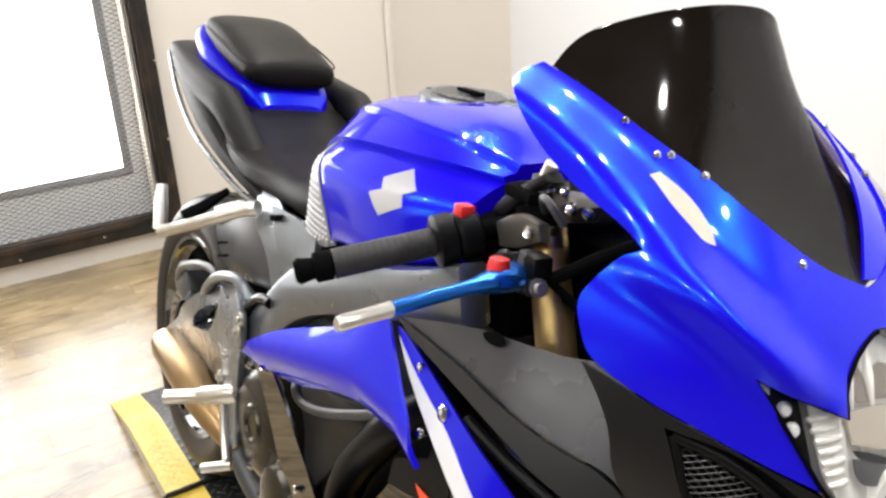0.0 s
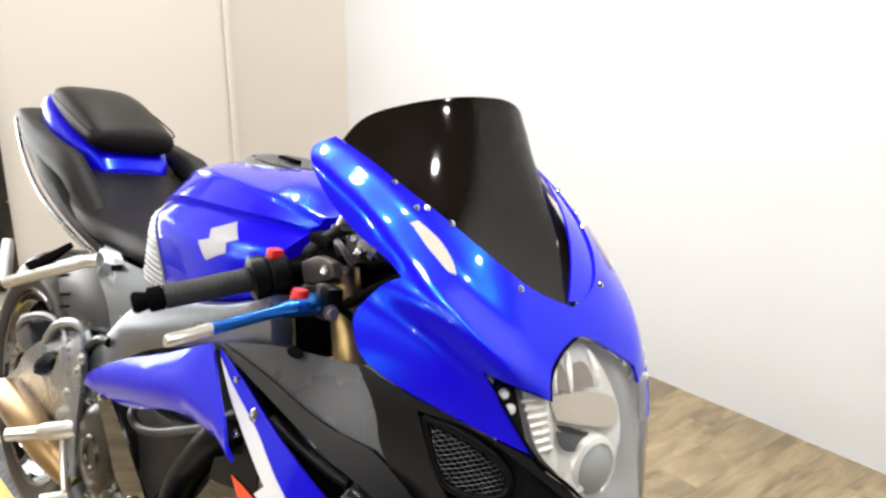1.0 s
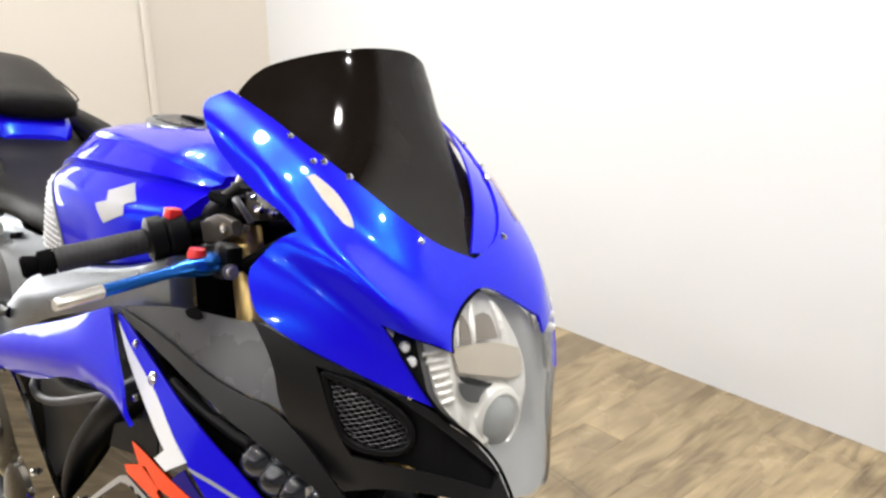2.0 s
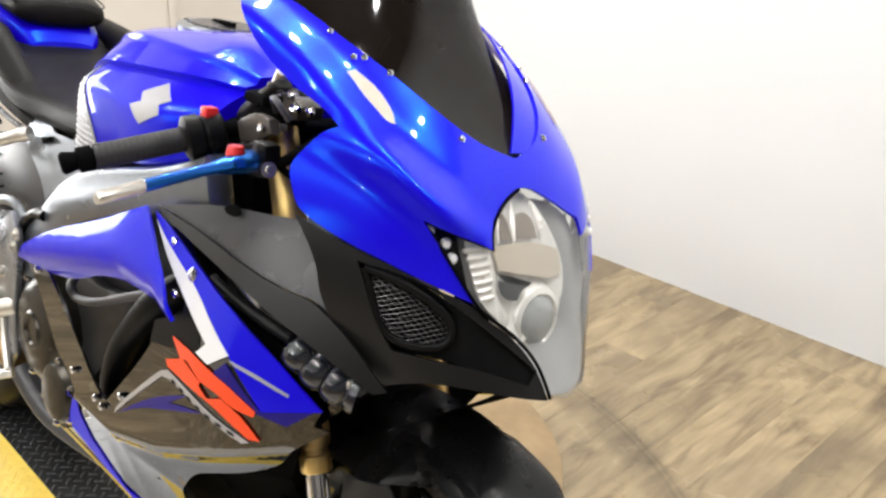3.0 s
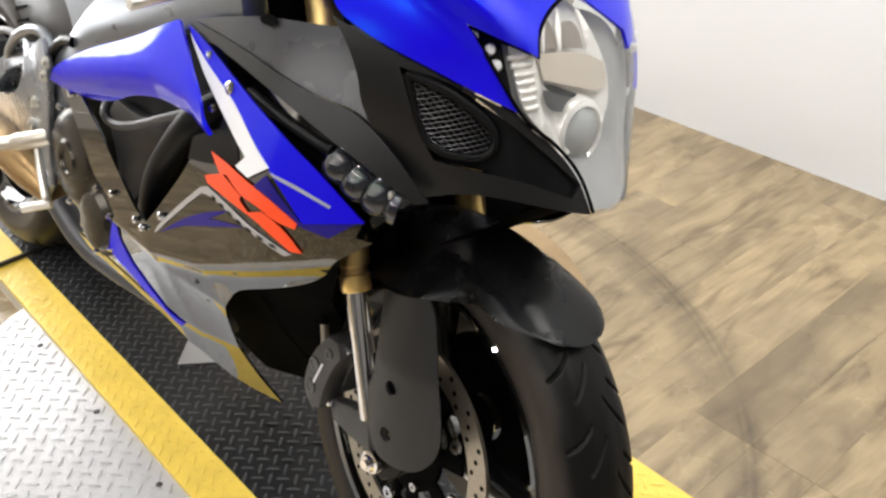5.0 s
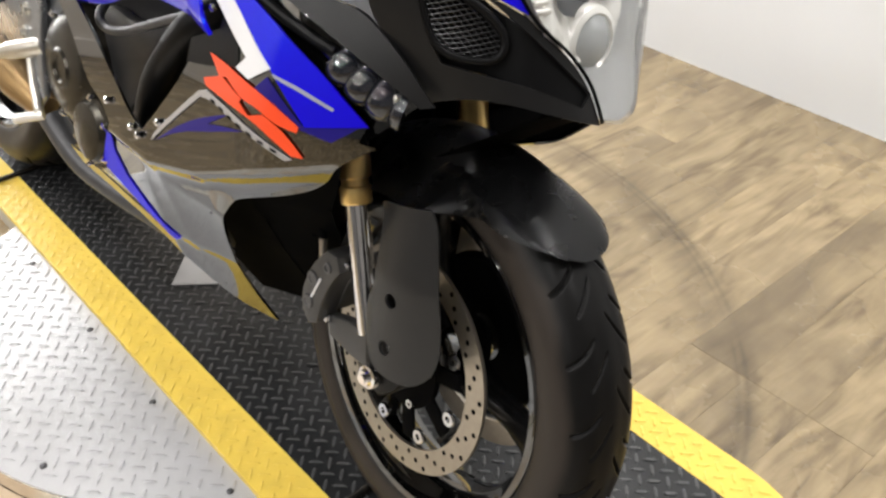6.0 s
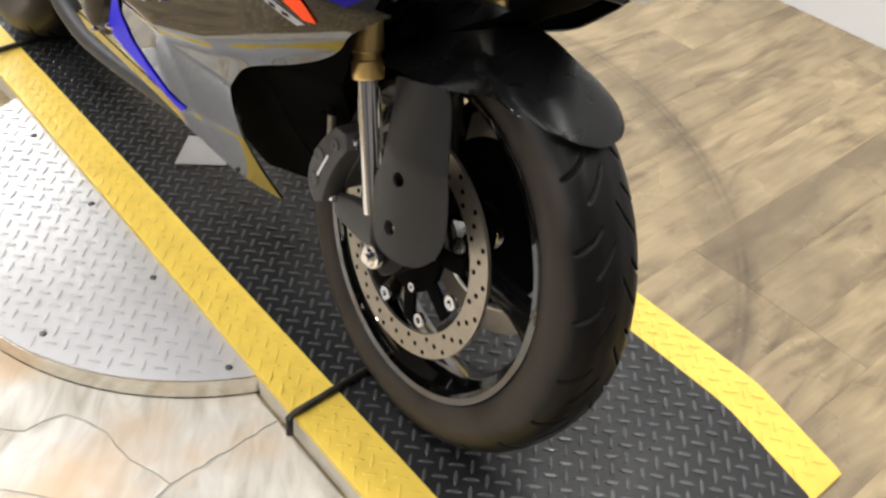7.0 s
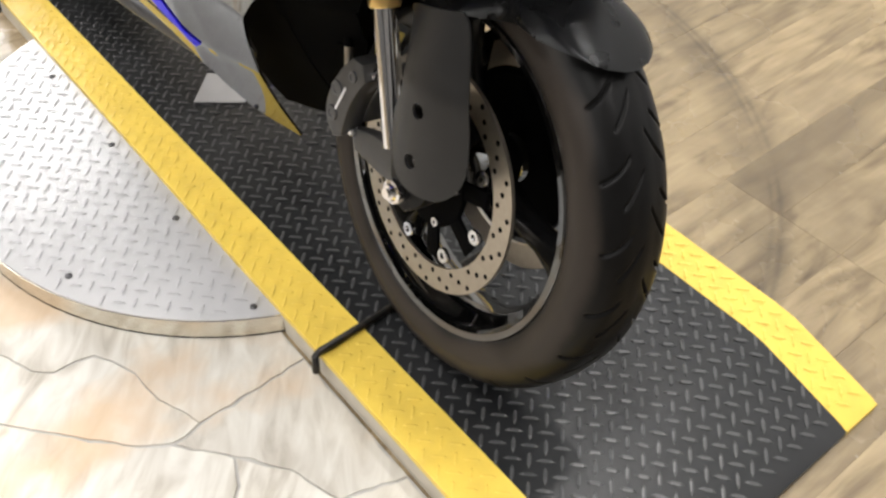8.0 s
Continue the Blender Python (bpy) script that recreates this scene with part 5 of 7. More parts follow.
for k in range(7):
    xa = -0.190 + 0.0175 * k
    za = 0.617 - 0.0028 * k
    side("script_mark", [(xa, za), (xa + 0.008, za - 0.0005), (xa + 0.010, za - 0.0035), (xa + 0.002, za - 0.003)], MATTE, thick=0.0008, offset=0.0030, sharp=25, parent=fairing)
side("low_blue_stripe", [(-0.463, 0.480), (-0.488, 0.425), (-0.478, 0.388), (-0.431, 0.355), (-0.371, 0.334), (-0.392, 0.319), (-0.454, 0.340), (-0.529, 0.355), (-0.572, 0.368), (-0.520, 0.424)], BLUEDECAL, "blue flash on the belly fairing", thick=0.001, offset=0.0022, step=0.008, sharp=30, parent=fairing)
side("navy_flash", [(-0.315, 0.516), (-0.26, 0.557), (-0.213, 0.585), (-0.153, 0.612), (-0.196, 0.584), (-0.166, 0.593), (-0.125, 0.603), (-0.195, 0.575), (-0.259, 0.55)], NAVY, "navy flash graphic", thick=0.001, offset=0.0018, sharp=25, parent=fairing)
side("navy_flash", [(-0.10, 0.672), (-0.05, 0.636), (0.004, 0.652), (-0.02, 0.628), (-0.08, 0.634), (-0.12, 0.65)], NAVY, "navy flash graphic", thick=0.001, offset=0.0018, sharp=25, parent=fairing)
side("ridge_panel", [(-0.314, 0.786), (-0.217, 0.784), (-0.132, 0.777), (-0.057, 0.765), (-0.023, 0.762), (0.019, 0.732), (0.056, 0.688), (0.046, 0.684), (0.012, 0.706), (-0.040, 0.732), (-0.115, 0.757), (-0.199, 0.768), (-0.281, 0.778)], DUCT, "satin black ridge panel", thick=0.006, offset=0.004)
side("duct_panel", [(-0.316, 0.787), (-0.217, 0.815), (-0.137, 0.828), (-0.074, 0.835), (-0.040, 0.850), (-0.020, 0.800), (0.0, 0.745), (-0.023, 0.763), (-0.057, 0.765), (-0.132, 0.777), (-0.217, 0.784)], GREYPLASTIC, "dark grey inner duct panel", thick=0.003, offset=-0.004)
# The hole isn't cut; a black plate on the panel gives its shade.
side("panel_slot", [(-0.190, 0.8165), (-0.180, 0.8235), (-0.164, 0.8245), (-0.157, 0.8195), (-0.164, 0.8130), (-0.182, 0.8120)], MATTE, "dark slot in the duct panel", thick=0.0008, offset=0.0005, step=0.005)
side("inner_panel", [(-0.30, 0.77), (-0.13, 0.775), (0.0, 0.74), (0.05, 0.69), (0.0, 0.62), (-0.10, 0.68), (-0.25, 0.74)], BLACKGLOSS, "gloss black inner panel", thick=0.003, offset=-0.022)
part("fairing_screw", lathe([(0, 0.004), (0.005, 0.0035), (0.008, 0.001), (0.0085, -0.004)], flank(-0.189, 0.741) + Vector((0, -0.004, 0)), (0, -1, 0.2), 16), CHROME, bike, "bright fairing screw")
for x, z in ((-0.245, 0.762), (-0.21, 0.712), (-0.375, 0.510), (-0.356, 0.506), (-0.306, 0.543), (-0.444, 0.520), (-0.575, 0.62)):
    part("fairing_screw", lathe([(0, 0.003), (0.003, 0.0025), (0.0048, 0.0005), (0.005, -0.003)], flank(x, z) + Vector((0, -0.005, 0)), (0, -1, 0.1), 12), CHROME, bike)

# fat ribbed hose and a black bracket seen between the blade and the ridge
for s_ in (-1, 1):
    pts_, rad_ = [], []
    for i in range(101):
        t = i / 100
        p = Vector((-0.045 + 0.070 * t, 0, 0.708 - 0.034 * t - 0.005 * math.sin(3 * t)))
        pts_.append(Vector((p.x, s_ * (half_width(p.x, p.z) - 0.020), p.z)))
        rad_.append(0.0170 + 0.0055 * abs(math.sin(t * math.pi * 3.5)) ** 0.55)
    part("ribbed_hose", tube(pts_, rad_, 24), HOSE, bike, "shiny black ribbed intake hose")
    part("hose_clip", block((0.010, 0.012, 0.016), Matrix.Translation((0.024, s_ * (half_width(0.024, 0.684) - 0.006), 0.684)), 0.003), BAREALLOY, bike, "bright hose clip")
    clutter = tube(catmull([(-0.17, s_ * 0.235, 0.742), (-0.12, s_ * 0.228, 0.728), (-0.075, s_ * 0.218, 0.717), (-0.05, s_ * 0.21, 0.712)], 6), 0.006, 10)
    part("wiring_sleeve", clutter, PLASTIC, bike, "black wiring sleeve")

# tank
TANK = [(-0.335, 0.945, 0.09, 0.935, 0.150, 0.895, 0.150, 0.83), (-0.40, 0.975, 0.115, 0.948, 0.182, 0.885, 0.180, 0.81), (-0.47, 0.981, 0.122, 0.952, 0.192, 0.88, 0.186, 0.795), (-0.56, 0.975, 0.124, 0.954, 0.193, 0.882, 0.180, 0.785),
        (-0.63, 0.968, 0.122, 0.949, 0.187, 0.880, 0.174, 0.77), (-0.69, 0.961, 0.108, 0.931, 0.163, 0.852, 0.162, 0.752), (-0.75, 0.932, 0.084, 0.895, 0.120, 0.825, 0.135, 0.75), (-0.80, 0.88, 0.06, 0.86, 0.085, 0.81, 0.09, 0.755)]
tank_rings = []
cols = list(zip(*TANK))
par = [catmull([(v, 0, 0) for v in col], 5) for col in cols]
for i in range(len(par[0])):
    x, zt, ys, zs, ym, zm, yb, zb = [p[i].x for p in par]
    zc = zs + (zm - zs) * (0.42 + 1.2 * max(0, -0.47 - x) - 0.9 * max(0, x + 0.47))
    yc = ys + (ym - ys) * (zs - zc) / (zs - zm)
    half = catmull([(0, zt, 0), (ys * 0.55, zt - (zt - zs) * 0.22, 0), (ys * 0.93, zs + 0.006, 0), (ys, zs, 0)], 4)
    half += catmull([(ys + 0.002, zs - 0.004, 0), ((ys + yc) / 2 + 0.002, (zs + zc) / 2, 0), (yc + 0.001, zc + 0.004, 0)], 4)
    half += catmull([(yc - 0.004, zc - 0.003, 0), ((yc + ym) / 2 - 0.003, (zc + zm) / 2, 0), (ym, zm - 0.006, 0), ((ym + yb) / 2 + 0.003, (zm + zb) / 2, 0), (yb, zb + 0.008, 0), (yb - 0.01, zb, 0)], 4)
    ring = [Vector((x, -p.x, p.y)) for p in half] + [Vector((x, p.x, p.y)) for p in half[:0:-1]]
    tank_rings.append(ring)
tank = part("fuel_tank", loft(tank_rings), BLUE, bike, "glossy blue fuel tank", angle=40)
cap = part("filler_cap", lathe([(0.068, -0.006), (0.068, 0.003), (0.062, 0.006), (0.052, 0.006), (0.050, 0.003), (0.032, 0.003), (0.030, 0.006), (0, 0.007)], (-0.580, 0.003, 0.9735), (0.06, -0.05, 1), 40), FRAMEGREY, tank, "silver ringed filler cap")
part("cap_face", lathe([(0, 0.0085), (0.046, 0.0080), (0.049, 0.005)], (-0.580, 0.003, 0.9735), (0.06, -0.05, 1), 36), GREYPLASTIC, cap, "dark centre of the cap")
part("cap_lock", block((0.05, 0.014, 0.006), pose(-0.580, 0.003, 0.9838), 0.002), MATTE, cap)
for k in range(8):
    a = 2 * math.pi * k / 8
    part("cap_screw", lathe([(0, 0.003), (0.004, 0.002), (0.005, 0)], (-0.580 + 0.057 * math.cos(a), 0.003 + 0.057 * math.sin(a), 0.9795), (0, 0, 1), 10), ENGINE, cap)
# plain mark on the tank side: two slanted bars
def tank_side(x, z):
    i = min(range(len(tank_rings)), key=lambda k: abs(tank_rings[k][0].x - x))
    j = i + 1 if x < tank_rings[i][0].x and i + 1 < len(tank_rings) else max(0, i - 1)
    def at(ring):
        pts = ring[:(len(ring) + 2) // 2]
        for a, b in zip(pts, pts[1:]):
            if (a.z - z) * (b.z - z) <= 0 and a.z != b.z:
                return a.y + (b.y - a.y) * (z - a.z) / (b.z - a.z)
        return pts[-1].y
    xi, xj = tank_rings[i][0].x, tank_rings[j][0].x
    t = (x - xi) / (xj - xi) if xi != xj else 0
    return Vector((x, at(tank_rings[i]) * (1 - t) + at(tank_rings[j]) * t, z))
part("tank_mark", panel_bm([(-0.4706, 0.894), (-0.4386, 0.911), (-0.4042, 0.894), (-0.4181, 0.8865), (-0.4083, 0.8755), (-0.4444, 0.857), (-0.4747, 0.8765), (-0.4558, 0.884)], tank_side, (0, -1, 0), 0.001, 0.0018, 0.012, 20, rounds=0), SILVERDECAL, tank, "plain pale slanted mark")
for x0, x1, z0, z1 in ((-0.70, -0.632, 0.775, 0.895),):
    gp = panel_bm([(-0.628, 0.905), (-0.606, 0.85), (-0.587, 0.805), (-0.590, 0.775), (-0.64, 0.757), (-0.69, 0.752), (-0.698, 0.775), (-0.675, 0.81), (-0.648, 0.87)], tank_side, (0, -1, 0), 0.002, 0.0025, 0.012)
    for k_ in (0,):
        pairwise("tank_grip", gp, mat("clear_grip_pad", (0.30, 0.31, 0.33), 0.35, 0.2, coat=0.3), tank, "grey studded tank grip pad")
    studs = bmesh.new()
    for i in range(12):
        for j in range(14):
            x, z = -0.70 + i * 0.0095 + (j % 2) * 0.0047, 0.760 + j * 0.0095
            if inside([(-0.630, 0.895), (-0.611, 0.85), (-0.592, 0.805), (-0.594, 0.779), (-0.64, 0.761), (-0.687, 0.756), (-0.693, 0.775), (-0.672, 0.81), (-0.648, 0.86)], x, z):
                p = tank_side(x, z)
                lathe([(0, 0.0045), (0.0016, 0.0042), (0.0029, 0.0028)], p, (0, -1, 0.25), 7, studs)
    pairwise("stud", studs, WHITE, tank, "pale round studs", kind="stuff")

# seat and tail
def shell(keys, n=24, power=2.6, per=5, flat=0.0):
    """Rings along x: x, half width, z low, z high."""
    cols = [catmull([(v, 0, 0) for v in col], per) for col in zip(*keys)]
    rings = []
    for i in range(len(cols[0])):
        x, w, lo, hi = [c[i].x for c in cols]
        ring = []
        for k in range(n):
            q = 2 * math.pi * k / n
            c, s = math.cos(q), math.sin(q)
            ring.append(Vector((x, w * math.copysign(abs(c) ** (2 / power), c), (lo + hi) / 2 + (hi - lo) / 2 * math.copysign(abs(s) ** (2 / power), s))))
        rings.append(ring)
    return loft(rings)


part("rider_seat", shell([(-0.70, 0.09, 0.755, 0.79), (-0.72, 0.13, 0.748, 0.812), (-0.78, 0.14, 0.745, 0.818), (-0.88, 0.142, 0.745, 0.815), (-0.98, 0.155, 0.755, 0.818), (-1.08, 0.150, 0.775, 0.835), (-1.16, 0.125, 0.80, 0.862), (-1.20, 0.10, 0.82, 0.868)], 28, 2.8), SEAT, bike, "black vinyl rider seat")
tail = part("tail_cover", shell([(-0.86, 0.128, 0.715, 0.755), (-0.95, 0.148, 0.735, 0.775), (-1.08, 0.158, 0.760, 0.815), (-1.20, 0.160, 0.785, 0.870), (-1.32, 0.150, 0.820, 0.910), (-1.44, 0.138, 0.868, 0.935), (-1.53, 0.120, 0.905, 0.940)], 28, 3.4), TAILBLACK, bike, "matte black tail cover")
for s in (-1, 1):
    part("tail_trim", tube(catmull([(-0.80, s * 0.120, 0.728), (-0.95, s * 0.150, 0.742), (-1.10, s * 0.160, 0.770), (-1.25, s * 0.158, 0.805), (-1.40, s * 0.143, 0.855), (-1.53, s * 0.121, 0.910)], 6), 0.005, 8), SILVER, tail, "thin silver trim line")
for s in (-1, 1):
    ear = [(-1.00, 0.118, 0.792, 0.024, 0.020), (-1.07, 0.128, 0.835, 0.028, 0.030), (-1.14, 0.130, 0.868, 0.030, 0.032), (-1.24, 0.130, 0.878, 0.030, 0.030), (-1.36, 0.125, 0.893, 0.026, 0.026), (-1.46, 0.115, 0.912, 0.022, 0.018), (-1.52, 0.105, 0.925, 0.016, 0.010)]
    part("tail_shoulder", loft([[Vector((x, s * (y + w * math.cos(q)), z + h * math.sin(q))) for q in [2 * math.pi * k / 16 for k in range(16)]] for x, y, z, w, h in ear]), TAILBLACK, tail, "matte black raised tail shoulder")
part("tail_hump", shell([(-1.15, 0.06, 0.84, 0.868), (-1.18, 0.083, 0.845, 0.90), (-1.26, 0.100, 0.86, 0.925), (-1.36, 0.108, 0.88, 0.962), (-1.43, 0.100, 0.92, 0.985), (-1.46, 0.08, 0.94, 0.985)], 28, 3.2), BLUE, bike, "glossy blue tail hump")
part("pillion_pad", shell([(-1.155, 0.070, 0.905, 0.935), (-1.165, 0.086, 0.895, 0.948), (-1.20, 0.092, 0.897, 0.960), (-1.28, 0.095, 0.91, 0.985), (-1.36, 0.094, 0.935, 1.003), (-1.41, 0.088, 0.955, 1.005), (-1.43, 0.07, 0.968, 0.998)], 32, 2.7), SEAT, bike, "black vinyl pillion pad with a seam")
part("pad_seam", tube(catmull([(-1.40, -0.094, 0.982), (-1.30, -0.098, 0.965), (-1.20, -0.096, 0.943), (-1.165, -0.075, 0.936), (-1.158, 0.0, 0.937), (-1.165, 0.075, 0.936), (-1.20, 0.096, 0.943), (-1.30, 0.098, 0.965)], 8), 0.0018, 6), SEAT, bike)

# frame, swing arm, engine
for s in (-1, 1):
    beam = slab([(-0.80, 0.60), (-0.735, 0.66), (-0.66, 0.725), (-0.60, 0.755), (-0.50, 0.785), (-0.36, 0.82), (-0.26, 0.86), (-0.24, 0.80), (-0.34, 0.765), (-0.50, 0.715), (-0.62, 0.665), (-0.70, 0.60), (-0.74, 0.50), (-0.80, 0.40), (-0.86, 0.41), (-0.86, 0.52)], "y", *sorted((s * 0.165, s * 0.205)), bevel=0.01)
    part("frame_beam", beam, FRAMEGREY, bike, "satin silver twin-spar frame beam")
    plate_ = panel_bm([(-0.955, 0.765), (-0.931, 0.775), (-0.827, 0.757), (-0.782, 0.740), (-0.749, 0.701), (-0.745, 0.670), (-0.760, 0.632), (-0.781, 0.628), (-0.805, 0.679), (-0.845, 0.712), (-0.909, 0.741)],
                      lambda x, z: Vector((x, s * (0.170 - 0.9 * max(0, z - 0.725)), z)), (0, s, 0), 0.016, 0, 0.014)
    part("subframe", plate_, FRAMEGREY, bike, "satin grey rear subframe spar")
    part("side_cover", panel_bm([(-0.817, 0.768), (-0.758, 0.773), (-0.702, 0.773), (-0.673, 0.800), (-0.655, 0.766), (-0.641, 0.743), (-0.681, 0.715), (-0.738, 0.688), (-0.769, 0.734)],
                                lambda x, z: Vector((x, s * (0.178 - 0.35 * max(0, z - 0.735)), z)), (0, s, 0), 0.010, 0, 0.014), FRAMEGREY, bike, "pale silver side cover under the seat")
    # A solid black bar stands for the slot's shaded opening.
    part("cover_slot", slab([(-0.800, 0.759), (-0.772, 0.766), (-0.768, 0.759), (-0.795, 0.750)], "y", *sorted((s * 0.160, s * 0.1775)), bevel=0.002), MATTE, bike, "black bar for the shade in a slot of the side cover")
    arm = panel_bm([(-1.42, 0.335), (-1.292, 0.402), (-1.233, 0.454), (-1.151, 0.508), (-1.053, 0.558), (-0.992, 0.584), (-0.955, 0.580), (-0.93, 0.54), (-0.90, 0.48), (-0.90, 0.42), (-0.96, 0.38), (-1.021, 0.385), (-1.10, 0.375), (-1.25, 0.345), (-1.38, 0.285), (-1.45, 0.285)],
                   lambda x, z: Vector((x, s * (0.167 - 0.20 * max(0, z - 0.52) - 0.22 * max(0, 0.46 - z)), z)), (0, s, 0), 0.030, 0, 0.016, holes=[[(-1.171, 0.436), (-1.147, 0.471), (-1.086, 0.511), (-1.030, 0.532), (-1.036, 0.50), (-1.072, 0.462)]])
    part("swing_arm", arm, SILVER, bike, "silver braced swing arm with an open window")
part("hugger", slab([(-1.235, 0.655), (-1.10, 0.705), (-1.039, 0.714), (-0.956, 0.690), (-0.901, 0.640), (-0.885, 0.595), (-1.129, 0.548), (-1.20, 0.59)], "y", -0.115, 0.115, 0.01), GREYPLASTIC, bike, "grey inner rear mudguard")
# Slots left uncut, their shade laid on as black bars.
for xs, zs in ((-1.17, 0.640), (-1.155, 0.604), (-1.150, 0.580)):
    part("hugger_slot", slab([(xs - 0.030, zs - 0.012), (xs + 0.022, zs + 0.006), (xs + 0.024, zs + 0.011), (xs - 0.030, zs - 0.005)], "y", -0.1185, -0.1155, 0, rounds=0), MATTE, bike, "black bar for the shade in a slot of the rear mudguard")
part("rear_calliper", slab([(-1.39, 0.475), (-1.36, 0.505), (-1.31, 0.50), (-1.29, 0.46), (-1.32, 0.43), (-1.38, 0.435)], "y", -0.135, -0.085, 0.008), ENGINE, bike, "dark rear brake calliper")
for pts, rad_, skin in (([(-1.39, -0.12, 0.44), (-1.374, -0.13, 0.462), (-1.31, -0.14, 0.508), (-1.19, -0.15, 0.553), (-1.112, -0.15, 0.568), (-1.067, -0.15, 0.562), (-1.03, -0.13, 0.545)], 0.0075, ENGINE),
                        ([(-1.11, -0.16, 0.525), (-1.081, -0.17, 0.543), (-1.011, -0.18, 0.588), (-0.918, -0.19, 0.624), (-0.859, -0.19, 0.631), (-0.82, -0.19, 0.618), (-0.80, -0.18, 0.59)], 0.0085, FRAMEGREY),
                        ([(-0.83, -0.20, 0.565), (-0.809, -0.205, 0.59), (-0.784, -0.205, 0.622), (-0.744, -0.205, 0.649), (-0.705, -0.205, 0.656)], 0.0085, RIMBLACK)):
    part("rear_hose", tube(catmull(pts, 6), rad_, 12), skin, bike, "rear brake hose")
for xb, zb in ((-0.778, 0.585), (-0.768, 0.609), (-0.820, 0.529), (-0.839, 0.486)):
    part("rearset_bolt", lathe([(0, -0.008), (0.005, -0.008), (0.0055, -0.004), (0.0095, -0.004), (0.0105, 0)], (xb, -0.222, zb), (0, 1, 0), 14), BAREALLOY, bike, "bright rearset bolt")
silencer = part("silencer", tube([(-1.315, -0.167, 0.346), (-1.285, -0.168, 0.346), (-1.15, -0.166, 0.338), (-1.02, -0.160, 0.326), (-0.94, -0.150, 0.306)], [0.031, 0.037, 0.040, 0.037, 0.024], 28), TITAN, bike, "stubby bronze titanium silencer")
part("silencer_tip", tube([(-1.325, -0.167, 0.346), (-1.308, -0.167, 0.346)], 0.022, 20), MATTE, silencer)
part("exhaust_pipe", tube(catmull([(-0.92, -0.15, 0.30), (-0.84, -0.12, 0.23), (-0.7, -0.05, 0.18), (-0.5, 0, 0.17)], 6), 0.024, 16), ENGINE, bike, "dark exhaust link pipe")
part("engine_case", shell([(-0.82, 0.12, 0.30, 0.60), (-0.76, 0.17, 0.26, 0.66), (-0.64, 0.175, 0.24, 0.66), (-0.50, 0.17, 0.24, 0.68), (-0.36, 0.15, 0.28, 0.72), (-0.28, 0.12, 0.40, 0.72)], 28, 3.5), DARKCASE, bike, "dark alloy engine case", )
clutch = part("clutch_cover", lathe([(0, -0.020), (0.018, -0.020), (0.022, -0.024), (0.028, -0.024), (0.032, -0.020), (0.062, -0.018), (0.078, -0.010), (0.084, 0.0), (0.094, 0.002), (0.096, 0.03)], (-0.692, -0.205, 0.475), (0, 1, 0), 56), COVER, bike, "round bronze-grey clutch cover")
starter = part("starter_cover", lathe([(0, -0.016), (0.030, -0.016), (0.044, -0.012), (0.050, -0.002), (0.058, 0.0), (0.060, 0.03)], (-0.605, -0.212, 0.405), (0, 1, 0), 44), COVER, bike, "small round engine cover")
for k in range(9):
    a = 2 * math.pi * k / 9 + 0.2
    part("cover_bolt", lathe([(0, -0.010), (0.003, -0.010), (0.0035, -0.007), (0.006, -0.007), (0.0065, 0)], (-0.692 + 0.089 * math.cos(a), -0.206, 0.475 + 0.089 * math.sin(a)), (0, 1, 0), 12), CHROME, clutch)
for k in range(6):
    a = 2 * math.pi * k / 6 + 0.5
    part("cover_bolt", lathe([(0, -0.009), (0.003, -0.009), (0.0035, -0.006), (0.0055, -0.006), (0.006, 0)], (-0.605 + 0.054 * math.cos(a), -0.213, 0.405 + 0.054 * math.sin(a)), (0, 1, 0), 12), CHROME, starter)
part("radiator", block((0.03, 0.30, 0.24), Matrix.Translation((-0.235, 0, 0.60)) @ Euler((0, radians(-18), 0)).to_matrix().to_4x4(), 0.006), MATTE, bike, "black radiator behind the wheel")
# The belly's shaded hollow is filled with a matte black block.
part("belly_inner", slab([(-0.36, 0.46), (-0.34, 0.32), (-0.42, 0.23), (-0.7, 0.22), (-0.75, 0.40), (-0.6, 0.6), (-0.36, 0.66), (-0.26, 0.62)], "y", -0.10, 0.10, 0.02), MATTE, bike, "matte black block for the shade inside the belly")
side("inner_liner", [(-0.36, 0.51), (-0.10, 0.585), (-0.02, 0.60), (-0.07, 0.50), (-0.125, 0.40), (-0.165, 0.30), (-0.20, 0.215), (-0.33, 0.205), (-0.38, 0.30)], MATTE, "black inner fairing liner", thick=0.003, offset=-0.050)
for s in (-1, 1):
    part("coolant_hose", tube(catmull([(-0.575, s * 0.205, 0.612), (-0.553, s * 0.226, 0.598), (-0.525, s * 0.227, 0.589), (-0.468, s * 0.227, 0.604), (-0.399, s * 0.225, 0.634), (-0.334, s * 0.215, 0.664)], 6), 0.0065, 12), ENGINE, bike, "pale grey coolant hose")
    part("radiator_hose", tube(catmull([(-0.290, s * 0.180, 0.690), (-0.331, s * 0.206, 0.651), (-0.375, s * 0.210, 0.600), (-0.419, s * 0.207, 0.544), (-0.448, s * 0.200, 0.485), (-0.470, s * 0.18, 0.44)], 6), 0.0235, 18), PLASTIC, bike, "thick black radiator hose")
    part("inner_cover", slab([(-0.640, 0.575), (-0.610, 0.600), (-0.540, 0.590), (-0.436, 0.618), (-0.420, 0.600), (-0.462, 0.567), (-0.530, 0.470), (-0.586, 0.417), (-0.600, 0.470)], "y", *sorted((s * 0.165, s * 0.185)), bevel=0.006), INNERGREY, bike, "dark grey engine side cover")
part("airbox", block((0.26, 0.28, 0.12), pose(-0.38, 0, 0.83), 0.02), MATTE, bike, "black airbox under the tank")
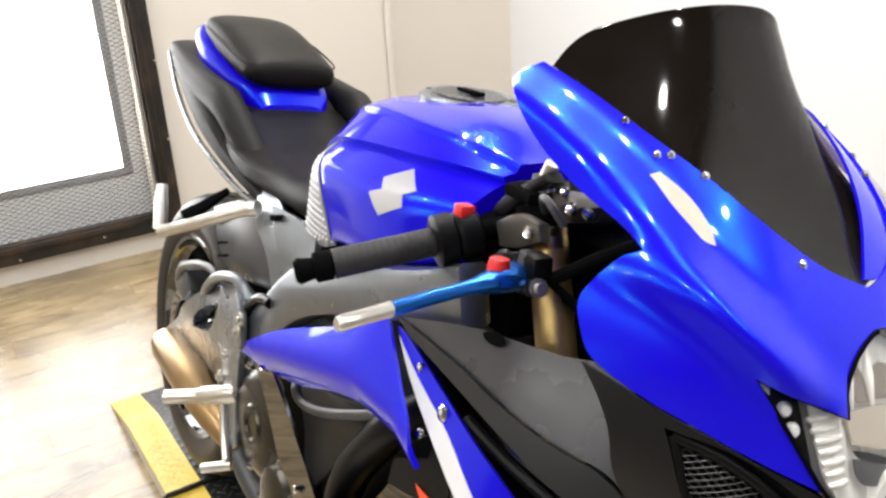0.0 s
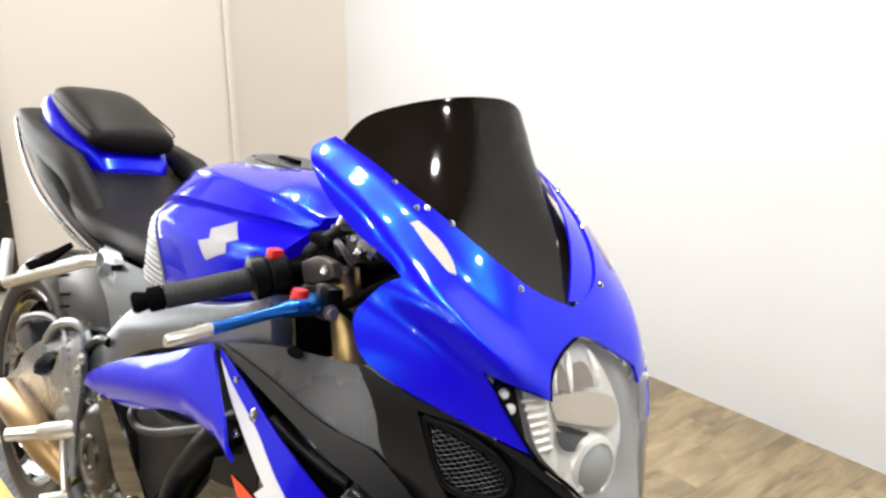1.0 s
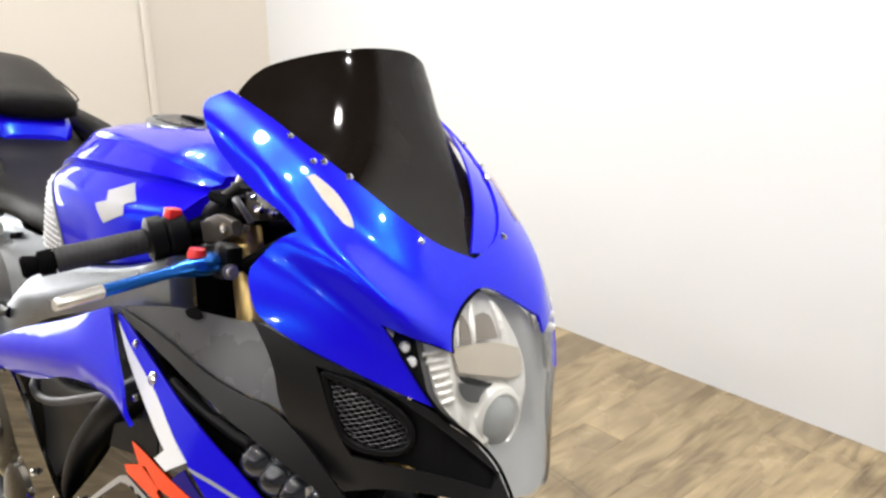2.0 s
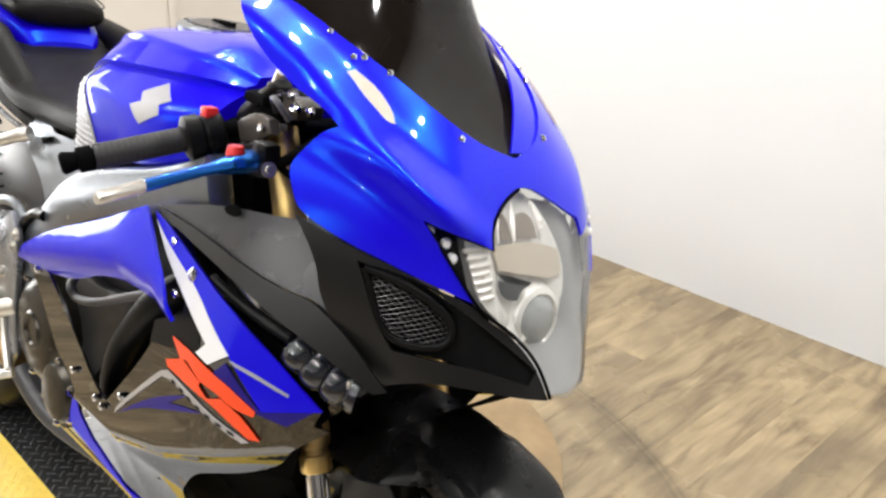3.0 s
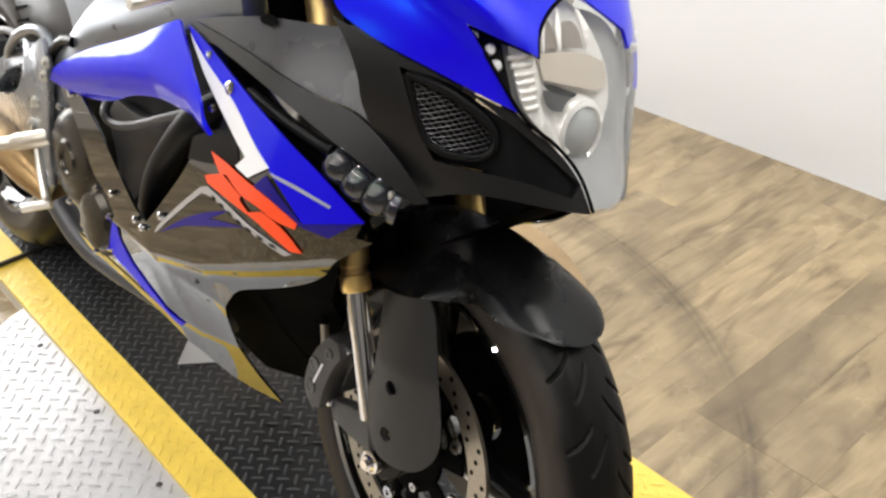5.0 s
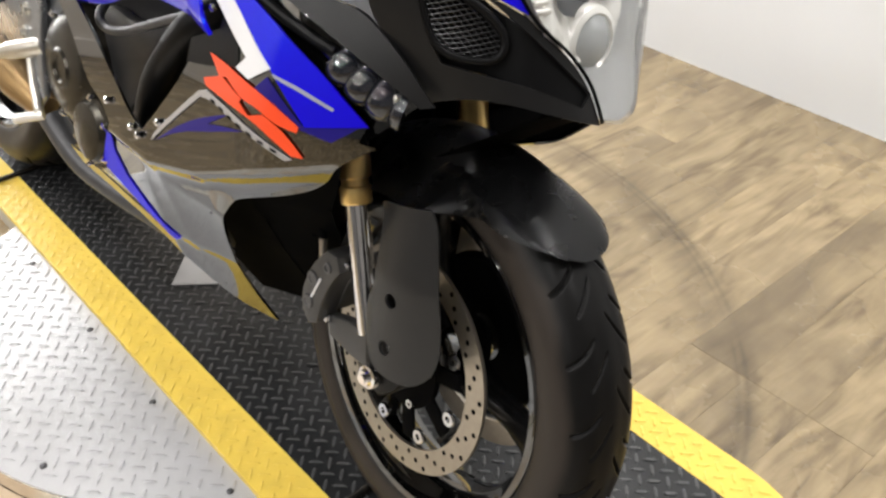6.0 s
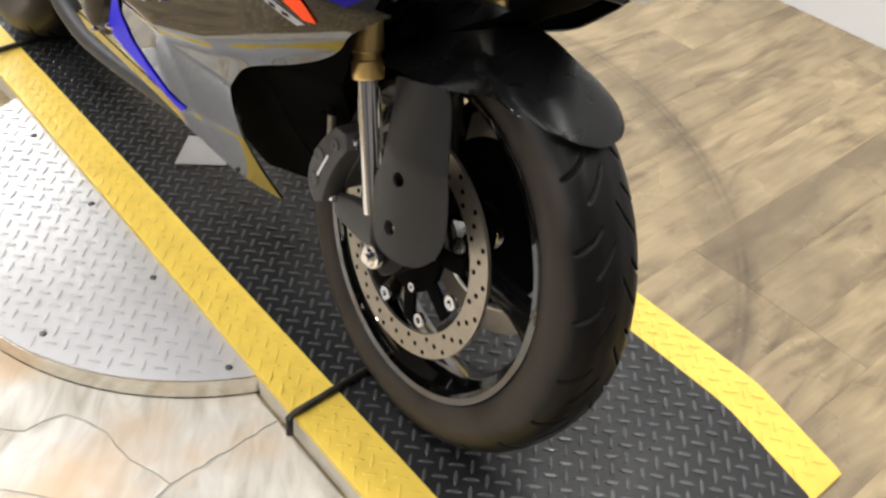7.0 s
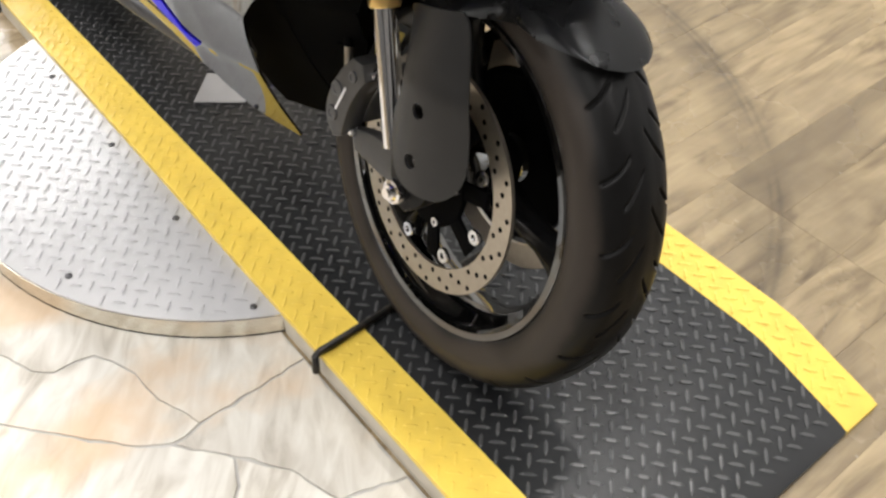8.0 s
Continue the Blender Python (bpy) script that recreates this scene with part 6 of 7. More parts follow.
part("head_stock", block((0.12, 0.15, 0.18), pose(-0.20, 0, 0.80), 0.02), MATTE, bike, "black headstock area")

# rearsets
part("pillion_hanger", tube(catmull([(-0.875, -0.165, 0.748), (-0.896, -0.18, 0.739), (-0.971, -0.225, 0.701), (-1.055, -0.262, 0.661)], 5), [0.0125] * 5 + [0.0105] * 11, 12), BAREALLOY, bike, "bare alloy pillion peg hanger")
part("hanger_strut", tube([(-1.012, -0.165, 0.742), (-1.005, -0.205, 0.719), (-1.004, -0.240, 0.699)], [0.006, 0.010, 0.013], 10), MATTE, bike)
part("pillion_peg", tube([(-1.062, -0.262, 0.664), (-1.078, -0.257, 0.705), (-1.088, -0.253, 0.735)], [0.012, 0.012, 0.009], 12), BAREALLOY, bike, "folded alloy pillion peg")
part("rearset_plate", slab([(-0.86, 0.60), (-0.80, 0.64), (-0.77, 0.60), (-0.78, 0.50), (-0.77, 0.40), (-0.80, 0.37), (-0.83, 0.42), (-0.84, 0.50)], "y", -0.222, -0.208, 0.004), SILVER, bike, "silver rearset plate")
part("foot_peg", tube([(-0.785, -0.210, 0.480), (-0.793, -0.215, 0.476), (-0.845, -0.246, 0.454), (-0.852, -0.250, 0.451), (-0.895, -0.290, 0.434)], [0.016, 0.016, 0.0145, 0.0115, 0.0115], 14), BAREALLOY, bike, "bare alloy foot peg")
part("heel_guard", slab([(-0.907, 0.612), (-0.873, 0.605), (-0.827, 0.572), (-0.800, 0.570), (-0.812, 0.545), (-0.850, 0.508), (-0.884, 0.494), (-0.912, 0.541)], "y", -0.207, -0.203, 0.001), SILVER, bike, "silver heel guard")
part("brake_pedal", tube(catmull([(-0.82, -0.222, 0.475), (-0.80, -0.225, 0.42), (-0.775, -0.228, 0.38), (-0.765, -0.232, 0.372)], 5), 0.008, 10), BAREALLOY, bike, "bare alloy brake pedal")
part("pedal_tip", tube([(-0.762, -0.225, 0.372), (-0.79, -0.262, 0.358)], 0.008, 10), BAREALLOY, bike)

# bars and controls, right hand; plain mirror on the left
for s in (-1, 1):
    a, b = Vector((-0.285, s * 0.135, 0.888)), Vector((-0.338, s * 0.322, 0.836))
    d = (b - a).normalized()
    bar = part("handlebar", tube([a - d * 0.02, b], 0.011, 14), MATTE, bike, "black clip-on handlebar")
    g0, g1 = a + d * 0.075, b - d * 0.022
    rings, rad = [], []
    for i in range(60):
        rings.append(g0.lerp(g1, i / 59))
        rad.append(0.0148 + (0.0004 if (i // 2) % 2 else 0))
    part("grip", tube(rings, rad, 20), GRIP, bar, "ribbed black rubber grip")
    part("bar_end", tube([b - d * 0.02, b - d * 0.004, b - d * 0.002, b + d * 0.012, b + d * 0.016], [0.0150, 0.0150, 0.0105, 0.0135, 0.010], 18), BAREALLOY if s > 0 else MATTE, bar)
    sw = tube([a + d * 0.028, a + d * 0.032, a + d * 0.05, a + d * 0.054, a + d * 0.057, a + d * 0.074, a + d * 0.077], [0.021, 0.026, 0.026, 0.023, 0.027, 0.027, 0.021], 24)
    switch = part("switchgear", sw, PLASTIC, bar, "black switch housing")
    part("kill_switch", block((0.016, 0.018, 0.014), Matrix.Translation(a + d * 0.050 + Vector((0.004, 0, 0.028))), 0.003), REDPLASTIC, switch, "red kill switch")
    mount = part("lever_clamp", slab([(-0.276, 0.897), (-0.243, 0.916), (-0.208, 0.913), (-0.200, 0.897), (-0.231, 0.880), (-0.264, 0.873)], "y", *sorted((s * 0.140, s * 0.157)), bevel=0.006), CLAMPALLOY, bar, "worn bronze-grey lever clamp")
    part("clamp_screw", lathe([(0, 0.005), (0.0028, 0.0052), (0.003, 0.002), (0.006, 0.004), (0.0065, 0)], (-0.217, s * 0.157, 0.902), (0.1, s, 0.2), 12), CHROME, mount, "bright socket screw")
    perch = part("lever_perch", slab([(-0.238, 0.876), (-0.193, 0.893), (-0.178, 0.889), (-0.176, 0.871), (-0.205, 0.847), (-0.233, 0.855)], "y", *sorted((s * 0.154, s * 0.178)), bevel=0.006), PLASTIC, bar, "black lever perch")
    part("lever_pivot", lathe([(0, 0.016), (0.010, 0.015), (0.012, 0.0), (0.012, -0.02)], (-0.198, s * 0.168, 0.874), (0, 0, 1), 16), ENGINE, perch)
    l0, l1, l2, l3 = Vector((-0.205, s * 0.165, 0.866)), Vector((-0.190, s * 0.215, 0.866)), Vector((-0.205, s * 0.275, 0.848)), Vector((-0.222, s * 0.345, 0.826))
    lever = part("brake_lever", loft([[p + Vector((w * math.cos(q), 0, h * math.sin(q))) for q in [2 * math.pi * i / 10 for i in range(10)]] for p, w, h in ((l0, 0.013, 0.010), (l0.lerp(l1, 0.5), 0.017, 0.010), (l1, 0.013, 0.008), (l1.lerp(l2, 0.4), 0.008, 0.0065), (l2, 0.0085, 0.007), (l2.lerp(l3, 0.42), 0.0085, 0.007))]), BLUEALLOY, bar, "blue anodised folding lever")
    part("lever_tip", loft([[p + Vector((w * math.cos(q), 0, h * math.sin(q))) for q in [2 * math.pi * i / 10 for i in range(10)]] for p, w, h in ((l2.lerp(l3, 0.40), 0.0088, 0.0075), (l2.lerp(l3, 0.75), 0.0082, 0.0072), (l3, 0.0085, 0.0078), (l3 + (l3 - l2) * 0.05, 0.006, 0.006))]), BAREALLOY, lever, "bare alloy lever tip")
    part("lever_knuckle", loft([[p + Vector((w * math.cos(q), 0, h * math.sin(q))) for q in [2 * math.pi * i / 12 for i in range(12)]] for p, w, h in ((l0 + Vector((0.002, s * 0.004, 0.002)), 0.012, 0.012), (l0.lerp(l1, 0.4), 0.021, 0.013), (l0.lerp(l1, 0.8), 0.019, 0.012), (l1.lerp(l2, 0.2), 0.010, 0.008))]), BLUEALLOY, lever, "blue anodised lever knuckle")
    part("adjuster", lathe([(0, 0.012), (0.009, 0.011), (0.011, 0.004), (0.011, -0.002)], l0.lerp(l1, 0.75) + Vector((-0.004, 0, 0.008)), (0, 0, 1), 14), REDPLASTIC, lever, "red lever adjuster")
    clip = part("clip_on_clamp", tube([(fork_x(0.893), s * 0.105, 0.893), (fork_x(0.916), s * 0.105, 0.916)], 0.031, 20), MATTE, bike, "black clip-on clamp")
    part("clamp_bolt", lathe([(0, 0.006), (0.005, 0.006), (0.006, 0)], (fork_x(0.90) + 0.03, s * 0.125, 0.90), (1, 0, 0), 10), CHROME, clip)
    part("cable", tube(catmull([(-0.23, s * 0.155, 0.855), (-0.19, s * 0.155, 0.862), (-0.13, s * 0.14, 0.905), (-0.09, s * 0.12, 0.93), (-0.08, s * 0.06, 0.93)], 6), 0.0065, 10), MATTE, bike, "black brake hose at the bars")
for s in (-1, 1):
    ax = fork_x(0.905)
    nest = part("yoke_arm", slab([(-0.322, 0.893), (-0.314, 0.907), (-0.284, 0.931), (-0.243, 0.954), (-0.233, 0.946), (-0.259, 0.928), (-0.279, 0.910), (-0.301, 0.892)], "y", *sorted((s * 0.106, s * 0.130)), bevel=0.005), PLASTIC, bike, "black angular arm beside the top yoke")
    part("yoke_clamp", slab([(-0.278, 0.918), (-0.268, 0.930), (-0.218, 0.938), (-0.205, 0.928), (-0.208, 0.912), (-0.266, 0.901)], "y", *sorted((s * 0.078, s * 0.118)), bevel=0.005), CLAMPALLOY, nest, "grey fork clamp with socket screws")
    part("arm_bolt", tube([(-0.252, s * 0.118, 0.948), (-0.246, s * 0.118, 0.962)], 0.0075, 12), BAREALLOY, nest, "bare alloy bolt")
    part("gold_collar", tube([(-0.280, s * 0.112, 0.908), (-0.276, s * 0.112, 0.922)], 0.0095, 14), GOLD, nest, "gold collar")
    for bx, by, bz, br in ((-0.244, 0.118, 0.936, 0.0055), (-0.221, 0.118, 0.938, 0.0055), (-0.207, 0.119, 0.926, 0.0065), (-0.190, 0.112, 0.925, 0.0055), (-0.262, 0.119, 0.915, 0.0045)):
        part("clamp_screw", lathe([(0, 0.006), (br * 0.5, 0.0062), (br * 0.55, 0.003), (br, 0.005), (br, 0)], (bx, s * by, bz), (0.35, s * 0.75, 0.55), 12), CHROME, nest, "bright socket screw")
    part("reservoir_bracket", tube(catmull([(-0.232, s * 0.13, 0.918), (-0.22, s * 0.145, 0.935), (-0.20, s * 0.15, 0.932), (-0.19, s * 0.14, 0.915)], 5), 0.004, 8), ENGINE, nest, "grey alloy bracket")
    cyl = part("master_cylinder", tube([(-0.246, s * 0.162, 0.868), (-0.225, s * 0.165, 0.864), (-0.200, s * 0.170, 0.860), (-0.180, s * 0.172, 0.860)], [0.010, 0.012, 0.012, 0.009], 18), GREYPLASTIC, bike, "dark grey master cylinder")
    part("banjo_bolt", lathe([(0, 0.008), (0.005, 0.008), (0.006, 0.004), (0.009, 0.004), (0.009, 0)], (-0.176, s * 0.172, 0.862), (1, s * 0.2, 0.2), 14), BAREALLOY, cyl, "pale banjo bolt")
    for off, top in ((0.0, 0.885), (0.014, 0.872)):
        part("control_cable", tube(catmull([(-0.30, s * (0.16 - off), top - 0.02), (-0.24, s * (0.125 - off), top - 0.03), (-0.17, s * (0.12 - off), top - 0.045), (-0.11, s * (0.14 - off), top - 0.025), (-0.07, s * 0.13, top)], 6), 0.0045, 8), MATTE, bike, "black control cable")
part("triple_clamp", slab([(-0.31, -0.10), (-0.295, -0.135), (-0.25, -0.138), (-0.225, -0.10), (-0.235, 0), (-0.225, 0.10), (-0.25, 0.138), (-0.295, 0.135), (-0.31, 0.10), (-0.30, 0)], "z", 0.918, 0.932, 0.004), MATTE, bike, "black top yoke")
part("instrument_pod", block((0.06, 0.20, 0.10), Matrix.Translation((-0.11, 0, 0.96)) @ Euler((0, radians(-40), 0)).to_matrix().to_4x4(), 0.02), MATTE, bike, "black instrument pod behind the screen")
part("side_stand", tube([(-0.70, 0.12, 0.27), (-0.66, 0.24, 0.12), (-0.65, 0.30, 0.075)], 0.012, 12), MATTE, bike, "black side stand, extended")


# ---- floor pieces ----
def wood(name):
    m = mat(name, (0.42, 0.30, 0.18), 0.26, spec=0.8, bump=0.1, bump_scale=120, rough_var=0.1, noise_scale=8)
    nt = m.node_tree
    b = nt.nodes["Principled BSDF"]
    tc = [n for n in nt.nodes if n.type == "TEX_COORD"][0]
    info = nt.nodes.new("ShaderNodeObjectInfo")
    add = nt.nodes.new("ShaderNodeVectorMath")
    add.operation = "MULTIPLY_ADD"
    comb = nt.nodes.new("ShaderNodeCombineXYZ")
    for k in ("X", "Y", "Z"):
        nt.links.new(info.outputs["Random"], comb.inputs[k])
    nt.links.new(comb.outputs["Vector"], add.inputs[0])
    add.inputs[1].default_value = (37, 53, 11)
    nt.links.new(tc.outputs["Object"], add.inputs[2])
    mp = nt.nodes.new("ShaderNodeMapping")
    mp.inputs["Scale"].default_value = (9.5, 2.5, 9.5)
    nt.links.new(add.outputs["Vector"], mp.inputs["Vector"])
    n1 = nt.nodes.new("ShaderNodeTexNoise")
    n1.inputs["Scale"].default_value, n1.inputs["Detail"].default_value, n1.inputs["Distortion"].default_value = 1.6, 13, 1.3
    nt.links.new(mp.outputs["Vector"], n1.inputs["Vector"])
    mp2 = nt.nodes.new("ShaderNodeMapping")
    mp2.inputs["Scale"].default_value = (75, 4.5, 75)
    nt.links.new(add.outputs["Vector"], mp2.inputs["Vector"])
    grain = nt.nodes.new("ShaderNodeTexNoise")
    grain.inputs["Scale"].default_value, grain.inputs["Detail"].default_value = 1.0, 6
    nt.links.new(mp2.outputs["Vector"], grain.inputs["Vector"])
    blend = nt.nodes.new("ShaderNodeMath")
    blend.operation = "MULTIPLY_ADD"
    blend.inputs[1].default_value = 0.30
    nt.links.new(grain.outputs["Fac"], blend.inputs[0])
    keep = nt.nodes.new("ShaderNodeMath")
    keep.operation = "MULTIPLY_ADD"
    keep.inputs[1].default_value, keep.inputs[2].default_value = 0.85, -0.075
    nt.links.new(n1.outputs["Fac"], keep.inputs[0])
    nt.links.new(keep.outputs["Value"], blend.inputs[2])
    r1 = nt.nodes.new("ShaderNodeValToRGB")
    e = r1.color_ramp.elements
    e[0].position, e[0].color = 0.27, (0.100, 0.069, 0.037, 1)
    e[1].position, e[1].color = 0.72, (0.395, 0.305, 0.175, 1)
    mid = e.new(0.47)
    mid.color = (0.258, 0.194, 0.108, 1)
    nt.links.new(blend.outputs["Value"], r1.inputs["Fac"])
    n2 = nt.nodes.new("ShaderNodeTexNoise")
    n2.inputs["Scale"].default_value, n2.inputs["Detail"].default_value = 3.0, 5
    nt.links.new(add.outputs["Vector"], n2.inputs["Vector"])
    r2 = nt.nodes.new("ShaderNodeMapRange")
    r2.inputs["From Min"].default_value, r2.inputs["From Max"].default_value, r2.inputs["To Max"].default_value = 0.47, 0.66, 0.75
    nt.links.new(n2.outputs["Fac"], r2.inputs["Value"])
    mx = nt.nodes.new("ShaderNodeMix")
    mx.data_type = "RGBA"
    nt.links.new(r2.outputs["Result"], mx.inputs["Factor"])
    nt.links.new(r1.outputs["Color"], mx.inputs["A"])
    mx.inputs["B"].default_value = (0.150, 0.112, 0.066, 1)
    hs = nt.nodes.new("ShaderNodeHueSaturation")
    hs.inputs["Hue"].default_value, hs.inputs["Saturation"].default_value = 0.50, 1.0
    vr = nt.nodes.new("ShaderNodeMapRange")
    vr.inputs["To Min"].default_value, vr.inputs["To Max"].default_value = 0.84, 1.06
    nt.links.new(info.outputs["Random"], vr.inputs["Value"])
    nt.links.new(vr.outputs["Result"], hs.inputs["Value"])
    nt.links.new(mx.outputs["Result"], hs.inputs["Color"])
    nt.links.new(hs.outputs["Color"], b.inputs["Base Color"])
    # worn ring that the ramp's end has rubbed into the boards
    geo = nt.nodes.new("ShaderNodeNewGeometry")
    off = nt.nodes.new("ShaderNodeVectorMath")
    off.operation = "SUBTRACT"
    off.inputs[1].default_value = (-0.676, 0.08, FLOOR)
    nt.links.new(geo.outputs["Position"], off.inputs[0])
    dist = nt.nodes.new("ShaderNodeVectorMath")
    dist.operation = "LENGTH"
    nt.links.new(off.outputs["Vector"], dist.inputs[0])
    ringramp = nt.nodes.new("ShaderNodeValToRGB")
    ringramp.color_ramp.elements[0].position, ringramp.color_ramp.elements[0].color = 0.88, (0, 0, 0, 1)
    ringramp.color_ramp.elements[1].position, ringramp.color_ramp.elements[1].color = 1.0, (0, 0, 0, 1)
    for pos, val in ((0.905, 0.42), (0.935, 0.60), (0.950, 0.62), (0.957, 1.0), (0.964, 0.55), (0.973, 1.0), (0.980, 0.45), (0.988, 0.25)):
        el = ringramp.color_ramp.elements.new(pos)
        el.color = (val, val, val, 1)
    scale_d = nt.nodes.new("ShaderNodeMath")
    scale_d.operation = "MULTIPLY"
    scale_d.inputs[1].default_value = 0.96
    nt.links.new(dist.outputs["Value"], scale_d.inputs[0])
    nt.links.new(scale_d.outputs["Value"], ringramp.inputs["Fac"])
    n5 = nt.nodes.new("ShaderNodeTexNoise")
    n5.inputs["Scale"].default_value, n5.inputs["Detail"].default_value = 7, 5
    nt.links.new(geo.outputs["Position"], n5.inputs["Vector"])
    r5 = nt.nodes.new("ShaderNodeMapRange")
    r5.inputs["From Min"].default_value, r5.inputs["From Max"].default_value, r5.inputs["To Max"].default_value = 0.25, 0.6, 0.95
    nt.links.new(n5.outputs["Fac"], r5.inputs["Value"])
    mul = nt.nodes.new("ShaderNodeMath")
    mul.operation = "MULTIPLY"
    nt.links.new(ringramp.outputs["Color"], mul.inputs[0])
    nt.links.new(r5.outputs["Result"], mul.inputs[1])
    mx2 = nt.nodes.new("ShaderNodeMix")
    mx2.data_type = "RGBA"
    nt.links.new(mul.outputs["Value"], mx2.inputs["Factor"])
    nt.links.new(hs.outputs["Color"], mx2.inputs["A"])
    mx2.inputs["B"].default_value = (0.070, 0.050, 0.027, 1)
    nt.links.new(mx2.outputs["Result"], b.inputs["Base Color"])
    return m


PLANK = wood("plank_wood")
rng = random.Random(4)
plank_cache = {}


def plank_mesh(w, length):
    key_ = (round(w, 3), round(length, 2))
    if key_ not in plank_cache:
        bm = block((w, length, 0.006), None, 0.0003, segments=1)
        me = bpy.data.meshes.new("plank")
        bm.to_mesh(me)
        bm.free()
        me.materials.append(PLANK)
        plank_cache[key_] = me
    return plank_cache[key_]


PWID = 0.125
x = BACK_X
col = 0
while x < FRONT_X - 0.01:
    y = NEAR_Y
    first = True
    while y < WALL_Y - 0.01:
        length = rng.choice((0.4, 0.7, 1.0, 1.2)) if first else 1.22
        length = min(length, WALL_Y - y)
        cx_, cy_ = x + PWID / 2, y + length / 2
        first = False
        if length > 0.05:
            ob = new("plank", plank_mesh(PWID - 0.0002, length - 0.0003))
            ob.parent = floor
            ob.location = (cx_, cy_, FLOOR - 0.003)
        y += length
    x += PWID
    col += 1

# stone-look flags beside the mat
def stone(name):
    """Pale slate with streaks that run another way on each stone."""
    m = mat(name, (0.5, 0.46, 0.4), 0.46, bump=0.45, bump_scale=38, rough_var=0.12, noise_scale=9)
    nt = m.node_tree
    b = nt.nodes["Principled BSDF"]
    tc = [n for n in nt.nodes if n.type == "TEX_COORD"][0]
    info = nt.nodes.new("ShaderNodeObjectInfo")
    rot = nt.nodes.new("ShaderNodeVectorRotate")
    rot.rotation_type = "Z_AXIS"
    turn = nt.nodes.new("ShaderNodeMapRange")
    turn.inputs["To Min"].default_value, turn.inputs["To Max"].default_value = 0.5, 1.1
    nt.links.new(info.outputs["Random"], turn.inputs["Value"])
    nt.links.new(tc.outputs["Object"], rot.inputs["Vector"])
    nt.links.new(turn.outputs["Result"], rot.inputs["Angle"])
    mp = nt.nodes.new("ShaderNodeMapping")
    mp.inputs["Scale"].default_value = (6.5, 21, 6.5)
    nt.links.new(rot.outputs["Vector"], mp.inputs["Vector"])
    streak = nt.nodes.new("ShaderNodeTexNoise")
    streak.inputs["Scale"].default_value, streak.inputs["Detail"].default_value, streak.inputs["Distortion"].default_value = 1.3, 12, 0.9
    nt.links.new(mp.outputs["Vector"], streak.inputs["Vector"])
    ramp_ = nt.nodes.new("ShaderNodeValToRGB")
    el = ramp_.color_ramp.elements
    el[0].position, el[0].color = 0.30, (0.40, 0.365, 0.31, 1)
    el[1].position, el[1].color = 0.66, (0.675, 0.655, 0.605, 1)
    mid_ = el.new(0.47)
    mid_.color = (0.56, 0.53, 0.475, 1)
    nt.links.new(streak.outputs["Fac"], ramp_.inputs["Fac"])
    blot = nt.nodes.new("ShaderNodeTexNoise")
    blot.inputs["Scale"].default_value, blot.inputs["Detail"].default_value = 5.5, 6
    nt.links.new(tc.outputs["Object"], blot.inputs["Vector"])
    amount = nt.nodes.new("ShaderNodeMapRange")
    amount.inputs["From Min"].default_value, amount.inputs["From Max"].default_value, amount.inputs["To Max"].default_value = 0.49, 0.66, 0.75
    nt.links.new(blot.outputs["Fac"], amount.inputs["Value"])
    mx = nt.nodes.new("ShaderNodeMix")
    mx.data_type = "RGBA"
    nt.links.new(amount.outputs["Result"], mx.inputs["Factor"])
    nt.links.new(ramp_.outputs["Color"], mx.inputs["A"])
    mx.inputs["B"].default_value = (0.60, 0.43, 0.27, 1)
    val = nt.nodes.new("ShaderNodeMapRange")
    val.inputs["To Min"].default_value, val.inputs["To Max"].default_value = 0.93, 1.12
    nt.links.new(info.outputs["Random"], val.inputs["Value"])
    hs = nt.nodes.new("ShaderNodeHueSaturation")
    nt.links.new(val.outputs["Result"], hs.inputs["Value"])
    nt.links.new(mx.outputs["Result"], hs.inputs["Color"])
    nt.links.new(hs.outputs["Color"], b.inputs["Base Color"])
    return m


STONE = stone("pale_flagstone")
flags = thing("stone_floor", "pale irregular flagstone flooring beside the mat", "stone floor", kind="structure")
X0, X1, Y0, Y1 = -1.05, 1.15, -1.45, -0.15
part("joint_bed", slab([(X0, Y0), (X1, Y0), (X1, Y1), (X0, Y1)], "z", FLOOR + 0.0002, FLOOR + 0.0022, 0, rounds=0), mat("grey_joint", (0.46, 0.45, 0.43), 0.8, noise_amt=0.35, noise_scale=22, second=(0.20, 0.18, 0.16), second_scale=16, second_amt=0.45), flags, smooth=False)
# joints that are seen beside the turntable; the rest of the stones run on in the same manner
JOINT_A = [(-0.56, -0.60), (-0.42, -0.51), (-0.363, -0.487), (-0.340, -0.460), (-0.339, -0.430), (-0.331, -0.399), (-0.305, -0.379), (-0.263, -0.364), (-0.228, -0.361), (-0.195, -0.358), (-0.162, -0.343), (-0.126, -0.330)]
JOINT_B = [(-0.42, -0.66), (-0.263, -0.524), (-0.194, -0.466), (-0.140, -0.415), (-0.116, -0.378)]
JOINT_C = [(-0.116, -0.378), (-0.062, -0.333), (-0.044, -0.321)]
THIN = [(-0.126, -0.330), (-0.124, -0.280), (-0.127, -0.219), (-0.130, -0.150)]
LINK = [(-0.126, -0.330), (-0.115, -0.360), (-0.116, -0.378)]
DOWN = [(-0.044, -0.321), (-0.005, -0.339), (0.06, -0.40), (0.11, -0.50)]
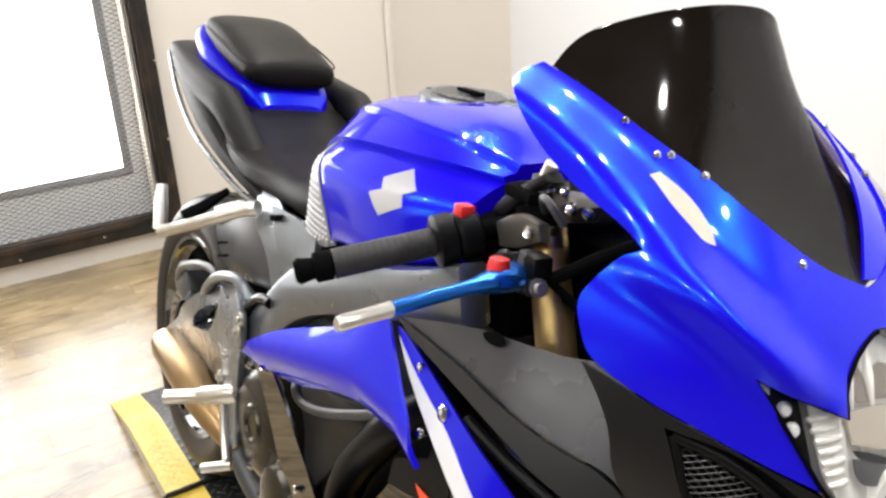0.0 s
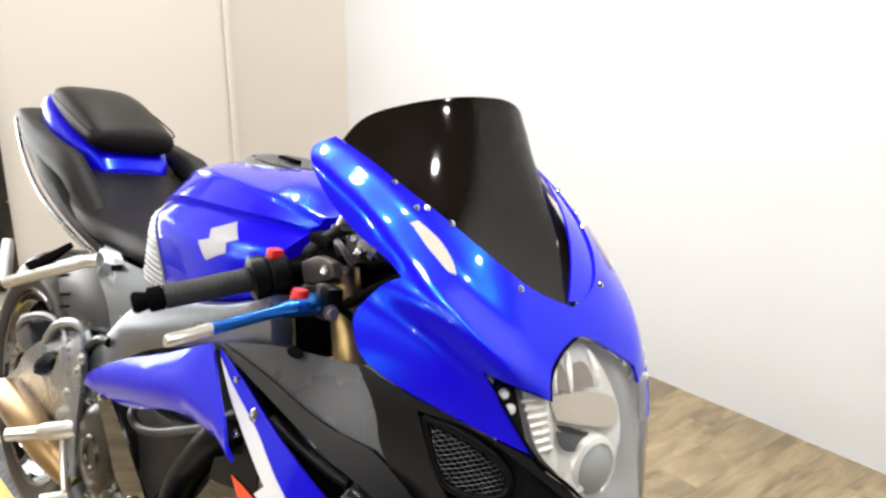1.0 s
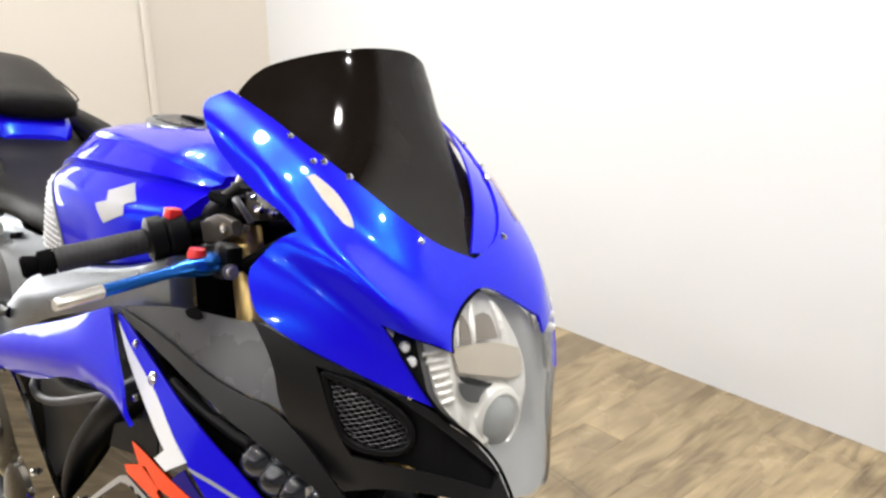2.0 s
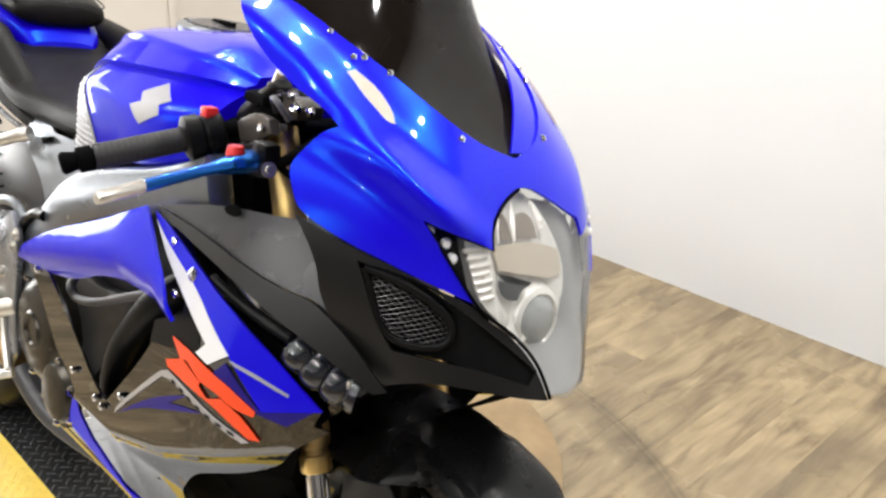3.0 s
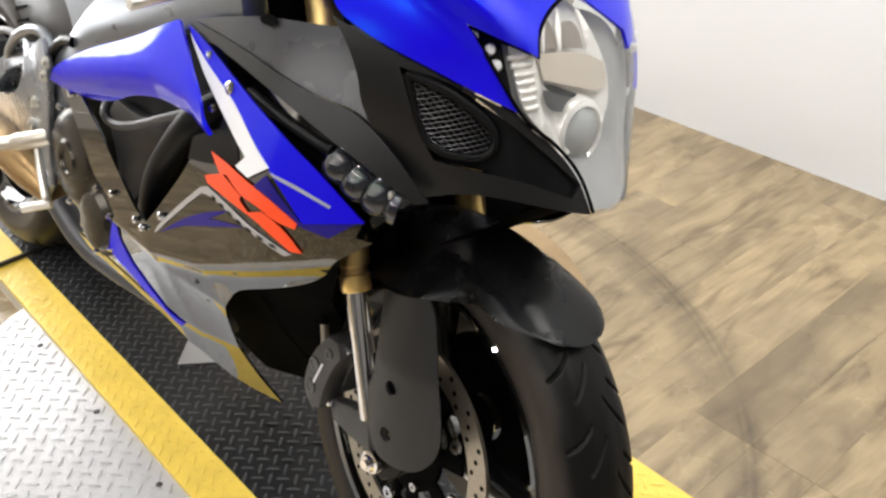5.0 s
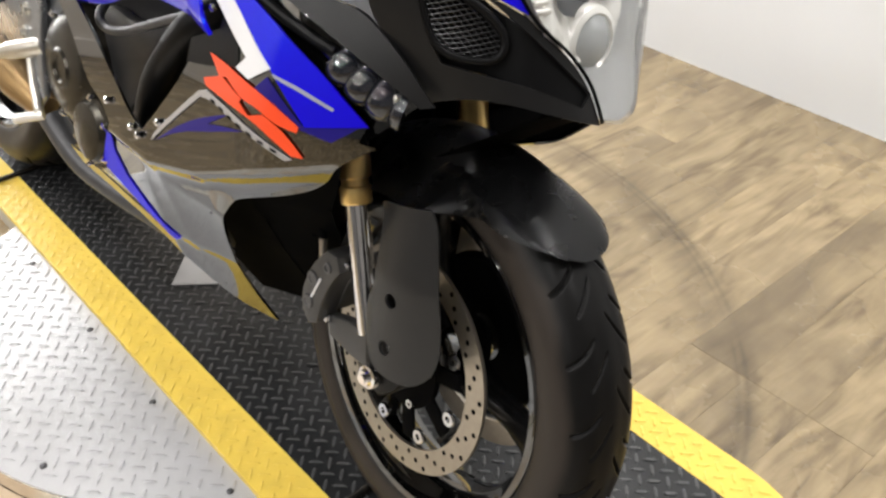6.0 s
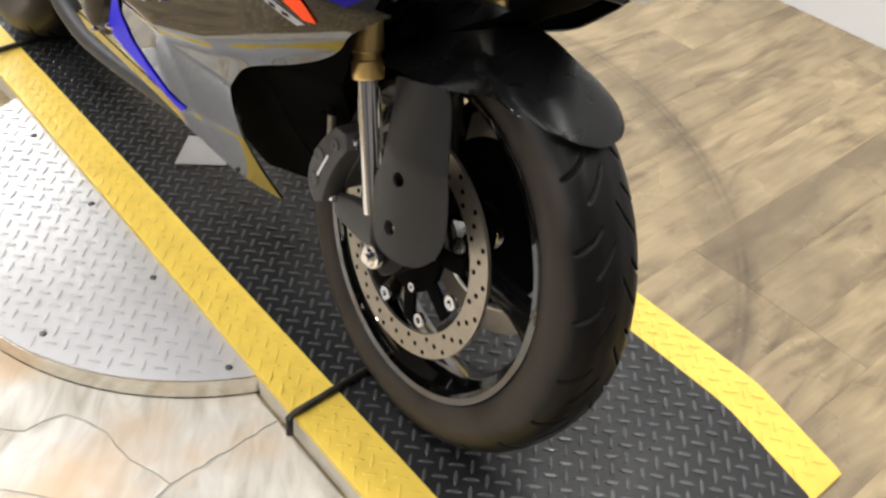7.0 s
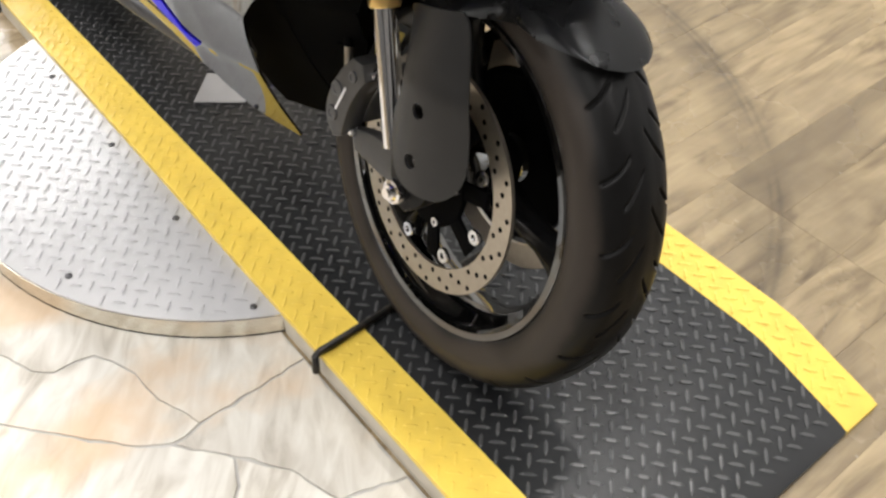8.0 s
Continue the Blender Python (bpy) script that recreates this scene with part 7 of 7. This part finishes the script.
STONES = [
    [(X0, Y1), (X0, -0.62)] + JOINT_A + THIN[1:],
    [(-0.56, -0.60), (-0.42, -0.66)] + JOINT_B[1:] + LINK[1::-1] + JOINT_A[-2:0:-1],
    THIN[::-1] + LINK[1:] + JOINT_C[1:] + [(0.02, -0.27), (0.10, -0.245), (0.13, -0.150)],
    [(-0.42, -0.66), (-0.30, -0.80), (-0.05, -0.84), (0.12, -0.72), (0.11, -0.50)] + DOWN[-2::-1] + JOINT_C[-2::-1] + JOINT_B[-2:0:-1],
    [(0.13, -0.150), (0.10, -0.245), (0.02, -0.27)] + DOWN + [(0.30, -0.46), (0.42, -0.30), (0.40, -0.150)],
    [(0.40, -0.150), (0.42, -0.30), (0.30, -0.46), (0.55, -0.62), (X1, -0.55), (X1, Y1)],
    [(0.11, -0.50), (0.12, -0.72), (0.35, -0.95), (0.75, -0.98), (X1, -0.90), (X1, -0.55), (0.55, -0.62), (0.30, -0.46)],
    [(X0, -0.62), (-0.56, -0.60), (-0.42, -0.66), (-0.30, -0.80), (-0.48, -1.05), (-0.90, -1.00), (X0, -1.10)],
    [(-0.30, -0.80), (-0.05, -0.84), (0.12, -0.72), (0.35, -0.95), (0.25, Y0), (-0.40, Y0), (-0.48, -1.05)],
    [(X0, -1.10), (-0.90, -1.00), (-0.48, -1.05), (-0.40, Y0), (X0, Y0)],
    [(0.35, -0.95), (0.75, -0.98), (X1, -0.90), (X1, Y0), (0.25, Y0)],
]
for poly in STONES:
    pts = [Vector(p) for p in poly]
    middle_ = sum(pts, Vector((0, 0))) / len(pts)
    ring = []
    for i in range(len(pts)):
        a, b = pts[i - 1], pts[i]
        n_ = max(1, int((b - a).length / 0.012))
        for t in range(n_):
            p = a.lerp(b, t / n_)
            warp = noise.noise_vector(Vector((p.x * 55, p.y * 55, 3))) * 0.004
            p = p + (middle_ - p).normalized() * (0.0028 + 0.0026 * noise.noise(Vector((p.x * 22, p.y * 22, 9))))
            ring.append((min(X1, max(X0, p.x + warp.x)), min(Y1, max(Y0, p.y + warp.y))))
    part("flagstone", slab(ring, "z", FLOOR + 0.0006, FLOOR + 0.005, 0.001, rounds=0), STONE, flags, smooth=False)
